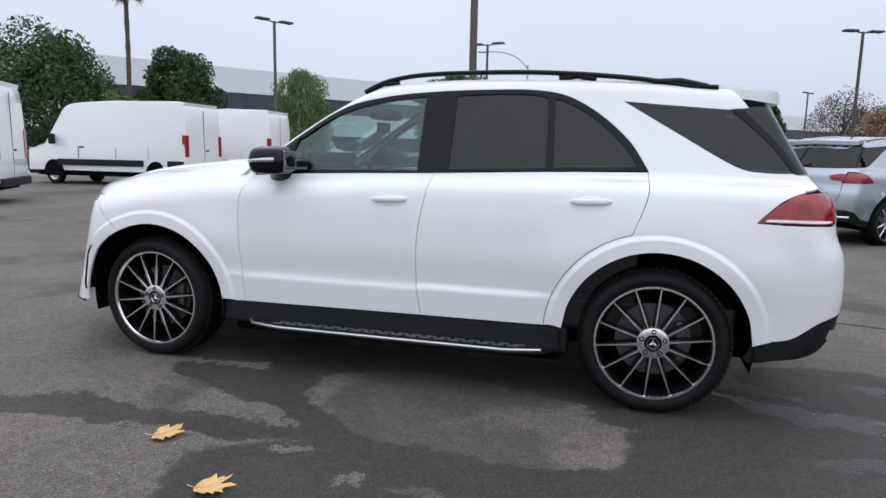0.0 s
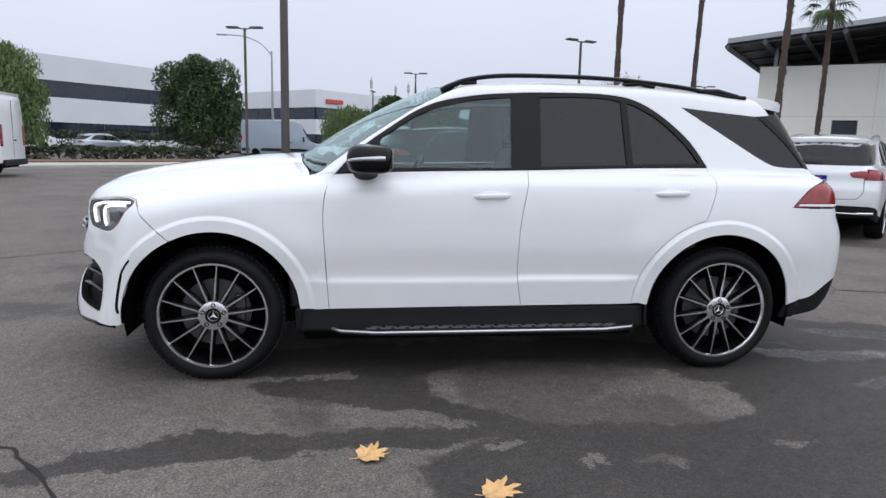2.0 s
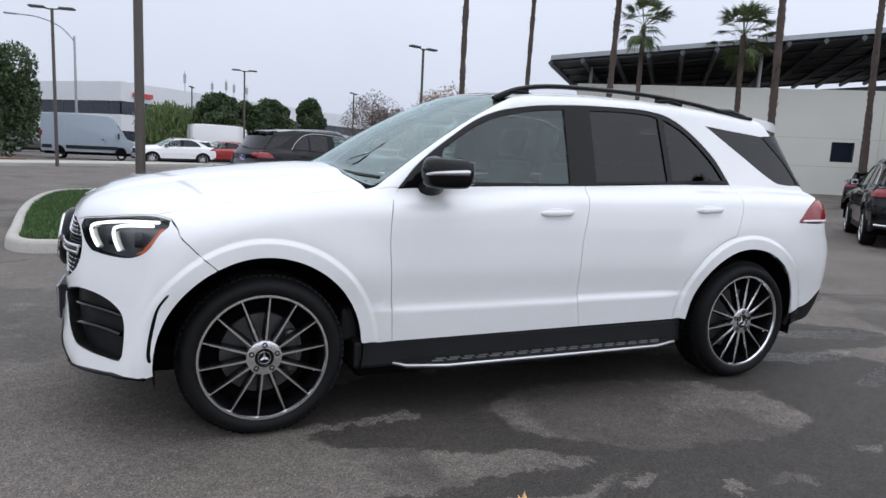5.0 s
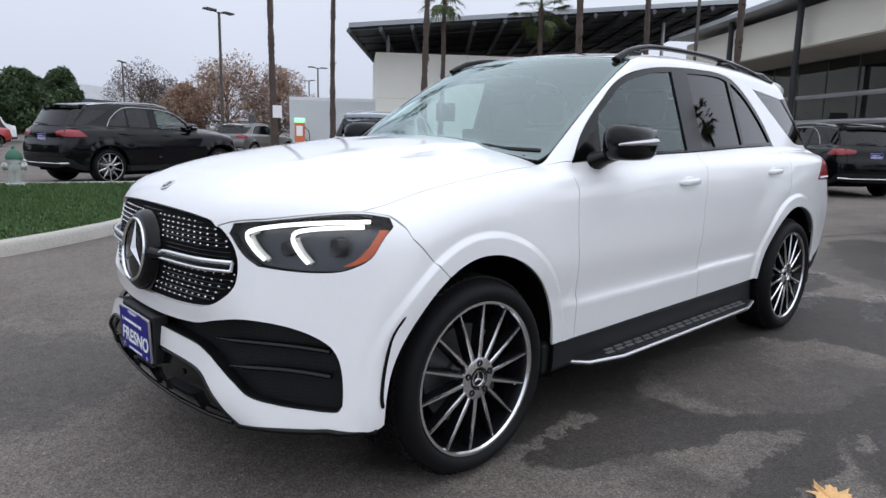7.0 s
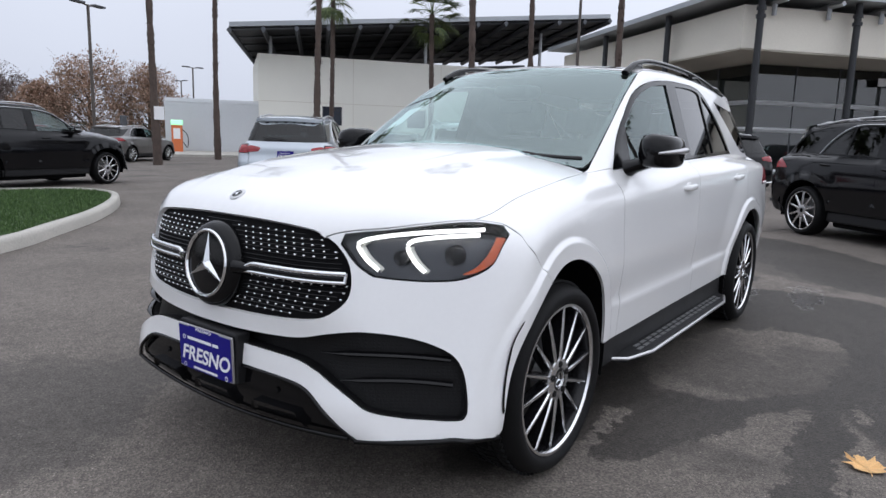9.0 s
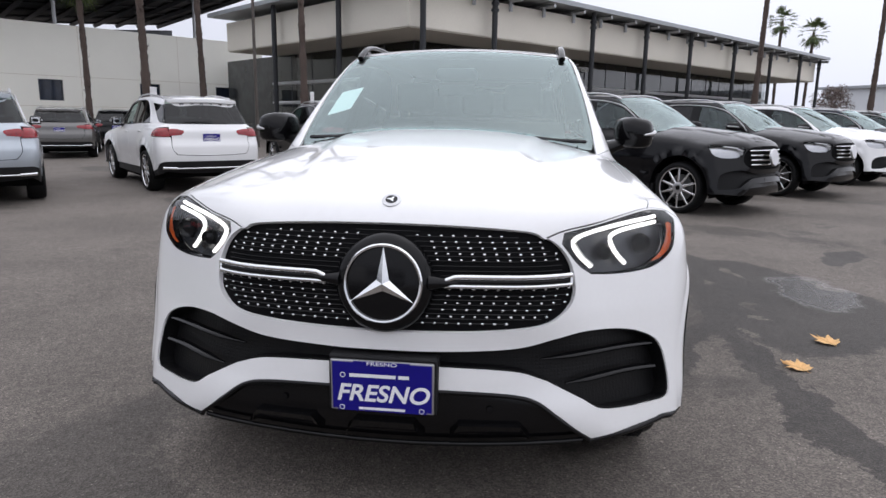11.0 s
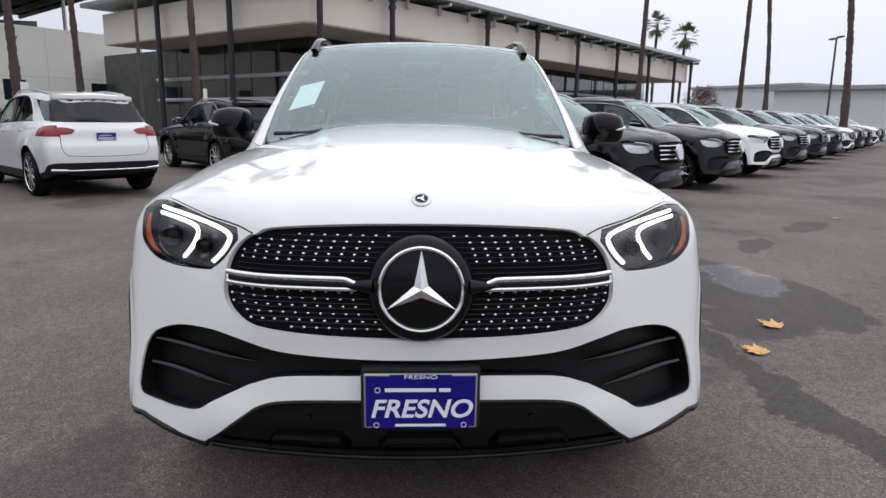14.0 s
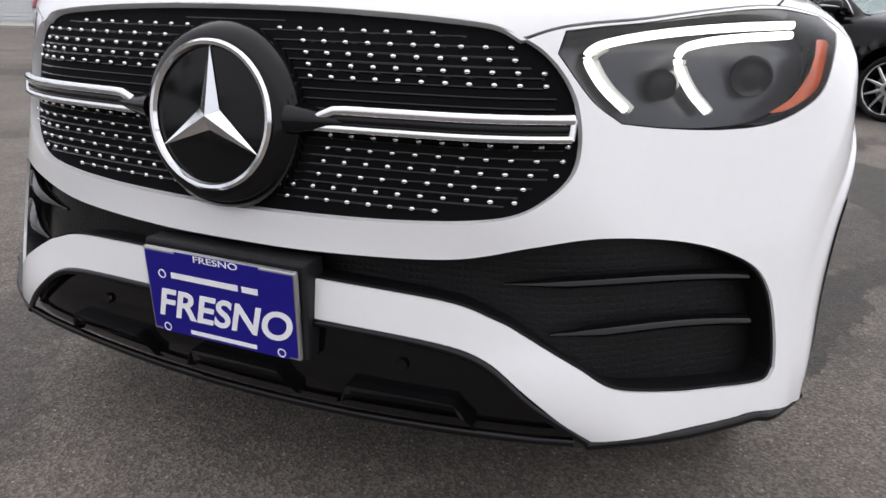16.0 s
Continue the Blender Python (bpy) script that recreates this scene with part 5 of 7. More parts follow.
            pts = [Vector(p) + Vector((0.030, 0, 0)) for p in nose(*q)]
            part("blade", tube(pts, [0.004, 0.010] + [0.017] * 7, 10, flat=0.55), M["gloss_black"], intake, smooth=60)
        g = [(-1.898, -1.0, 0.70), (-1.942, -0.99, 0.635), (-1.972, -0.99, 0.54), (-1.984, -0.99, 0.45), (-1.979, -0.99, 0.405)]
        q = onto([flat(p, "front") for p in rounded(g, 5)], "front", 0.0)
        wd = [0.002] + [0.0075] * (len(q) - 2) + [0.004]
        nn = slope(q)
        vs = [(a + s_ * w_, (b - 0.0015) * f, c) for (a, b, c), w_ in zip(q, wd) for s_ in (-1, 1)]
        link_mesh("side_slot", vs, [(2 * i, 2 * i + 1, 2 * i + 3, 2 * i + 2) for i in range(len(q) - 1)], M["gloss_black"], intake, "thin black slot")
        # studs of the parking aid
        for py, pz in ((0.33, 0.43),):
            mm = on_nose(f * py, pz, -0.012 if py < 0.5 else 0.0)
            bm = lathe([(0.0, -0.001), (0.009, -0.001), (0.011, 0.003)], 20)
            bmesh.ops.transform(bm, matrix=mm, verts=bm.verts)
            part("sensor", bm, M["gloss_black"] if py < 0.5 else M["white_paint"], intake)
    # fins of the chin
    chin = [q for q in car.children_recursive if q.name.startswith("chin")][0]
    for cy in (-0.33, -0.07 + 0.07, 0.33):
        ys = (cy - 0.125, cy - 0.095, cy + 0.095, cy + 0.125)
        up_, dn = nose(*[(y, 0.378 if 0 < i < 3 else 0.332) for i, y in enumerate(ys)]), nose(*[(y, 0.343 if 0 < i < 3 else 0.318) for i, y in enumerate(ys)])
        vs = [Vector(p) + Vector((-0.004, 0, 0)) for p in up_] + [Vector(p) + Vector((0.03, 0, 0)) for p in up_] + [Vector(p) + Vector((0.012, 0, 0)) for p in dn]
        fs = [(i, i + 1, 4 + i + 1, 4 + i) for i in range(3)] + [(i, i + 1, 8 + i + 1, 8 + i) for i in range(3)]
        link_mesh("skid_fin", vs, fs, M["gloss_black"], chin, "gloss black skid fin")
    q = nose(*[(y, 0.296 + 0.03 * (y / 0.62) ** 2) for y in np.linspace(-0.62, 0.62, 21)])
    part("chin_edge", tube(q, 0.008, 8), M["gloss_black"], chin, smooth=60)
    # small roundel on the hood
    p = Vector(T(-2.258, 0))
    nrm = Vector(slope(np.array([p]))[0])
    mm = Matrix.Translation(p) @ nrm.to_track_quat("Z", "X").to_matrix().to_4x4()
    bm = lathe([(0.030, -0.002), (0.030, 0.002), (0.026, 0.0035), (0.0, 0.0035)], 32, "z")
    bmesh.ops.transform(bm, matrix=mm, verts=bm.verts)
    bdg = part("hood_badge", bm, M["satin_silver"], car, "small round silver hood badge", smooth=40)
    bm = lathe([(0.019, 0.0035), (0.019, 0.0045), (0.0, 0.0045)], 32, "z")
    bmesh.ops.transform(bm, matrix=mm, verts=bm.verts)
    part("badge_disc", bm, M["dark_metal"], bdg, smooth=40)
    bm = three_ray(0.017, 0.004, -0.001, 0.0)
    bmesh.ops.transform(bm, matrix=mm @ Matrix.Translation((0, 0, 0.0056)) @ Matrix.Rotation(radians(-90), 4, "X"), verts=bm.verts)
    part("badge_emblem", bm, M["chrome"], bdg)
    # wipers
    for y0, y1 in ((-0.42, 0.18), (0.05, 0.62)):
        pts = [Vector(T(-1.096 + 0.235 * (y / 0.75) ** 2, y)) + Vector((0, 0, -0.004)) for y in np.linspace(y0, y1, 8)]
        part("wiper", tube(pts, 0.0045, 6), M["black_plastic"], car)
    pts = [Vector(T(-1.09 + 0.215 * (y / 0.72) ** 2, y)) + Vector((0, 0, -0.012)) for y in np.linspace(-0.70, 0.70, 25)]
    part("cowl", tube(pts, 0.02, 8, flat=0.5), M["black_plastic"], car)
    # sheet behind the screen
    q = [Vector(T(x, y)) + Vector((0.012, 0, -0.016)) for x, y in ((-0.74, 0.665), (-0.76, 0.53), (-0.57, 0.50), (-0.55, 0.63))]
    link_mesh("paper_sheet", q, [(0, 1, 2, 3)], M["paper"], car, "pale paper sheet behind the windscreen")
    # number plate holder with a dealer plate
    hold = part("plate_bracket", box(-2.398, -0.170, 0.414, -2.34, 0.170, 0.594, 0.006), M["black_plastic"], car)
    card = dealer_plate(hold)
    card.matrix_local = pose(-2.406, 0, 0.501, 0, -2, 0) @ pose(0, 0, 0, 90, 0, -90) @ Matrix.Scale(1.03, 4)


def dealer_plate(parent):
    """A blue dealer plate in a silver frame; its face is local xy, 0.305 wide."""
    W, H = 0.3125, 0.162
    fr = part("plate_frame", box(-W / 2, -H / 2, -0.006, W / 2, H / 2, 0.004, 0.004), M["satin_silver"], parent, "silver plate frame")
    part("plate", box(-W / 2 + 0.006, -0.0745, 0.0042, W / 2 - 0.006, 0.0745, 0.0056), M["plate_blue"], fr, "blue dealer plate with white lettering")
    part("plate_band", box(-0.085, 0.0655, 0.0042, 0.085, 0.079, 0.0062), M["plate_blue"], fr)
    part("plate_band", box(-W / 2 + 0.022, -0.0795, 0.0042, W / 2 - 0.022, -0.061, 0.0062), M["plate_blue"], fr)
    words("FRESNO", 0.0165, Matrix.Translation((0, 0.0722, 0.0064)), M["lettering"], fr, stretch=1.55)
    words("FRESNO", 0.074, Matrix.Translation((0.0, -0.024, 0.0058)), M["lettering"], fr, lean=0.24, stretch=1.04, heavy=0.0016)
    for x0, x1, y0, y1 in ((-0.098, 0.042, 0.029, 0.0395), (0.050, 0.082, 0.029, 0.0395), (-0.070, 0.070, -0.0745, -0.0665)):
        part("bar", box(x0, y0, 0.0057, x1, y1, 0.0068), M["lettering"], fr)
    for x, y in ((-0.118, 0.034), (-0.122, -0.070), (0.120, -0.070)):
        bm = lathe([(0.0062, 0.0057), (0.0062, 0.0067), (0.0082, 0.0067), (0.0082, 0.0057)], 20, "z")
        bmesh.ops.translate(bm, verts=bm.verts, vec=(x, y, 0))
        part("ring_mark", bm, M["lettering"], fr)
    return fr


front_details(hero)

# ---------------------------------------------------------------- parked cars
def low_suv(name, label, paint, rear_plate=True, trim="gloss_black", rails="gloss_black"):
    car = suv(name, label, paint, 0.075, False, "parked cars", trim, rails)
    intake = [q for q in car.children_recursive if q.name.startswith("grille")][0]
    for k in range(4):
        pts = [on_nose(y, 0.74 + 0.065 * k, 0.0).translation for y in np.linspace(-0.48, 0.48, 9)]
        part("grille_bar", tube(pts, 0.012, 6), M["chrome"], intake)
    bm = lathe([(0.0, 0.0), (0.115, 0.0), (0.125, 0.01), (0.125, 0.03)], 32)
    bmesh.ops.transform(bm, matrix=Matrix.Translation((-2.445, 0, 0.84)) @ on_nose(0, 0.84, 0).to_3x3().to_4x4(), verts=bm.verts)
    part("roundel", bm, M["satin_silver"], intake)
    for f in (1, -1):
        lamp = [q for q in car.children if q.name.startswith("headlight")][0]
        q = onto([flat(p, "front") for p in ((-2.10, -0.82, 0.985), (-2.25, -0.68, 0.965), (-2.30, -0.61, 0.92), (-2.31, -0.62, 0.88))], "front", -0.015)
        part("light_guide", tube([(a, b * f, c) for a, b, c in q], 0.014, 6), M["satin_silver"], lamp)
    for flip in (False, True):
        f = -1 if flip else 1
        q = onto([flat(p, "side") for p in rounded(DAYLIGHT, 4)], "side", 0.003)
        part("window_trim", tube([(a, b * f, c) for a, b, c in q], 0.009, 6), M["satin_silver"], car, "bright window trim", smooth=60)
        panel("tail_light_inner", [[(2.30, -0.68, 1.025), (2.30, -0.69, 1.145), (2.34, -0.47, 1.115), (2.34, -0.50, 1.04)]], "rear", M["tail_red"], car, h=0.05, off=0.004, gap=0, rim=0.008, flip=flip, label="red tail light segment")
    if rear_plate:
        pl = dealer_plate(car)
        pl.matrix_local = pose(2.392, 0, 0.985, 0, 0, 0) @ pose(0, 0, 0, 90, 0, 90)
    return car


def repaint(car, old, paint):
    for o in (car, *car.children_recursive):
        if o.type == "MESH" and o.material_slots and o.material_slots[0].material == old:
            o.material_slots[0].link = "OBJECT"
            o.material_slots[0].material = M[paint]
    return car


def park(car, x, y, az, s=1.0, axle=None):
    """The pose of a car whose nose points at the compass angle az; x, y: its middle, or its rear axle."""
    if axle == "rear":
        x, y = x + math.cos(radians(az)) * AXLE * s, y + math.sin(radians(az)) * AXLE * s
    if axle == "nose":
        x, y = x - math.cos(radians(az)) * 2.44 * s, y - math.sin(radians(az)) * 2.44 * s
    return pose(x, y, 0, 0, 0, az - 180) @ Matrix.Scale(s, 4)


def copy_car(src, m, old, paint, label):
    c = copy_thing(src, Matrix.Identity(4))
    c.matrix_basis = m
    tagged(c, label)
    return repaint(c, old, paint)


pattern = low_suv("suv", "silver compact suv with a blue dealer plate, parked on the lot", "silver_paint", rails="satin_silver")
pattern.matrix_basis = park(pattern, 4.62, 7.75, 40, 0.95, "rear")
SP = M["silver_paint"]
copy_car(pattern, park(None, 7.15, 5.5, 44, 0.95, "rear"), SP, "white_paint", "white compact suv with dark windows and a blue dealer plate")
copy_car(pattern, park(None, 2.45, 14.45, 17, 1.02), SP, "black_paint", "black compact suv parked beyond the grass island")
copy_car(pattern, park(None, 11.3, 3.8, 40, 0.95, "rear"), SP, "black_paint", "black compact suv seen from behind, parked in front of the showroom")
copy_car(pattern, park(None, 14.8, 2.5, 50, 0.97, "rear"), SP, "black_paint", "black suv with a silver roof rail and a blue dealer plate")
ROW = ["black_paint", "black_paint", "white_paint", "blue_black_paint", "black_paint", "blue_black_paint", "white_paint", "black_paint", "black_paint", "white_paint", "blue_black_paint"]
for i, paint in enumerate(ROW):
    k = i - 1
    copy_car(pattern, park(None, 8.56 + 2.82 * k, -6.34 - 2.36 * k, -132, 1.0, "nose"), SP, paint, paint.split("_paint")[0].replace("blue_black", "dark blue") + " suv in the slanted row before the showroom")
for x, y, az, paint, sz, lab in ((15.6, 14.3, 32, "grey_paint", (0.95, 0.95, 0.86), "grey saloon car parked by the cream wall"), (20.5, 15.6, 30, "black_paint", (0.95, 0.95, 0.86), "black car parked by the cream wall"),
                                 (15.2, 20.3, 215, "white_paint", (1, 1, 1), "white suv parked by the cream wall"), (24.2, 13.2, 32, "black_paint", (0.95, 0.95, 0.86), "black car parked by the cream wall"),
                                 (11.5, 26.5, 30, "grey_paint", (0.95, 0.95, 0.86), "grey saloon car parked by the cream wall"),
                                 (-0.9, 38.2, -165, "white_paint", (0.95, 0.95, 0.86), "white saloon car parked across the lane"), (1.9, 41.5, 195, "red_paint", (0.95, 0.95, 0.84), "red car parked across the lane"),
                                 (17.6, 40.0, 60, "grey_paint", (0.95, 0.95, 0.9), "grey car parked near the charging posts"), (20.5, 43.0, 60, "black_paint", (0.95, 0.95, 0.9), "dark car parked near the charging posts"),
                                 (13.6, 41.0, 60, "red_paint", (0.95, 0.95, 0.88), "dark red car parked near the charging posts"),
                                 (-19.0, 48.5, 35, "silver_paint", (0.9, 0.92, 0.86), "silver car passing on the street behind the hedge"), (-10.5, 55.0, 35, "grey_paint", (0.9, 0.92, 0.86), "grey car on the street behind the hedge")):
    c = copy_car(pattern, pose(x, y, 0, 0, 0, az - 180) @ Matrix.Diagonal((*sz, 1)), SP, paint, lab)


def van(label, paint, m):
    """A high-roofed panel van, nose towards -x."""
    v = thing("van", label, "van", "parked vans")
    out = [(-3.45, 0.45), (-3.45, 0.95), (-3.30, 1.12), (-2.60, 1.30), (-1.95, 2.15), (-1.70, 2.45), (-1.2, 2.60), (0.5, 2.66), (3.2, 2.64), (3.42, 2.52), (3.50, 2.2), (3.52, 1.2), (3.52, 0.45)]
    prof = rounded([np.array(p) for p in out[:4]], 3)[:-1] + rounded([np.array(p) for p in out[3:8]], 3)[:-1] + rounded([np.array(p) for p in out[7:]], 3)
    bm = bmesh.new()
    rings = []
    for yk, grow in ((-1.0, 0.90), (-0.985, 0.97), (-0.93, 1.0), (0.93, 1.0), (0.985, 0.97), (1.0, 0.90)):
        ring = []
        for x, z in prof:
            tum = 1.0 - 0.10 * max(0, (z - 1.2) / 1.4) - (0.06 if x < -2.9 else 0)
            cx, cz = 0.1, 1.5
            ring.append(bm.verts.new((cx + (x - cx) * (1 - (1 - grow) * 0.16), yk * tum, cz + (z - cz) * (1 - (1 - grow) * 0.5) if z > 1.3 else z)))
        rings.append(ring)
    k = len(prof)
    for a, b in zip(rings, rings[1:]):
        for i in range(k):
            bm.faces.new((a[i], a[(i + 1) % k], b[(i + 1) % k], b[i]))
    bm.faces.new(rings[0])
    bm.faces.new(rings[-1])
    bmesh.ops.recalc_face_normals(bm, faces=bm.faces)
    body_ = part("body", bm, M[paint], v, smooth=35)
    for f in (1, -1):
        y = f * 1.0
        bm = prism([(-2.45, 1.33), (-2.02, 1.98), (-1.85, 2.02), (-1.30, 2.02), (-1.25, 1.30)], -0.006, 0.006)
        bmesh.ops.transform(bm, matrix=Matrix.Translation((0, f * 0.957, 0)) @ Matrix.Rotation(radians(90 + f * 4.0), 4, "X"), verts=bm.verts)
        part("side_window", bm, M["band_glass"], v)
        part("side_cladding", box(-2.05, min(y, y + f * 0.012), 0.62, 1.75, max(y, y + f * 0.012), 0.82, 0.004), M["black_plastic"], v)
        part("side_cladding", box(2.75, min(y, y + f * 0.012), 0.62, 3.45, max(y, y + f * 0.012), 0.82, 0.004), M["black_plastic"], v)
        part("tail_light", box(3.38, min(f * 0.80, f * 0.99), 0.95, 3.53, max(f * 0.80, f * 0.99), 1.62, 0.02), M["tail_red"], v)
        for x0, x1, z in ((-1.10, -1.095, 1.5), (0.55, 0.555, 1.6), (1.95, 1.955, 1.6)):
            part("seam", box(x0, min(f * 0.93, f * 1.001), 0.85, x1, max(f * 0.93, f * 1.001), 1.25), M["galvanised"], v)
        part("handle", box(-1.02, min(y, y + f * 0.02), 1.18, -0.82, max(y, y + f * 0.02), 1.23, 0.01), M["black_plastic"], v)
        part("headlight", box(-3.42, min(f * 0.62, f * 0.93), 0.95, -3.15, max(f * 0.62, f * 0.93), 1.16, 0.03), M["satin_silver"], v)
        part("mirror", box(-2.18, min(f * 1.0, f * 1.22), 1.28, -2.06, max(f * 1.0, f * 1.22), 1.62, 0.04), M["black_plastic"], v)
        for ax in (-2.25, 2.25):
            w = part("wheel", lathe([(0.20, 0.02), (0.225, 0.0), (0.32, 0.0), (0.352, 0.03), (0.352, 0.20), (0.2, 0.22)], 32), M["rubber"], v, smooth=40)
            w.location, w.scale = (ax, f * -0.99, 0.352), (1, f, 1)
            part("hubcap", lathe([(0.0, 0.0), (0.07, 0.0), (0.08, 0.03), (0.17, 0.035), (0.20, 0.01), (0.222, 0.008)], 28), M["satin_silver"], w, smooth=40)
            bm = bmesh.new()
            half = [(0.44 * math.cos(a), 0.44 * math.sin(a)) for a in np.linspace(-0.2, math.pi + 0.2, 16)]
            rr = [[bm.verts.new((ax + p[0], f * -yy, 0.36 + p[1])) for p in half] for yy in (0.992, 0.6)]
            bm.faces.new(rr[0])
            for i in range(15):
                bm.faces.new((rr[0][i], rr[0][i + 1], rr[1][i + 1], rr[1][i]))
            part("wheel_arch", bm, M["void_black"], v)
    for i in range(5):
        part("grille_bar", box(-3.47, -0.55, 0.70 + 0.09 * i, -3.44, 0.55, 0.745 + 0.09 * i, 0.008), M["gloss_black"], v)
    part("front_bumper", box(-3.52, -0.92, 0.32, -3.05, 0.92, 0.62, 0.06), M["black_plastic"], v)
    part("rear_bumper", box(3.40, -0.93, 0.36, 3.62, 0.93, 0.55, 0.03), M["black_plastic"], v)
    part("door_seam", box(3.515, -0.006, 0.6, 3.528, 0.006, 2.4), M["void_black"], v)
    part("door_handle", box(3.52, 0.06, 1.12, 3.55, 0.22, 1.17, 0.01), M["black_plastic"], v)
    part("chassis", box(-3.2, -0.8, 0.28, 3.3, 0.8, 0.5), M["void_black"], v)
    q = prism([(-0.80, 0.0), (0.80, 0.0), (0.68, 0.98), (-0.68, 0.98)], -0.004, 0.004)
    bmesh.ops.transform(q, matrix=Matrix.Translation((-2.615, 0, 1.345)) @ Matrix.Rotation(radians(-90), 4, "Z") @ Matrix.Rotation(radians(51), 4, "X"), verts=q.verts)
    part("windscreen", q, M["band_glass"], v)
    v.matrix_basis = m
    return v


first_van = van("white high-roofed panel van with black side cladding", "white_paint", park(None, -14.8, 14.0, 182) @ Matrix.Diagonal((0.85, 1, 1, 1)))
for x, y, az, paint, lab in ((-13.9, 17.9, 186, "white_paint", "white high-roofed panel van with black side cladding"), (-14.0, 5.9, 212, "white_paint", "white high-roofed panel van with black side cladding"),
                             (-5.4, 41.5, 0, "bluegrey_paint", "blue-grey panel van parked across the lane"), (2.9, 47.5, 10, "white_paint", "white panel van parked across the lane"),
                             (-26.0, 50.0, 35, "white_paint", "white van on the street behind the hedge")):
    c = copy_thing(first_van, park(None, x, y, az) @ Matrix.Diagonal((0.85, 1, 1, 1)))
    tagged(c, lab)
    if paint != "white_paint":
        repaint(c, M["white_paint"], paint)


# ---------------------------------------------------------------- lamps and poles
def lot_lamp(label, height=7.0, r=0.065, arms=2, base_=False, mat="pole_bronze"):
    p = thing("lamp_post", label, "lamp post", "lot lamps")
    part("shaft", tube([(0, 0, 0), (0, 0, height)], [r, r * 0.8], 12), M[mat], p, smooth=40)
    for i in range(arms):
        a = math.pi * i + 0.4
        d = Vector((math.cos(a), math.sin(a), 0))
        part("arm", tube([Vector((0, 0, height - 0.05)), d * 0.35 + Vector((0, 0, height))], 0.03, 8), M[mat], p)
        bm = box(0.28, -0.16, height - 0.02, 0.88, 0.16, height + 0.07, 0.03)
        bmesh.ops.rotate(bm, verts=bm.verts, cent=(0, 0, 0), matrix=Matrix.Rotation(a, 3, "Z"))
        part("head", bm, M["dark_steel"], p)
    if base_:
        part("footing", lathe([(0.0, 0.0), (0.385, 0.0), (0.385, 0.40), (0.36, 0.44), (0.20, 0.44), (0.18, 0.56), (0.0, 0.56)], 28, "z"), M["concrete"], p, "round concrete footing", smooth=40)
    return p


near = lot_lamp("tall square-shouldered lamp post on a round concrete footing in the grass", 9.5, 0.095, 2, True)
near.location = (-2.2, 10.6, 0.10)
far_lamp = lot_lamp("slim dark twin-headed lamp post on the lot", 6.6, 0.075)
far_lamp.location = (10.4, 27.5, -0.1)
for x, y, h_ in ((-5.8, 29.0, 7.2), (-13.5, 21.6, 7.0), (4.1, 46.5, 7), (15.5, 58, 7), (28.4, 48, 7), (38.0, -26.4, 7), (45.0, -38.0, 7), (1.5, 66, 7), (36, 62, 7)):
    c = copy_thing(far_lamp, pose(x, y, 0, 0, 0, 37 * x))
for x, y, r_ in ((23.4, 11.1, 0.075),):
    pl = thing("flag_pole", "plain slim grey pole by the cream wall", "pole")
    part("shaft", tube([(0, 0, 0), (0, 0, 10.5)], [r_, r_ * 0.7], 12), M["pole_bronze"], pl, smooth=40)
    pl.location = (x, y, 0)
st = thing("street_lamp", "galvanised street lamp with a long curved arm", "street lamp")
part("shaft", tube([(0, 0, 0), (0, 0, 8.3)], [0.11, 0.07], 12), M["galvanised"], st, smooth=40)
part("arm", tube(rounded([(0, 0, 8.0), (-0.9, 0.2, 8.9), (-2.2, 0.4, 9.4), (-3.6, 0.6, 9.5)], 5), 0.045, 8), M["galvanised"], st, smooth=60)
part("head", box(-4.3, 0.55, 9.44, -3.5, 0.8, 9.56, 0.04), M["galvanised"], st)
st.location = (-7.0, 50.5, 0)


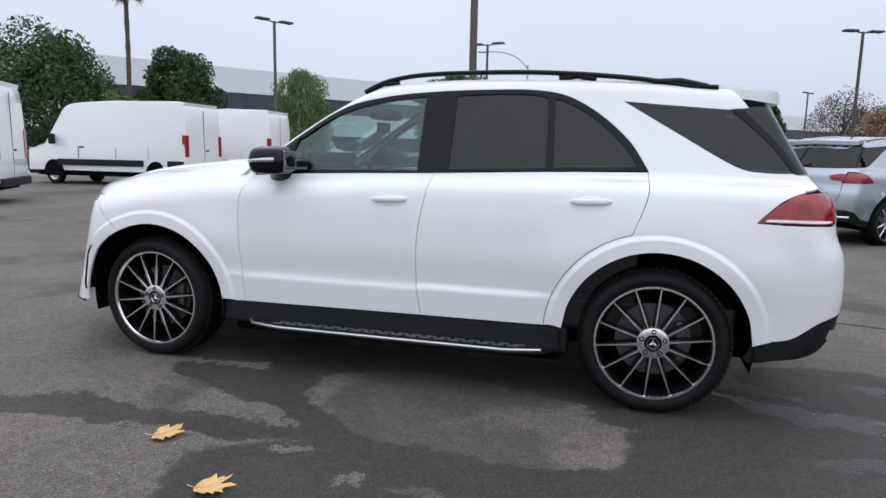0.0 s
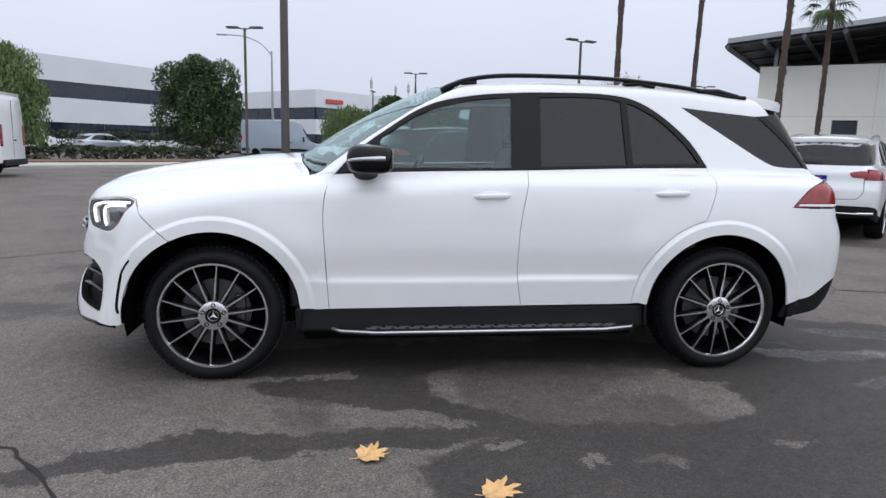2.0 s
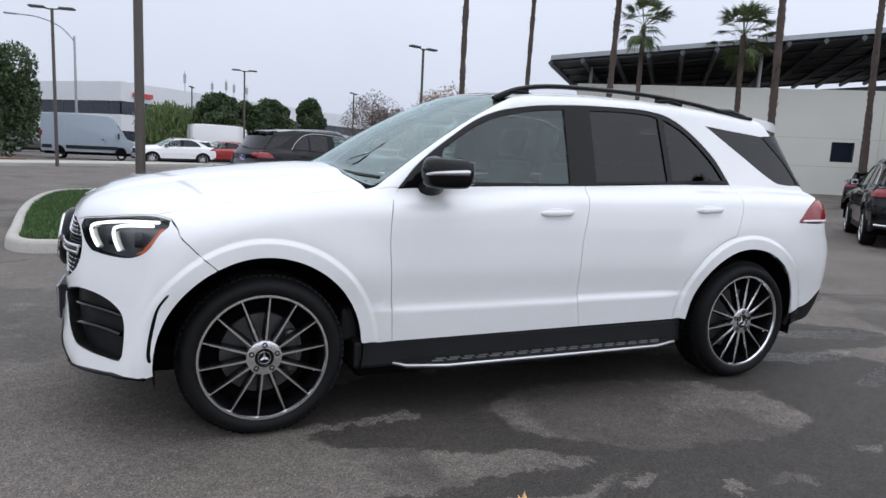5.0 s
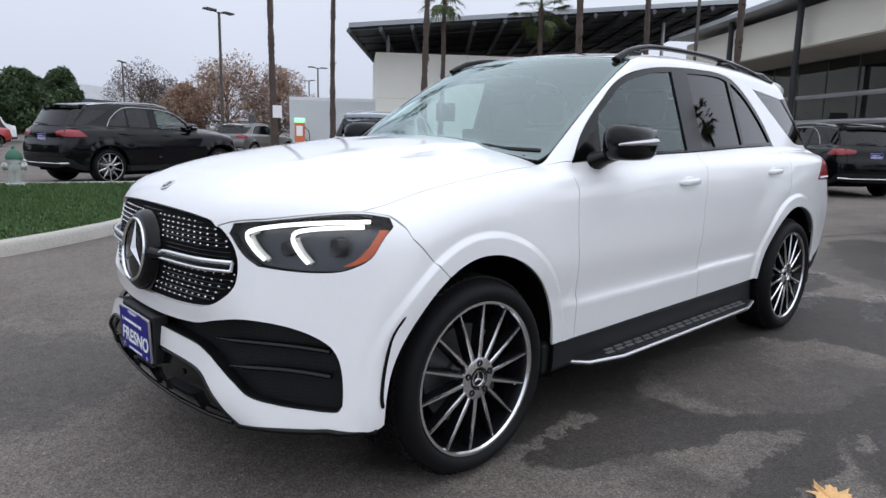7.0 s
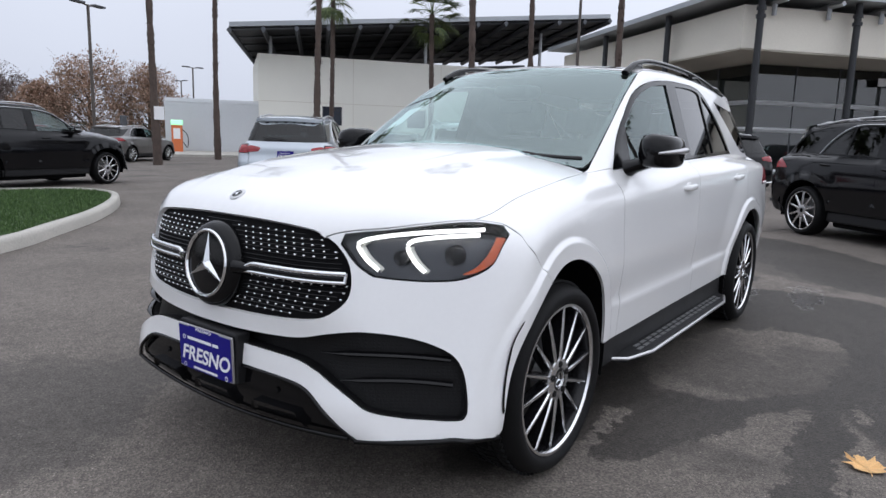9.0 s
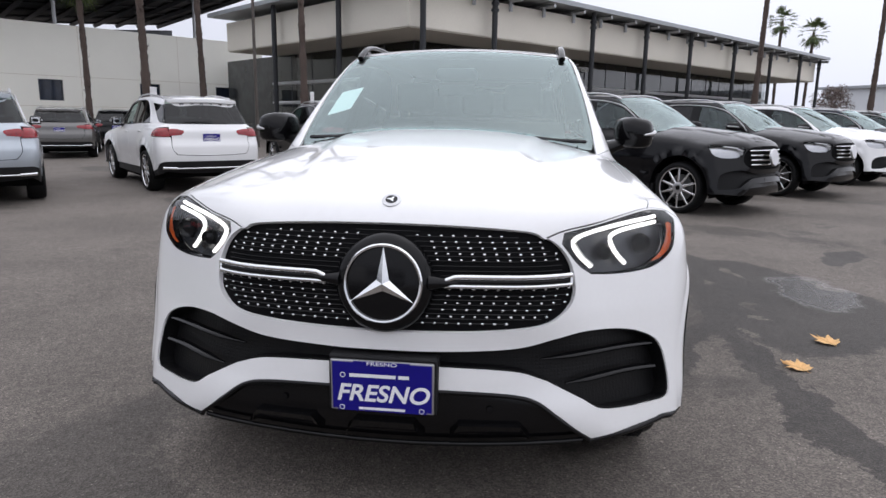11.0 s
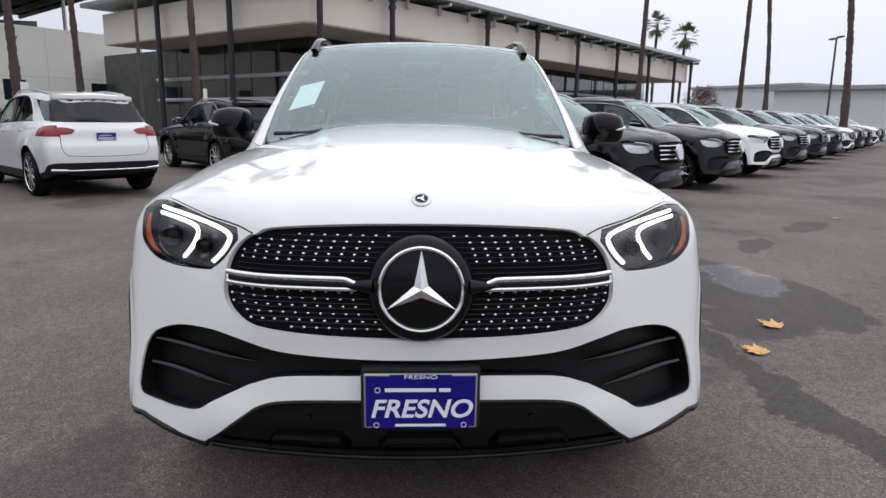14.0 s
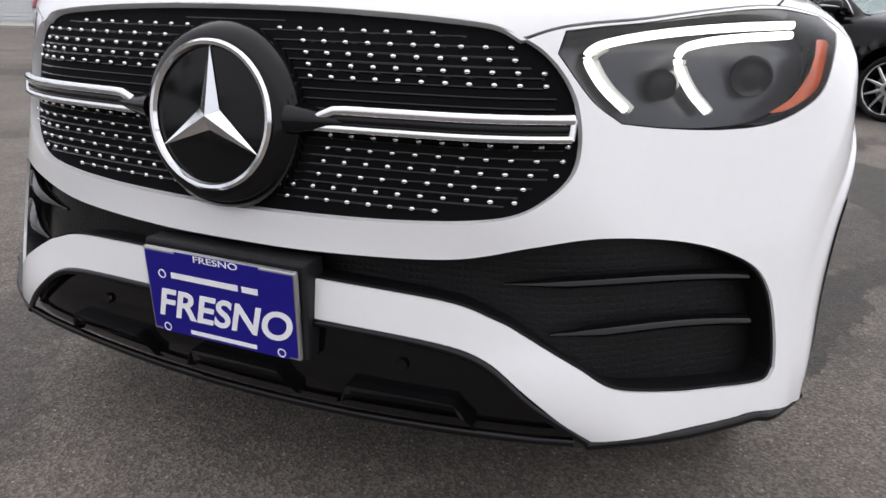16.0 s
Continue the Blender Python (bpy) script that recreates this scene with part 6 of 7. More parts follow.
# ---------------------------------------------------------------- palms and trees
def palm(label, height, crown=True, r=0.20, seed=1, lean=(0, 0), sign=False):
    rng = random.Random(seed)
    p = thing("palm_tree", label, "palm tree", "palms")
    pts, rad = [], []
    n_ = int(height / 0.14)
    for i in range(n_ + 1):
        s = i / n_
        pts.append((lean[0] * s * s + 0.05 * math.sin(5 * s + seed), lean[1] * s * s + 0.05 * math.cos(4 * s + seed), height * s))
        rad.append(0.78 * r * (1.12 - 0.42 * min(1, s * 3) + 0.10 * (i % 2) + 0.06 * math.sin(i * 0.7 + seed) + rng.uniform(-0.05, 0.07)))
    part("trunk", tube(pts, rad, 12), M["palm_bark"], p, smooth=30)
    bm = bmesh.new()
    for i in range(int(height * 9)):
        s = rng.uniform(0.30, 1)
        if rng.random() > 0.25 + 0.75 * (0.5 + 0.5 * math.sin(s * 17 + seed)):
            continue
        k = int(s * n_)
        a = rng.uniform(0, 6.28)
        d = Vector((math.cos(a), math.sin(a), 0))
        o = Vector(pts[k]) + d * rad[k] * 0.9
        t = Vector((-d.y, d.x, 0)) * 0.045
        e = o + d * rng.uniform(0.03, 0.12) + Vector((0, 0, rng.uniform(-0.10, 0.16)))
        bm.faces.new([bm.verts.new(o - t), bm.verts.new(o + t), bm.verts.new(e)])
        bm.faces.new([bm.verts.new(o - t + Vector((0, 0, 0.05))), bm.verts.new(o + t + Vector((0, 0, 0.05))), bm.verts.new(e)])
    tagged(part("boot_fringe", bm, M["palm_bark"], p), kind="stuff")
    if sign:
        part("notice", box(-0.21, -0.30, 1.75, 0.21, -0.285, 2.25, 0.004), M["lettering"], p, "small pale notice")
    top = Vector(pts[-1])
    bm = bmesh.new()
    for i in range(46 if crown else 0):
        a = rng.uniform(0, 6.28)
        el = radians(rng.choice((75, 55, 35, 20, 5, -15, -35, -55)) + rng.uniform(-10, 10))
        ln = rng.uniform(0.7, 1.1)
        d = Vector((math.cos(a) * math.cos(el), math.sin(a) * math.cos(el), math.sin(el)))
        hub_ = top + d * ln
        side_ = d.cross(Vector((0, 0, 1))).normalized()
        upv = side_.cross(d).normalized()
        bm.faces.new([bm.verts.new(top + side_ * 0.02), bm.verts.new(top - side_ * 0.02), bm.verts.new(hub_ - side_ * 0.012), bm.verts.new(hub_ + side_ * 0.012)])
        for k in range(13):
            w = radians(-78 + 13 * k)
            dd = (d * math.cos(w) + side_ * math.sin(w)).normalized()
            L = rng.uniform(0.55, 0.8) * (0.75 + 0.25 * math.cos(w))
            tip = hub_ + dd * L + Vector((0, 0, -0.35 * L * L)) + upv * rng.uniform(-0.06, 0.06)
            s_ = dd.cross(upv).normalized() * 0.035
            md = hub_ + dd * L * 0.5
            bm.faces.new([bm.verts.new(hub_), bm.verts.new(md + s_), bm.verts.new(tip), bm.verts.new(md - s_)])
    if crown:
        part("crown", bm, M["leaf_palm"], p)
    return p


PALMS = [(10.4, 22.6, 13, 0.20), (16.2, 27.0, 13, 0.20), (15.0, 18.4, 12.5, 0.20), (20.3, 23.2, 8.1, 0.19), (20.1, 16.6, 6.7, 0.18), (17.3, 12.5, 12, 0.20), (25.0, 14.3, 12, 0.21), (20.3, 7.9, 11, 0.20),
         (66.6, -25.0, 11.2, 0.24), (65.6, -27.5, 10.0, 0.24), (38.6, -14.2, 13, 0.26), (36.3, -19.7, 14, 0.22), (40.0, -23.3, 14, 0.22), (25.0, -19.0, 13, 0.22), (-27.5, 29.0, 10.8, 0.22)]
for i, (x, y, h_, r_) in enumerate(PALMS):
    q = palm("fan palm with a shaggy brown trunk and green crown", h_, True, r_, i + 3, (0.9, 0.5) if i in (12, 13) else (0.15 * math.sin(i), 0.12 * math.cos(i)), sign=i in (0, 7, 5))
    q.location = (x, y, 0)
# palms on the near side of the lot, seen mirrored in the car's panes
for i, (x, y, h_) in enumerate(((-3.0, -22.0, 11), (5.0, -27.0, 12), (-13.0, -20.0, 10), (13.0, -24.0, 11))):
    q = palm("fan palm with a shaggy brown trunk and green crown", h_, True, 0.2, i + 40)
    q.location = (x, y, 0)


def tree(name, label, height, width, leaf, n_leaf=6000, size=0.22, trunk=0.22, clear=0.22, seed=1, droop=0.0, bare=0.0):
    """A tapered trunk with limbs and a crown of many small leaves in uneven clumps."""
    rng = np.random.default_rng(seed)
    t = thing(name, label, "tree", "trees")
    bm = tube([(0, 0, 0), (0.05, 0.02, height * clear), (0.1, 0.0, height * 0.75)], [trunk, trunk * 0.8, trunk * 0.25], 10)
    centres = []
    for i in range(16):
        a = i * 2.4 + rng.uniform(-0.4, 0.4)
        zc = height * (clear + 0.12 + (0.86 - clear - 0.12) * (i / 15))
        rel = (zc / height - clear) / (1 - clear)
        rr = width * 0.5 * (math.sin(math.pi * min(1, 0.18 + rel * 0.80)) ** 0.7) * rng.uniform(0.45, 0.85)
        c = np.array([rr * math.cos(a), rr * math.sin(a), zc])
        centres.append((c, width * rng.uniform(0.15, 0.26)))
        z0 = max(height * clear * 0.9, zc - height * 0.22)
        tube([(0.05, 0, z0), tuple(c * (0.5, 0.5, 1) * 1.0 + (0, 0, -height * 0.05)), tuple(c)], [trunk * 0.35, trunk * 0.2, trunk * 0.06], 6, bm)
        if bare:
            for _ in range(10):
                e = c + rng.normal(0, width * 0.12, 3)
                tube([tuple(c * 0.9 + (0, 0, zc * 0.1)), tuple((c + e) / 2 + rng.normal(0, 0.1, 3)), tuple(e)], [trunk * 0.09, trunk * 0.05, trunk * 0.02], 4, bm)
    part("trunk", bm, M["bark"], t, smooth=40)
    centres.append((np.array([0, 0, height * 0.80]), width * 0.20))
    ids = rng.integers(0, len(centres), n_leaf)
    cs, rs = np.array([c for c, _ in centres])[ids], np.array([r for _, r in centres])[ids]
    d = rng.normal(0, 1, (n_leaf, 3))
    d /= np.linalg.norm(d, axis=1, keepdims=True)
    p = cs + d * (rs * rng.uniform(0.35, 1.08, n_leaf) ** 0.6)[:, None]
    p[:, 2] -= droop * rng.random(n_leaf) ** 2 * np.hypot(p[:, 0], p[:, 1])
    p[:, 2] = np.maximum(p[:, 2], height * clear * 0.7)
    u = rng.normal(0, 1, (n_leaf, 3))
    u /= np.linalg.norm(u, axis=1, keepdims=True)
    w = np.cross(u, rng.normal(0, 1, (n_leaf, 3)))
    w /= np.linalg.norm(w, axis=1, keepdims=True)
    s = (size * rng.uniform(0.5, 1.2, n_leaf))[:, None]
    if droop:
        u = u * 0.3 + (0, 0, -1)
    v = np.stack([p - u * s, p + w * s * 0.45, p + u * s, p - w * s * 0.45], 1).reshape(-1, 3)
    link_mesh("crown", v, np.arange(len(v)).reshape(-1, 4), M[leaf], t)
    return t


# x, y, height, width, leaf, seed, leaf size, droop
TREES = [("tree", "dense dark evergreen tree beyond the hedge", -11.2, 44.5, 7.0, 5.9, "leaf_dark", 30000, 0.14, 0.12, 3, 0, 0),
         ("tree", "dark green tree by the office block", -34.2, 30.2, 8.2, 7.6, "leaf_dark", 24000, 0.15, 0.10, 4, 0, 0), ("tree", "dark green tree by the office block", -26.8, 32.8, 7.6, 5.2, "leaf_dark", 20000, 0.15, 0.10, 5, 0, 0),
         ("tree", "small autumn-tinged tree between the dark ones", -28.6, 29.4, 4.6, 3.2, "leaf_willow", 7000, 0.13, 0.10, 25, 0, 0),
         ("tree", "pale green weeping tree beside the vans", -20.6, 37.6, 6.8, 4.6, "leaf_willow", 20000, 0.12, 0.12, 6, 0.5, 0), ("tree", "small pale green tree beside the vans", -24.5, 37.0, 3.6, 3.0, "leaf_willow", 7000, 0.12, 0.15, 7, 0.3, 0),
         ("tree", "pale green weeping tree across the street", -0.6, 54.0, 4.0, 5.6, "leaf_willow", 14000, 0.17, 0.10, 8, 0.45, 0),
         ("tree", "dark green tree across the street", 2.9, 52.5, 5.4, 3.8, "leaf_dark", 12000, 0.19, 0.12, 9, 0, 0), ("tree", "dark green tree across the street", 5.2, 55, 5.0, 3.4, "leaf_dark", 12000, 0.19, 0.12, 10, 0, 0), ("tree", "dark green tree across the street", 7.4, 54, 5.3, 4.0, "leaf_dark", 12000, 0.19, 0.12, 11, 0, 0),
         ("tree", "dark conifer-like tree in the distance", 18.2, 90, 8.6, 4.0, "leaf_dark", 9000, 0.22, 0.12, 12, 0, 0), ("tree", "bare brown tree in the distance", 25.6, 84.5, 9.0, 8.2, "leaf_bare", 7500, 0.13, 0.15, 13, 0, 1),
         ("tree", "bare brown tree in the distance", 29.0, 84.5, 7.6, 6.0, "leaf_bare", 5500, 0.13, 0.15, 14, 0, 1),
         ("tree", "half-bare autumn tree with reddish twigs", 26.0, 61, 8.0, 8.4, "leaf_autumn", 13000, 0.12, 0.12, 15, 0, 1), ("tree", "half-bare autumn tree with reddish twigs", 30.4, 58.6, 7.4, 7.4, "leaf_autumn", 13000, 0.12, 0.12, 16, 0, 1),
         ("tree", "yellow-green autumn tree behind the chargers", 23.2, 64, 5.6, 5.4, "leaf_autumn", 9000, 0.15, 0.10, 17, 0, 0),
         ("tree", "bare tree beyond the row of cars", 96.8, -43.3, 7.0, 5, "leaf_bare", 3500, 0.16, 0.12, 18, 0, 1), ("tree", "low bare tree beyond the row of cars", 104, -58, 4.6, 7, "leaf_bare", 3500, 0.18, 0.12, 19, 0, 1)]
for nm, lab, x, y, h_, w_, leaf, cnt, sz, clr, sd, dr, br in TREES:
    q = tree(nm, lab, h_, w_, leaf, cnt, sz, 0.03 * h_, clr, sd, dr, br)
    q.location = (x, y, 0)


# ---------------------------------------------------------------- edge of the lot: pavement, mulch, hedge
def strip(name, label, pts, wid, z0, z1, mat, cat, kind="structure", bevel=0.0):
    left, right = [], []
    for i, p in enumerate(pts):
        a, b = np.array(pts[max(0, i - 1)]), np.array(pts[min(len(pts) - 1, i + 1)])
        t = (b - a) / np.linalg.norm(b - a)
        s = np.array([-t[1], t[0]])
        left.append(tuple(np.array(p) + s * wid))
        right.append(tuple(p))
    return tagged(part(name, prism(right + left[::-1], z0, z1, bevel), M[mat]), label, cat, kind=kind)


strip("pavement", "pale concrete pavement along the lot", [(-46, -8), (-24, 13.5), (-11.8, 24.6), (-5.4, 30.0), (2.5, 37.0)], 3.2, 0.0, 0.13, "concrete", "pavement")
strip("mulch_bed", "red-brown mulch bed behind the pavement", [(-49, -5), (-27, 16.4), (-14.2, 27.4), (-7.6, 33.4)], 3.0, 0.0, 0.16, "mulch", "mulch bed")


def hedge(label, pts, wid, height, seed):
    rng = np.random.default_rng(seed)
    vs = []
    for a, b in zip(pts, pts[1:]):
        a, b = np.array(a), np.array(b)
        L = np.linalg.norm(b - a)
        n_ = int(L * 260)
        t = (b - a) / L
        s = np.array([-t[1], t[0]])
        q = a + t * rng.uniform(0, L, (n_, 1)) + s * rng.uniform(0, wid, (n_, 1))
        z = height * (1 - 0.9 * rng.random(n_) ** 2.2) + 0.05 * np.sin(q[:, 0] * 2)
        p = np.c_[q, z]
        u = rng.normal(0, 0.07, (n_, 3))
        w = rng.normal(0, 0.05, (n_, 3))
        vs.append(np.stack([p - u, p + w, p + u, p - w], 1).reshape(-1, 3))
    v = np.concatenate(vs)
    return tagged(link_mesh("hedge", v, np.arange(len(v)).reshape(-1, 4), M["hedge"]), label, "hedge", kind="stuff")


hedge("low clipped dark green hedge along the pavement", [(-30, 17.5), (-16.0, 30.0), (-8.6, 37.0)], 1.0, 0.75, 2)
hedge("taller dark green hedge in front of the office block", [(-46, 30), (-26.0, 52.0), (-14.0, 66.0), (-8, 72)], 1.6, 1.7, 3)
hedge("dark green planting across the street", [(-2, 70), (14, 78), (34, 84), (52, 70)], 3.0, 2.2, 5)


# ---------------------------------------------------------------- office blocks across the street
def office(label, corners, height, bands, z0=0.0):
    """A two-storey white block with ribbon windows; corners: its visible faces in plan, in order."""
    b = thing("office_block", label, "building", "office blocks")
    ins = np.mean([np.array(c) for c in corners], 0)
    for a, c in zip(corners, corners[1:]):
        a, c = np.array(a, float), np.array(c, float)
        L = np.linalg.norm(c - a)
        ang = math.atan2(*(c - a)[::-1])
        edges = [z0] + [z for q in bands for z in q] + [height]
        w = thing("facade", "", "")
        for key in ("label", "category"):
            if key in w:
                del w[key]
        w.parent = b
        w.matrix_local = pose(a[0], a[1], 0, 0, 0, math.degrees(ang))
        for lo_, hi_ in zip(edges[0::2], edges[1::2]):
            part("wall_band", box(0, 0, lo_, L, 0.6, hi_), M["white_wall"], w)
        for lo_, hi_ in bands:
            part("window_band", box(0, 0.14, lo_ - 0.01, L, 0.30, hi_ + 0.01), M["band_glass"], w)
            bm = bmesh.new()
            for i in range(int(L / 3.0)):
                box(3.0 * (i + 1) - 0.03, 0.10, lo_, 3.0 * (i + 1) + 0.03, 0.15, hi_, bm=bm)
            tagged(part("mullions", bm, M["dark_steel"], w), kind="stuff")
        part("panel_joint", box(0, -0.004, (edges[1] + edges[0]) / 2, L, 0.01, (edges[1] + edges[0]) / 2 + 0.03), M["concrete"], w)
    return b


office("white two-storey office block with dark ribbon windows", [(-72, 3), (-21.0, 78), (-38, 96)], 9.0, [(1.0, 2.6), (5.0, 6.6)])
office("white two-storey office block with dark ribbon windows and roof antennas", [(-20, 112), (-6.0, 97), (60, 168)], 9.0, [(0.8, 2.4), (4.6, 6.4)])
for i, (x, y, h_) in enumerate(((2.5, 106.5, 3.0), (6.8, 111, 2.2), (9.2, 113.6, 3.0), (10.6, 115, 2.6), (13.0, 117.5, 2.6))):
    an = thing("antenna", "slim antenna mast on the flat roof", "antenna", "antennas")
    part("mast", tube([(0, 0, 0), (0, 0, h_)], 0.06, 6), M["galvanised"], an)
    part("panel", box(-0.2, -0.2, h_ * 0.4, 0.2, 0.2, h_ * 0.85, 0.05), M["galvanised"], an)
    an.location = (x, y, 9.0)
sg = thing("facade_sign", "small red bar sign on the office block", "sign")
part("board", box(0, -0.25, 7.1, 3.6, -0.05, 7.7, 0.02), M["sign_red"], sg)
sg.matrix_basis = pose(-4.6, 98.4, 0, 0, 0, 47)


# ---------------------------------------------------------------- cream service building with the big canopy
def wall_run(name, label, a, c, z0, z1, thick, mat, openings=()):
    """An upright wall from a to c (its outer face on the right of the way), with openings through it: along, width, sill, head."""
    a, c = np.array(a, float), np.array(c, float)
    L = np.linalg.norm(c - a)
    ang = math.degrees(math.atan2(*(c - a)[::-1]))
    w = thing(name, label, "wall", kind="structure")
    w.matrix_basis = pose(a[0], a[1], 0, 0, 0, ang)
    cuts = sorted(openings)
    x = 0.0
    bm = bmesh.new()
    for o, ow, s, h_ in cuts:
        box(x, 0, z0, o, thick, z1, bm=bm)
        box(o, 0, z0, o + ow, thick, s, bm=bm)
        box(o, 0, h_, o + ow, thick, z1, bm=bm)
        x = o + ow
    box(x, 0, z0, L, thick, z1, bm=bm)
    bmesh.ops.remove_doubles(bm, verts=bm.verts, dist=0.0005)
    part("wall_face", bm, M[mat], w)
    return w, L


WA, WB = (24.6, 34.6), (45.2, 19.6)
win = [(4.2, 1.35, 2.1, 3.35), (10.2, 1.35, 2.1, 3.35), (16.2, 1.35, 2.1, 3.35), (21.6, 1.2, 2.1, 3.35)]
wall, L = wall_run("wall_service", "cream-painted concrete wall with small square windows", WA, WB, 0, 6.6, 0.4, "cream_wall", win)
for o, ow, s, h_ in win:
    part("window_pane", box(o - 0.01, 0.12, s - 0.01, o + ow + 0.01, 0.16, h_ + 0.01), M["band_glass"], wall)
    for e in (0.0, ow - 0.06):
        part("window_frame", box(o + e, 0.06, s, o + e + 0.06, 0.12, h_), M["dark_steel"], wall)
for z in (1.75, 3.55):
    part("joint", box(0, -0.006, z, L, 0.004, z + 0.03), M["soffit"], wall)
for x in (6.3, 12.6, 18.9):
    part("joint", box(x, -0.006, 0.0, x + 0.025, 0.004, 6.6), M["soffit"], wall)
end, _ = wall_run("wall_service_end", "cream-painted concrete end wall", (30.5, 42.9), WA, 0, 6.6, 0.4, "cream_wall")


def slab(corners, thick, mat, name, parent, label=""):
    top_ = [Vector(c) for c in corners]
    bm = bmesh.new()
    a = [bm.verts.new(c) for c in top_]
    b = [bm.verts.new(c - Vector((0, 0, thick))) for c in top_]
    k = len(a)
    bm.faces.new(a)
    bm.faces.new(b)
    for i in range(k):
        bm.faces.new((a[i], a[(i + 1) % k], b[(i + 1) % k], b[i]))
    bmesh.ops.recalc_face_normals(bm, faces=bm.faces)
    return part(name, bm, M[mat], parent, label)


M["near_black_steel"] = solid("near_black_steel", (0.030, 0.032, 0.036), 0.6, 0.2, vary=0.2, size=0.8)
can = thing("canopy", "large tilted steel canopy roof over the cream building", "canopy")
FL, FR, BR, BL = Vector((21.5, 33.3, 7.99)), Vector((42.6, 18.0, 10.56)), Vector((56.0, 34.0, 9.9)), Vector((34.0, 46.5, 7.4))
slab([FL, FR, BR, BL], 0.28, "roof_metal", "roof_sheet", can)
# near-black sheet added below the roof: the underside's shade put into colour
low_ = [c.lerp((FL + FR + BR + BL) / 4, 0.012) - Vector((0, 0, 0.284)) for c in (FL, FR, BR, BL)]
slab(low_, 0.03, "near_black_steel", "deck", can, "added near-black sheet that carries the underside's shade")
for i in range(14):
    s = i / 13
    a, b = FL.lerp(FR, s), BL.lerp(BR, s)
    d = Vector((0, 0, -0.28))
    part("rafter", tube([a + d + Vector((0, 0, -0.2)), b + d + Vector((0, 0, -0.2))], 0.16, 4, flat=1.4), M["dark_steel"], can)
for j in range(7):
    s = 0.02 + j / 6.3
    part("purlin", tube([FL.lerp(BL, s) + Vector((0, 0, -0.36)), FR.lerp(BR, s) + Vector((0, 0, -0.36))], 0.09, 4), M["dark_steel"], can)
for s in (0.03, 0.45, 0.80):
    q = Vector((*(np.array(WA) + (np.array(WB) - np.array(WA)) * s + (0.3, 0.3)), 0))
    part("post", tube([q + Vector((0, 0, 6.5)), q + Vector((0, 0, 9.4 if s > 0.4 else 7.9))], 0.12, 8), M["galvanised"], can)
# unbuilt space behind the canopy: an added dark slab gives its shade
back = thing("deck_back", "added dark slab in place of the shaded space behind the canopy", "wall", kind="structure")
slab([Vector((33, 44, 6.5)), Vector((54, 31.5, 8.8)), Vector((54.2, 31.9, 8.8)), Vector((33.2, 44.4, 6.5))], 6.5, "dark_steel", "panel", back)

# louvred white screen wall and chargers
scr, L = wall_run("wall_louvre", "white louvred metal screen wall", (20.0, 38.2), (24.9, 34.9), 0, 3.5, 0.12, "white_wall")
for i in range(16):
    part("slat", box(0, -0.06, 0.25 + 0.2 * i, L, 0.0, 0.36 + 0.2 * i), M["white_wall"], scr)
ch = thing("charging_post", "orange and white charging post with a lit green top", "charging post")
part("body", box(-0.32, -0.25, 0.0, 0.32, 0.25, 1.75, 0.05), M["orange"], ch)
part("top", box(-0.34, -0.27, 1.75, 0.34, 0.27, 2.05, 0.04), M["sign_green"], ch, "lit green top")
part("panel", box(-0.20, -0.262, 0.9, 0.20, -0.25, 1.55, 0.004), M["lettering"], ch)
part("cable", tube(rounded([(0.3, -0.1, 1.5), (0.62, -0.15, 1.1), (0.6, -0.2, 0.4), (0.34, -0.1, 0.7)], 5), 0.03, 6), M["black_plastic"], ch)
ch.matrix_basis = pose(19.6, 36.2, 0, 0, 0, -35)
cp = thing("charging_pedestal", "slim dark charging pedestal", "charging post")
part("body", box(-0.16, -0.12, 0.0, 0.16, 0.12, 1.35, 0.04), M["white_wall"], cp)
part("head", box(-0.16, -0.12, 1.35, 0.16, 0.12, 2.15, 0.05), M["dark_steel"], cp)
cp.location = (15.6, 35.0, 0)
strip("island_pavement", "pale concrete island at the charging posts", [(12.0, 33.6), (24.0, 26.8)], 9.0, 0.0, 0.12, "concrete", "pavement")

# hydrant
hy = thing("fire_hydrant", "silver fire hydrant with a green cap on the grass", "hydrant")
part("barrel", lathe([(0.0, 0.0), (0.17, 0.0), (0.17, 0.04), (0.115, 0.06), (0.11, 0.42), (0.13, 0.44), (0.13, 0.50), (0.0, 0.50)], 24, "z"), M["hydrant_grey"], hy, smooth=40)
part("cap", lathe([(0.145, 0.50), (0.145, 0.54), (0.12, 0.62), (0.06, 0.68), (0.03, 0.70), (0.03, 0.74), (0.0, 0.74)], 24, "z"), M["hydrant_green"], hy, "green domed cap", smooth=40)
for a in (0, 120, 240):
    bm = lathe([(0.065, 0.09), (0.065, 0.17), (0.08, 0.17), (0.08, 0.20), (0.03, 0.20), (0.03, 0.23), (0.0, 0.23)], 14, "x")
    bmesh.ops.transform(bm, matrix=pose(0, 0, 0.36, 0, 0, a + 20), verts=bm.verts)
    part("outlet", bm, M["hydrant_grey"], hy, smooth=40)
hy.location = (-0.68, 12.2, 0.11)

# ---------------------------------------------------------------- showroom
U, V = np.array([0.766, -0.643]), np.array([0.643, 0.766])
C0 = np.array([24.1, 4.6])


def at(u, v):
    return C0 + U * u + V * v


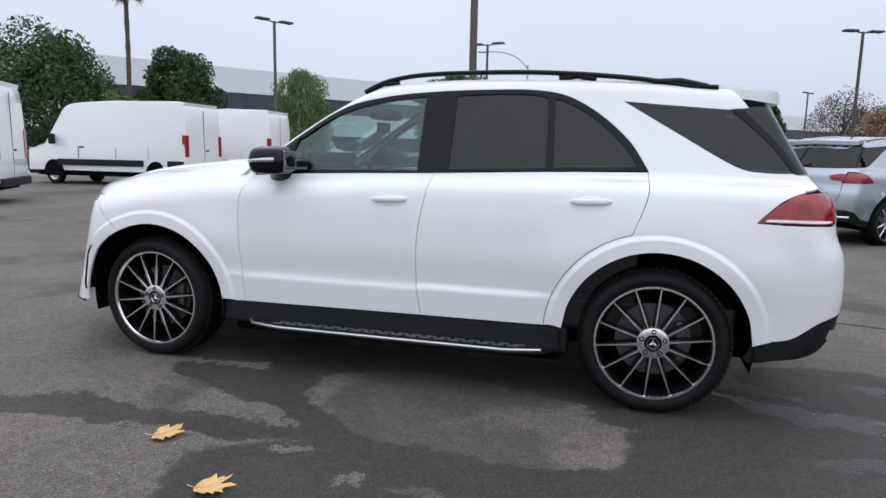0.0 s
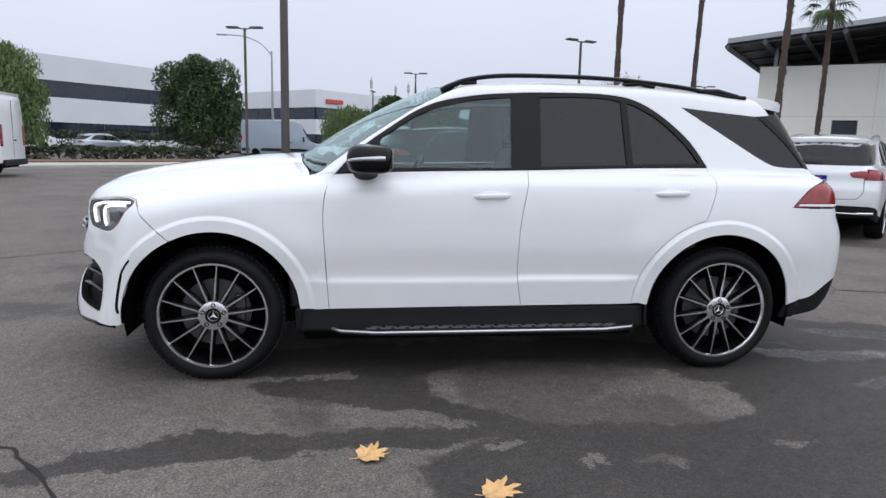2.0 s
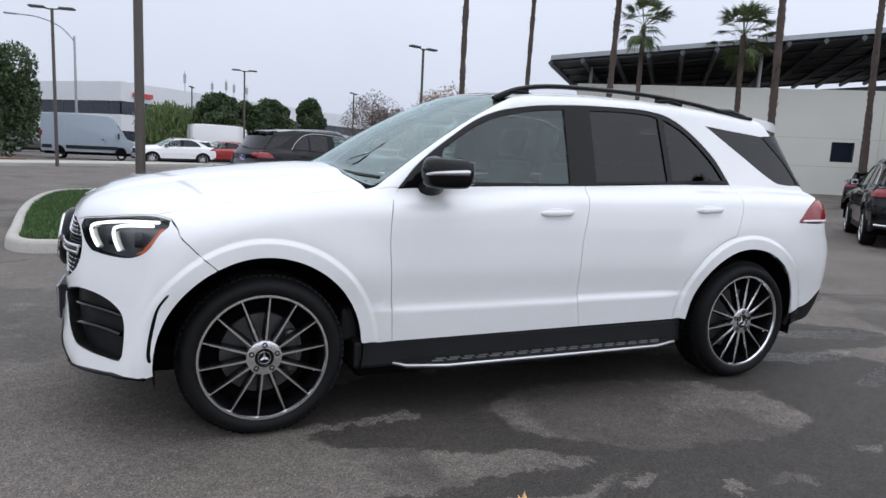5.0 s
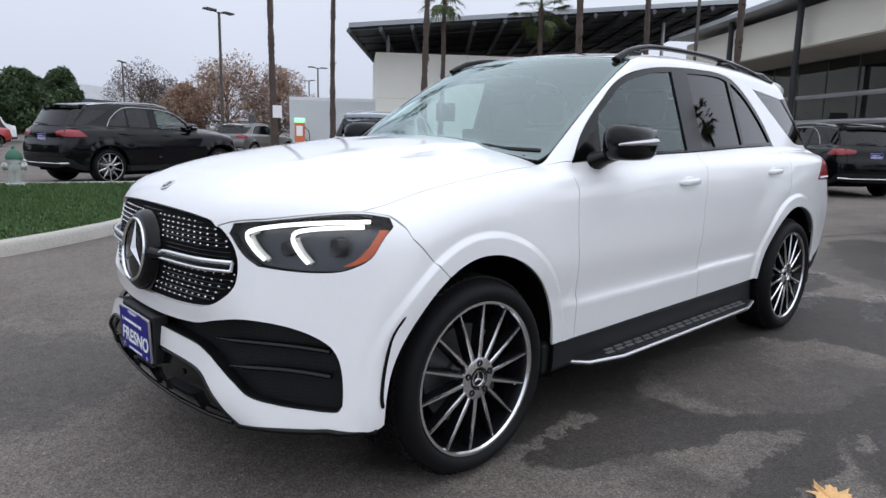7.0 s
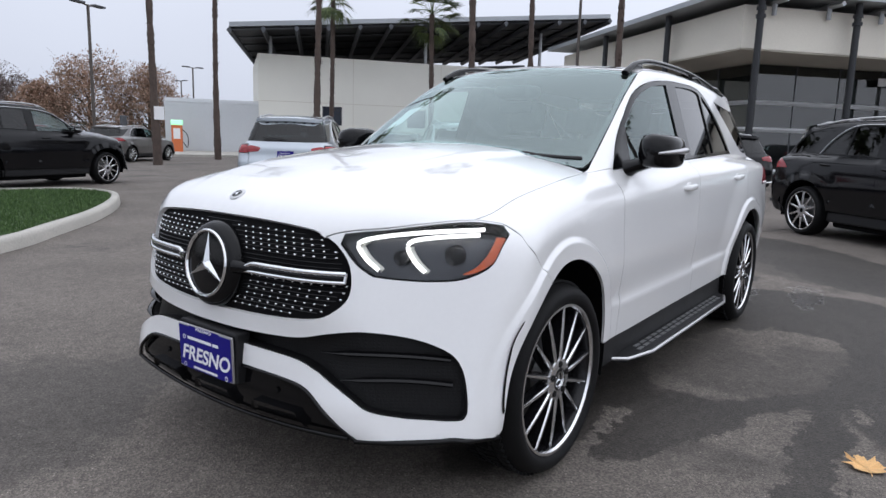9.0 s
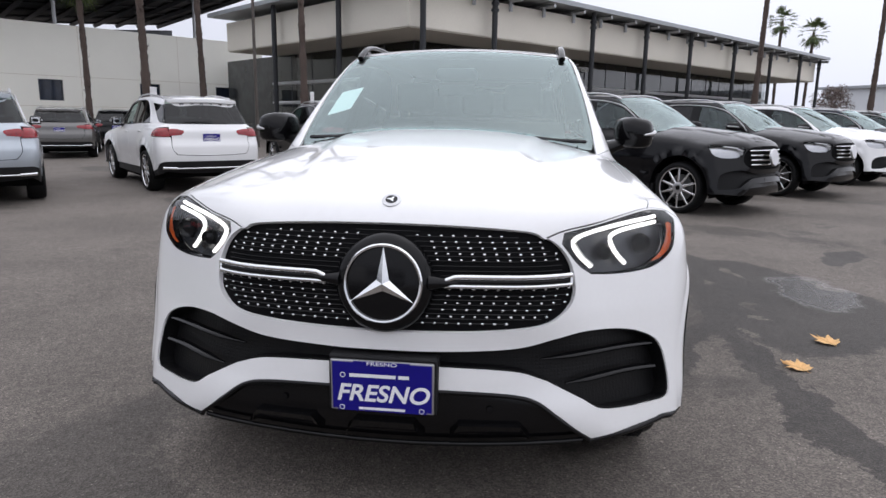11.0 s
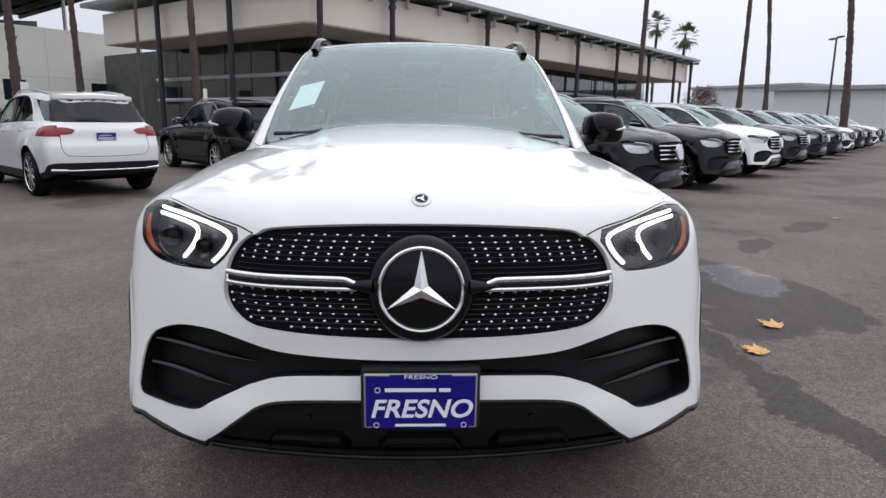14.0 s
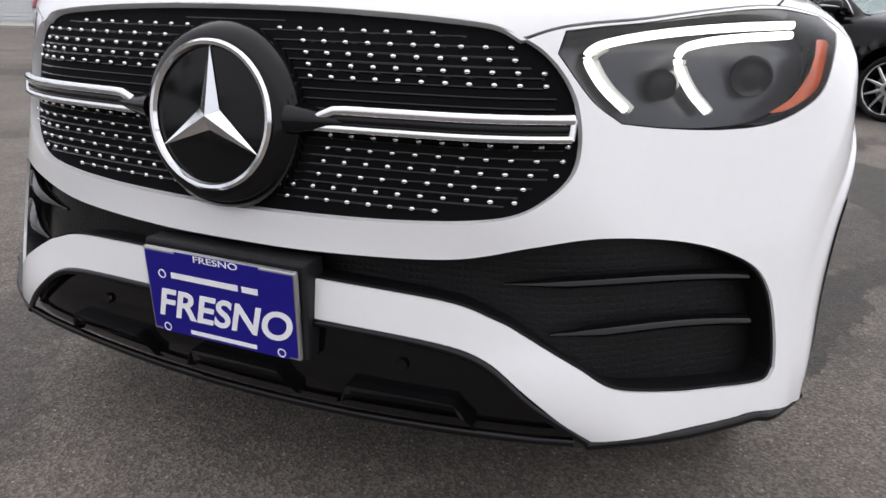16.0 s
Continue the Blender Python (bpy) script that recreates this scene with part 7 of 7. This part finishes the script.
show = thing("showroom", "low beige showroom with deep flat roof and dark columns", "building")
OUT = [at(0, 0), at(48, 0), at(48, 17), at(0, 17)]
roof_lo, roof_hi = 5.15, 6.75
bm = prism([tuple(p) for p in OUT], roof_lo, roof_hi)
part("fascia", bm, M["beige_wall"], show)
bm = prism([tuple(at(u, v)) for u, v in ((-0.9, -0.9), (48.9, -0.9), (48.9, 17.6), (-0.9, 17.6))], roof_hi + 0.30, roof_hi + 0.52)
part("roof", bm, M["roof_metal"], show)
for i in range(20):
    p, q = at(1.2 + 2.5 * i, -0.85), at(1.2 + 2.5 * i, 2.0)
    bm = tube([(p[0], p[1], roof_hi + 0.14), (q[0], q[1], roof_hi + 0.14)], 0.11, 4)
    p2 = at(1.2 + 2.5 * i, -0.16)
    tube([(p2[0], p2[1], roof_hi - 0.35), (p2[0], p2[1], roof_hi + 0.2)], 0.09, 6, bm)
    part("outrigger", bm, M["galvanised"], show)
bm = prism([tuple(at(u, v)) for u, v in ((0.05, 0.05), (47.9, 0.05), (47.9, 16.9), (0.05, 16.9))], roof_lo - 0.06, roof_lo - 0.004)
part("soffit", bm, M["soffit"], show)
pane = bmesh.new()
mull = bmesh.new()
for run in (((3.2, 3.4), (46.0, 3.4)), ((3.2, 3.4), (3.2, 17.4))):
    a, b = (at(*q) for q in run)
    L = np.linalg.norm(b - a)
    d = (b - a) / L
    k = int(L / 2.3)
    for i in range(k):
        p, q = a + d * L * i / k, a + d * L * (i + 1) / k
        pane.faces.new([pane.verts.new((*p, 0.35)), pane.verts.new((*q, 0.35)), pane.verts.new((*q, roof_lo - 0.06)), pane.verts.new((*p, roof_lo - 0.06))])
        tube([(*p, 0.0), (*p, roof_lo - 0.06)], 0.035, 4, mull)
    for z in (0.3, 2.2, 3.4):
        part("transom", tube([(*a, z), (*b, z)], 0.10, 4), M["white_wall"], show, "pale window rail")
gl = part("glazing", pane, M["shop_glass"], show)
# dark sheet added behind the panes; its colour stands in for the dim interior
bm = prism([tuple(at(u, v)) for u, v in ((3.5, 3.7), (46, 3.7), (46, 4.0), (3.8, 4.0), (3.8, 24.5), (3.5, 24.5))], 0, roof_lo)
part("dark_interior", bm, M["pane_backing"], show, "added dark sheet behind the panes, in place of the dim interior")
tagged(part("mullions", mull, M["dark_steel"], show), kind="stuff")
a, b = at(3.0, 3.2), at(46, 3.3)
# inner wall coloured dark, so the unlit room's shade is in the paint
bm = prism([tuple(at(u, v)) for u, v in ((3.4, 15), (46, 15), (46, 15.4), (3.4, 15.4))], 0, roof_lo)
part("inner_wall", bm, M["interior_shaded"], show)
for u in (0.4, 4.8, 12.6, 18.1, 23.6, 30.2, 36.7, 43.0, 47.6):
    p = at(u, -0.45)
    c = part("column", tube([(p[0], p[1], 0), (p[0], p[1], roof_hi + 0.28)], 0.13, 14), M["near_black_steel"], show, "dark round column", smooth=40)
    part("collar", tube([(p[0], p[1], roof_hi - 0.55), (p[0], p[1], roof_hi - 0.42)], 0.18, 14), M["near_black_steel"], c)
    part("collar", tube([(p[0], p[1], roof_hi - 0.25), (p[0], p[1], roof_hi - 0.12)], 0.18, 14), M["near_black_steel"], c)
for v in (4.5, 10.5):
    p = at(-0.45, v)
    part("column", tube([(p[0], p[1], 0), (p[0], p[1], roof_hi + 0.28)], 0.13, 14), M["near_black_steel"], show, "dark round column", smooth=40)
p = at(11.5, -0.03)
sgn = thing("facade_sign", "white letters along the showroom fascia", "sign")
words("Fresno", 0.62, Matrix.Translation((2.9, 0.0, 0.02)), M["lettering"], sgn, deep=0.03)
for x0, x1 in ((-4.2, 0.2), (0.5, 1.2)):
    part("bar", box(x0, -0.18, 0.0, x1, 0.18, 0.05, 0.01), M["lettering"], sgn)
sgn.matrix_basis = pose(*at(14.0, 3.1), 4.55, 90, 0, math.degrees(math.atan2(U[1], U[0])))

# far edge on the right
for x, y, w_, d_, h_, az, lab in ((116, -74, 46, 20, 7.0, -62, "pale low warehouse in the far distance"), (72, -54, 26, 14, 4.8, -50, "white low shop building beyond the cars")):
    fb = thing("far_building", lab, "building")
    part("wall", box(-w_ / 2, -d_ / 2, 0, w_ / 2, d_ / 2, h_), M["white_wall"], fb)
    part("roof", box(-w_ / 2 - 0.6, -d_ / 2 - 0.6, h_, w_ / 2 + 0.6, d_ / 2 + 0.6, h_ + 0.4), M["roof_metal"], fb)
    for i in range(int(w_ / 5)):
        part("window", box(-w_ / 2 + 1 + 5 * i, d_ / 2, 1.0, -w_ / 2 + 4.4 + 5 * i, d_ / 2 + 0.05, h_ * 0.45), M["band_glass"], fb)
    fb.matrix_basis = pose(x, y, 0, 0, 0, az)
hedge("far grey-brown tree line", [(150, -20), (190, -60), (170, -130)], 8.0, 5.0, 7)
hedge("far dark tree line behind the street", [(60, 120), (110, 90), (150, 30)], 8.0, 6.0, 9)


# ---------------------------------------------------------------- fallen leaves
def fallen_leaf(label, x, y, turn, size, seed):
    rng = random.Random(seed)
    bm = bmesh.new()
    lobes = [(0, 1.05), (0.12, 0.80), (0.22, 0.86), (0.36, 0.62), (0.52, 0.84), (0.66, 1.02), (0.78, 0.80), (0.92, 0.86), (1.08, 0.60), (1.24, 0.76), (1.40, 0.92), (1.58, 0.66), (1.9, 0.60), (2.2, 0.42), (2.7, 0.34), (3.14, 0.26)]
    pts = []
    for sgn_ in (1, -1):
        seq = lobes if sgn_ == 1 else lobes[::-1][1:-1]
        for a, r in seq:
            pts.append((sgn_ * a, r * rng.uniform(0.86, 1.10)))
    outer = []
    for a, r in pts:
        xx, yy = size * r * math.cos(a), size * r * math.sin(a) * 0.85
        outer.append((xx, yy, 0.008 + 0.34 * abs(yy) ** 1.2 * rng.uniform(0.2, 1.3) + max(0, xx) ** 2 * 1.6 * rng.uniform(0.4, 1.2)))
    c = bm.verts.new((0, 0, 0.008))
    mids = [bm.verts.new((q[0] * 0.5, q[1] * 0.5, q[2] * 0.45 + 0.004)) for q in outer]
    vs = [bm.verts.new(q) for q in outer]
    k = len(vs)
    for i in range(k):
        bm.faces.new((c, mids[i], mids[(i + 1) % k]))
        bm.faces.new((mids[i], vs[i], vs[(i + 1) % k], mids[(i + 1) % k]))
    tube([(0, 0, 0.010), (-size * 0.4, 0.003, 0.008), (-size * 0.62, 0.012, 0.012)], 0.0018, 5, bm)
    bmesh.ops.recalc_face_normals(bm, faces=bm.faces)
    o = part("fallen_leaf", bm, M["dry_leaf"], None)
    tagged(o, label, "leaf", "fallen leaves")
    o.matrix_basis = pose(x, y, 0.0, 0, 0, turn)
    return o


fallen_leaf("curled dry tan leaf lying on the asphalt", -0.68, -1.94, 25, 0.115, 1)
fallen_leaf("curled dry tan leaf lying on the asphalt", -0.20, -2.29, 15, 0.115, 2)
fallen_leaf("small dry leaf lying on the asphalt", 4.6, -5.8, 80, 0.08, 3)
fallen_leaf("small dry leaf lying on the asphalt", 9.0, -4.6, 40, 0.09, 4)
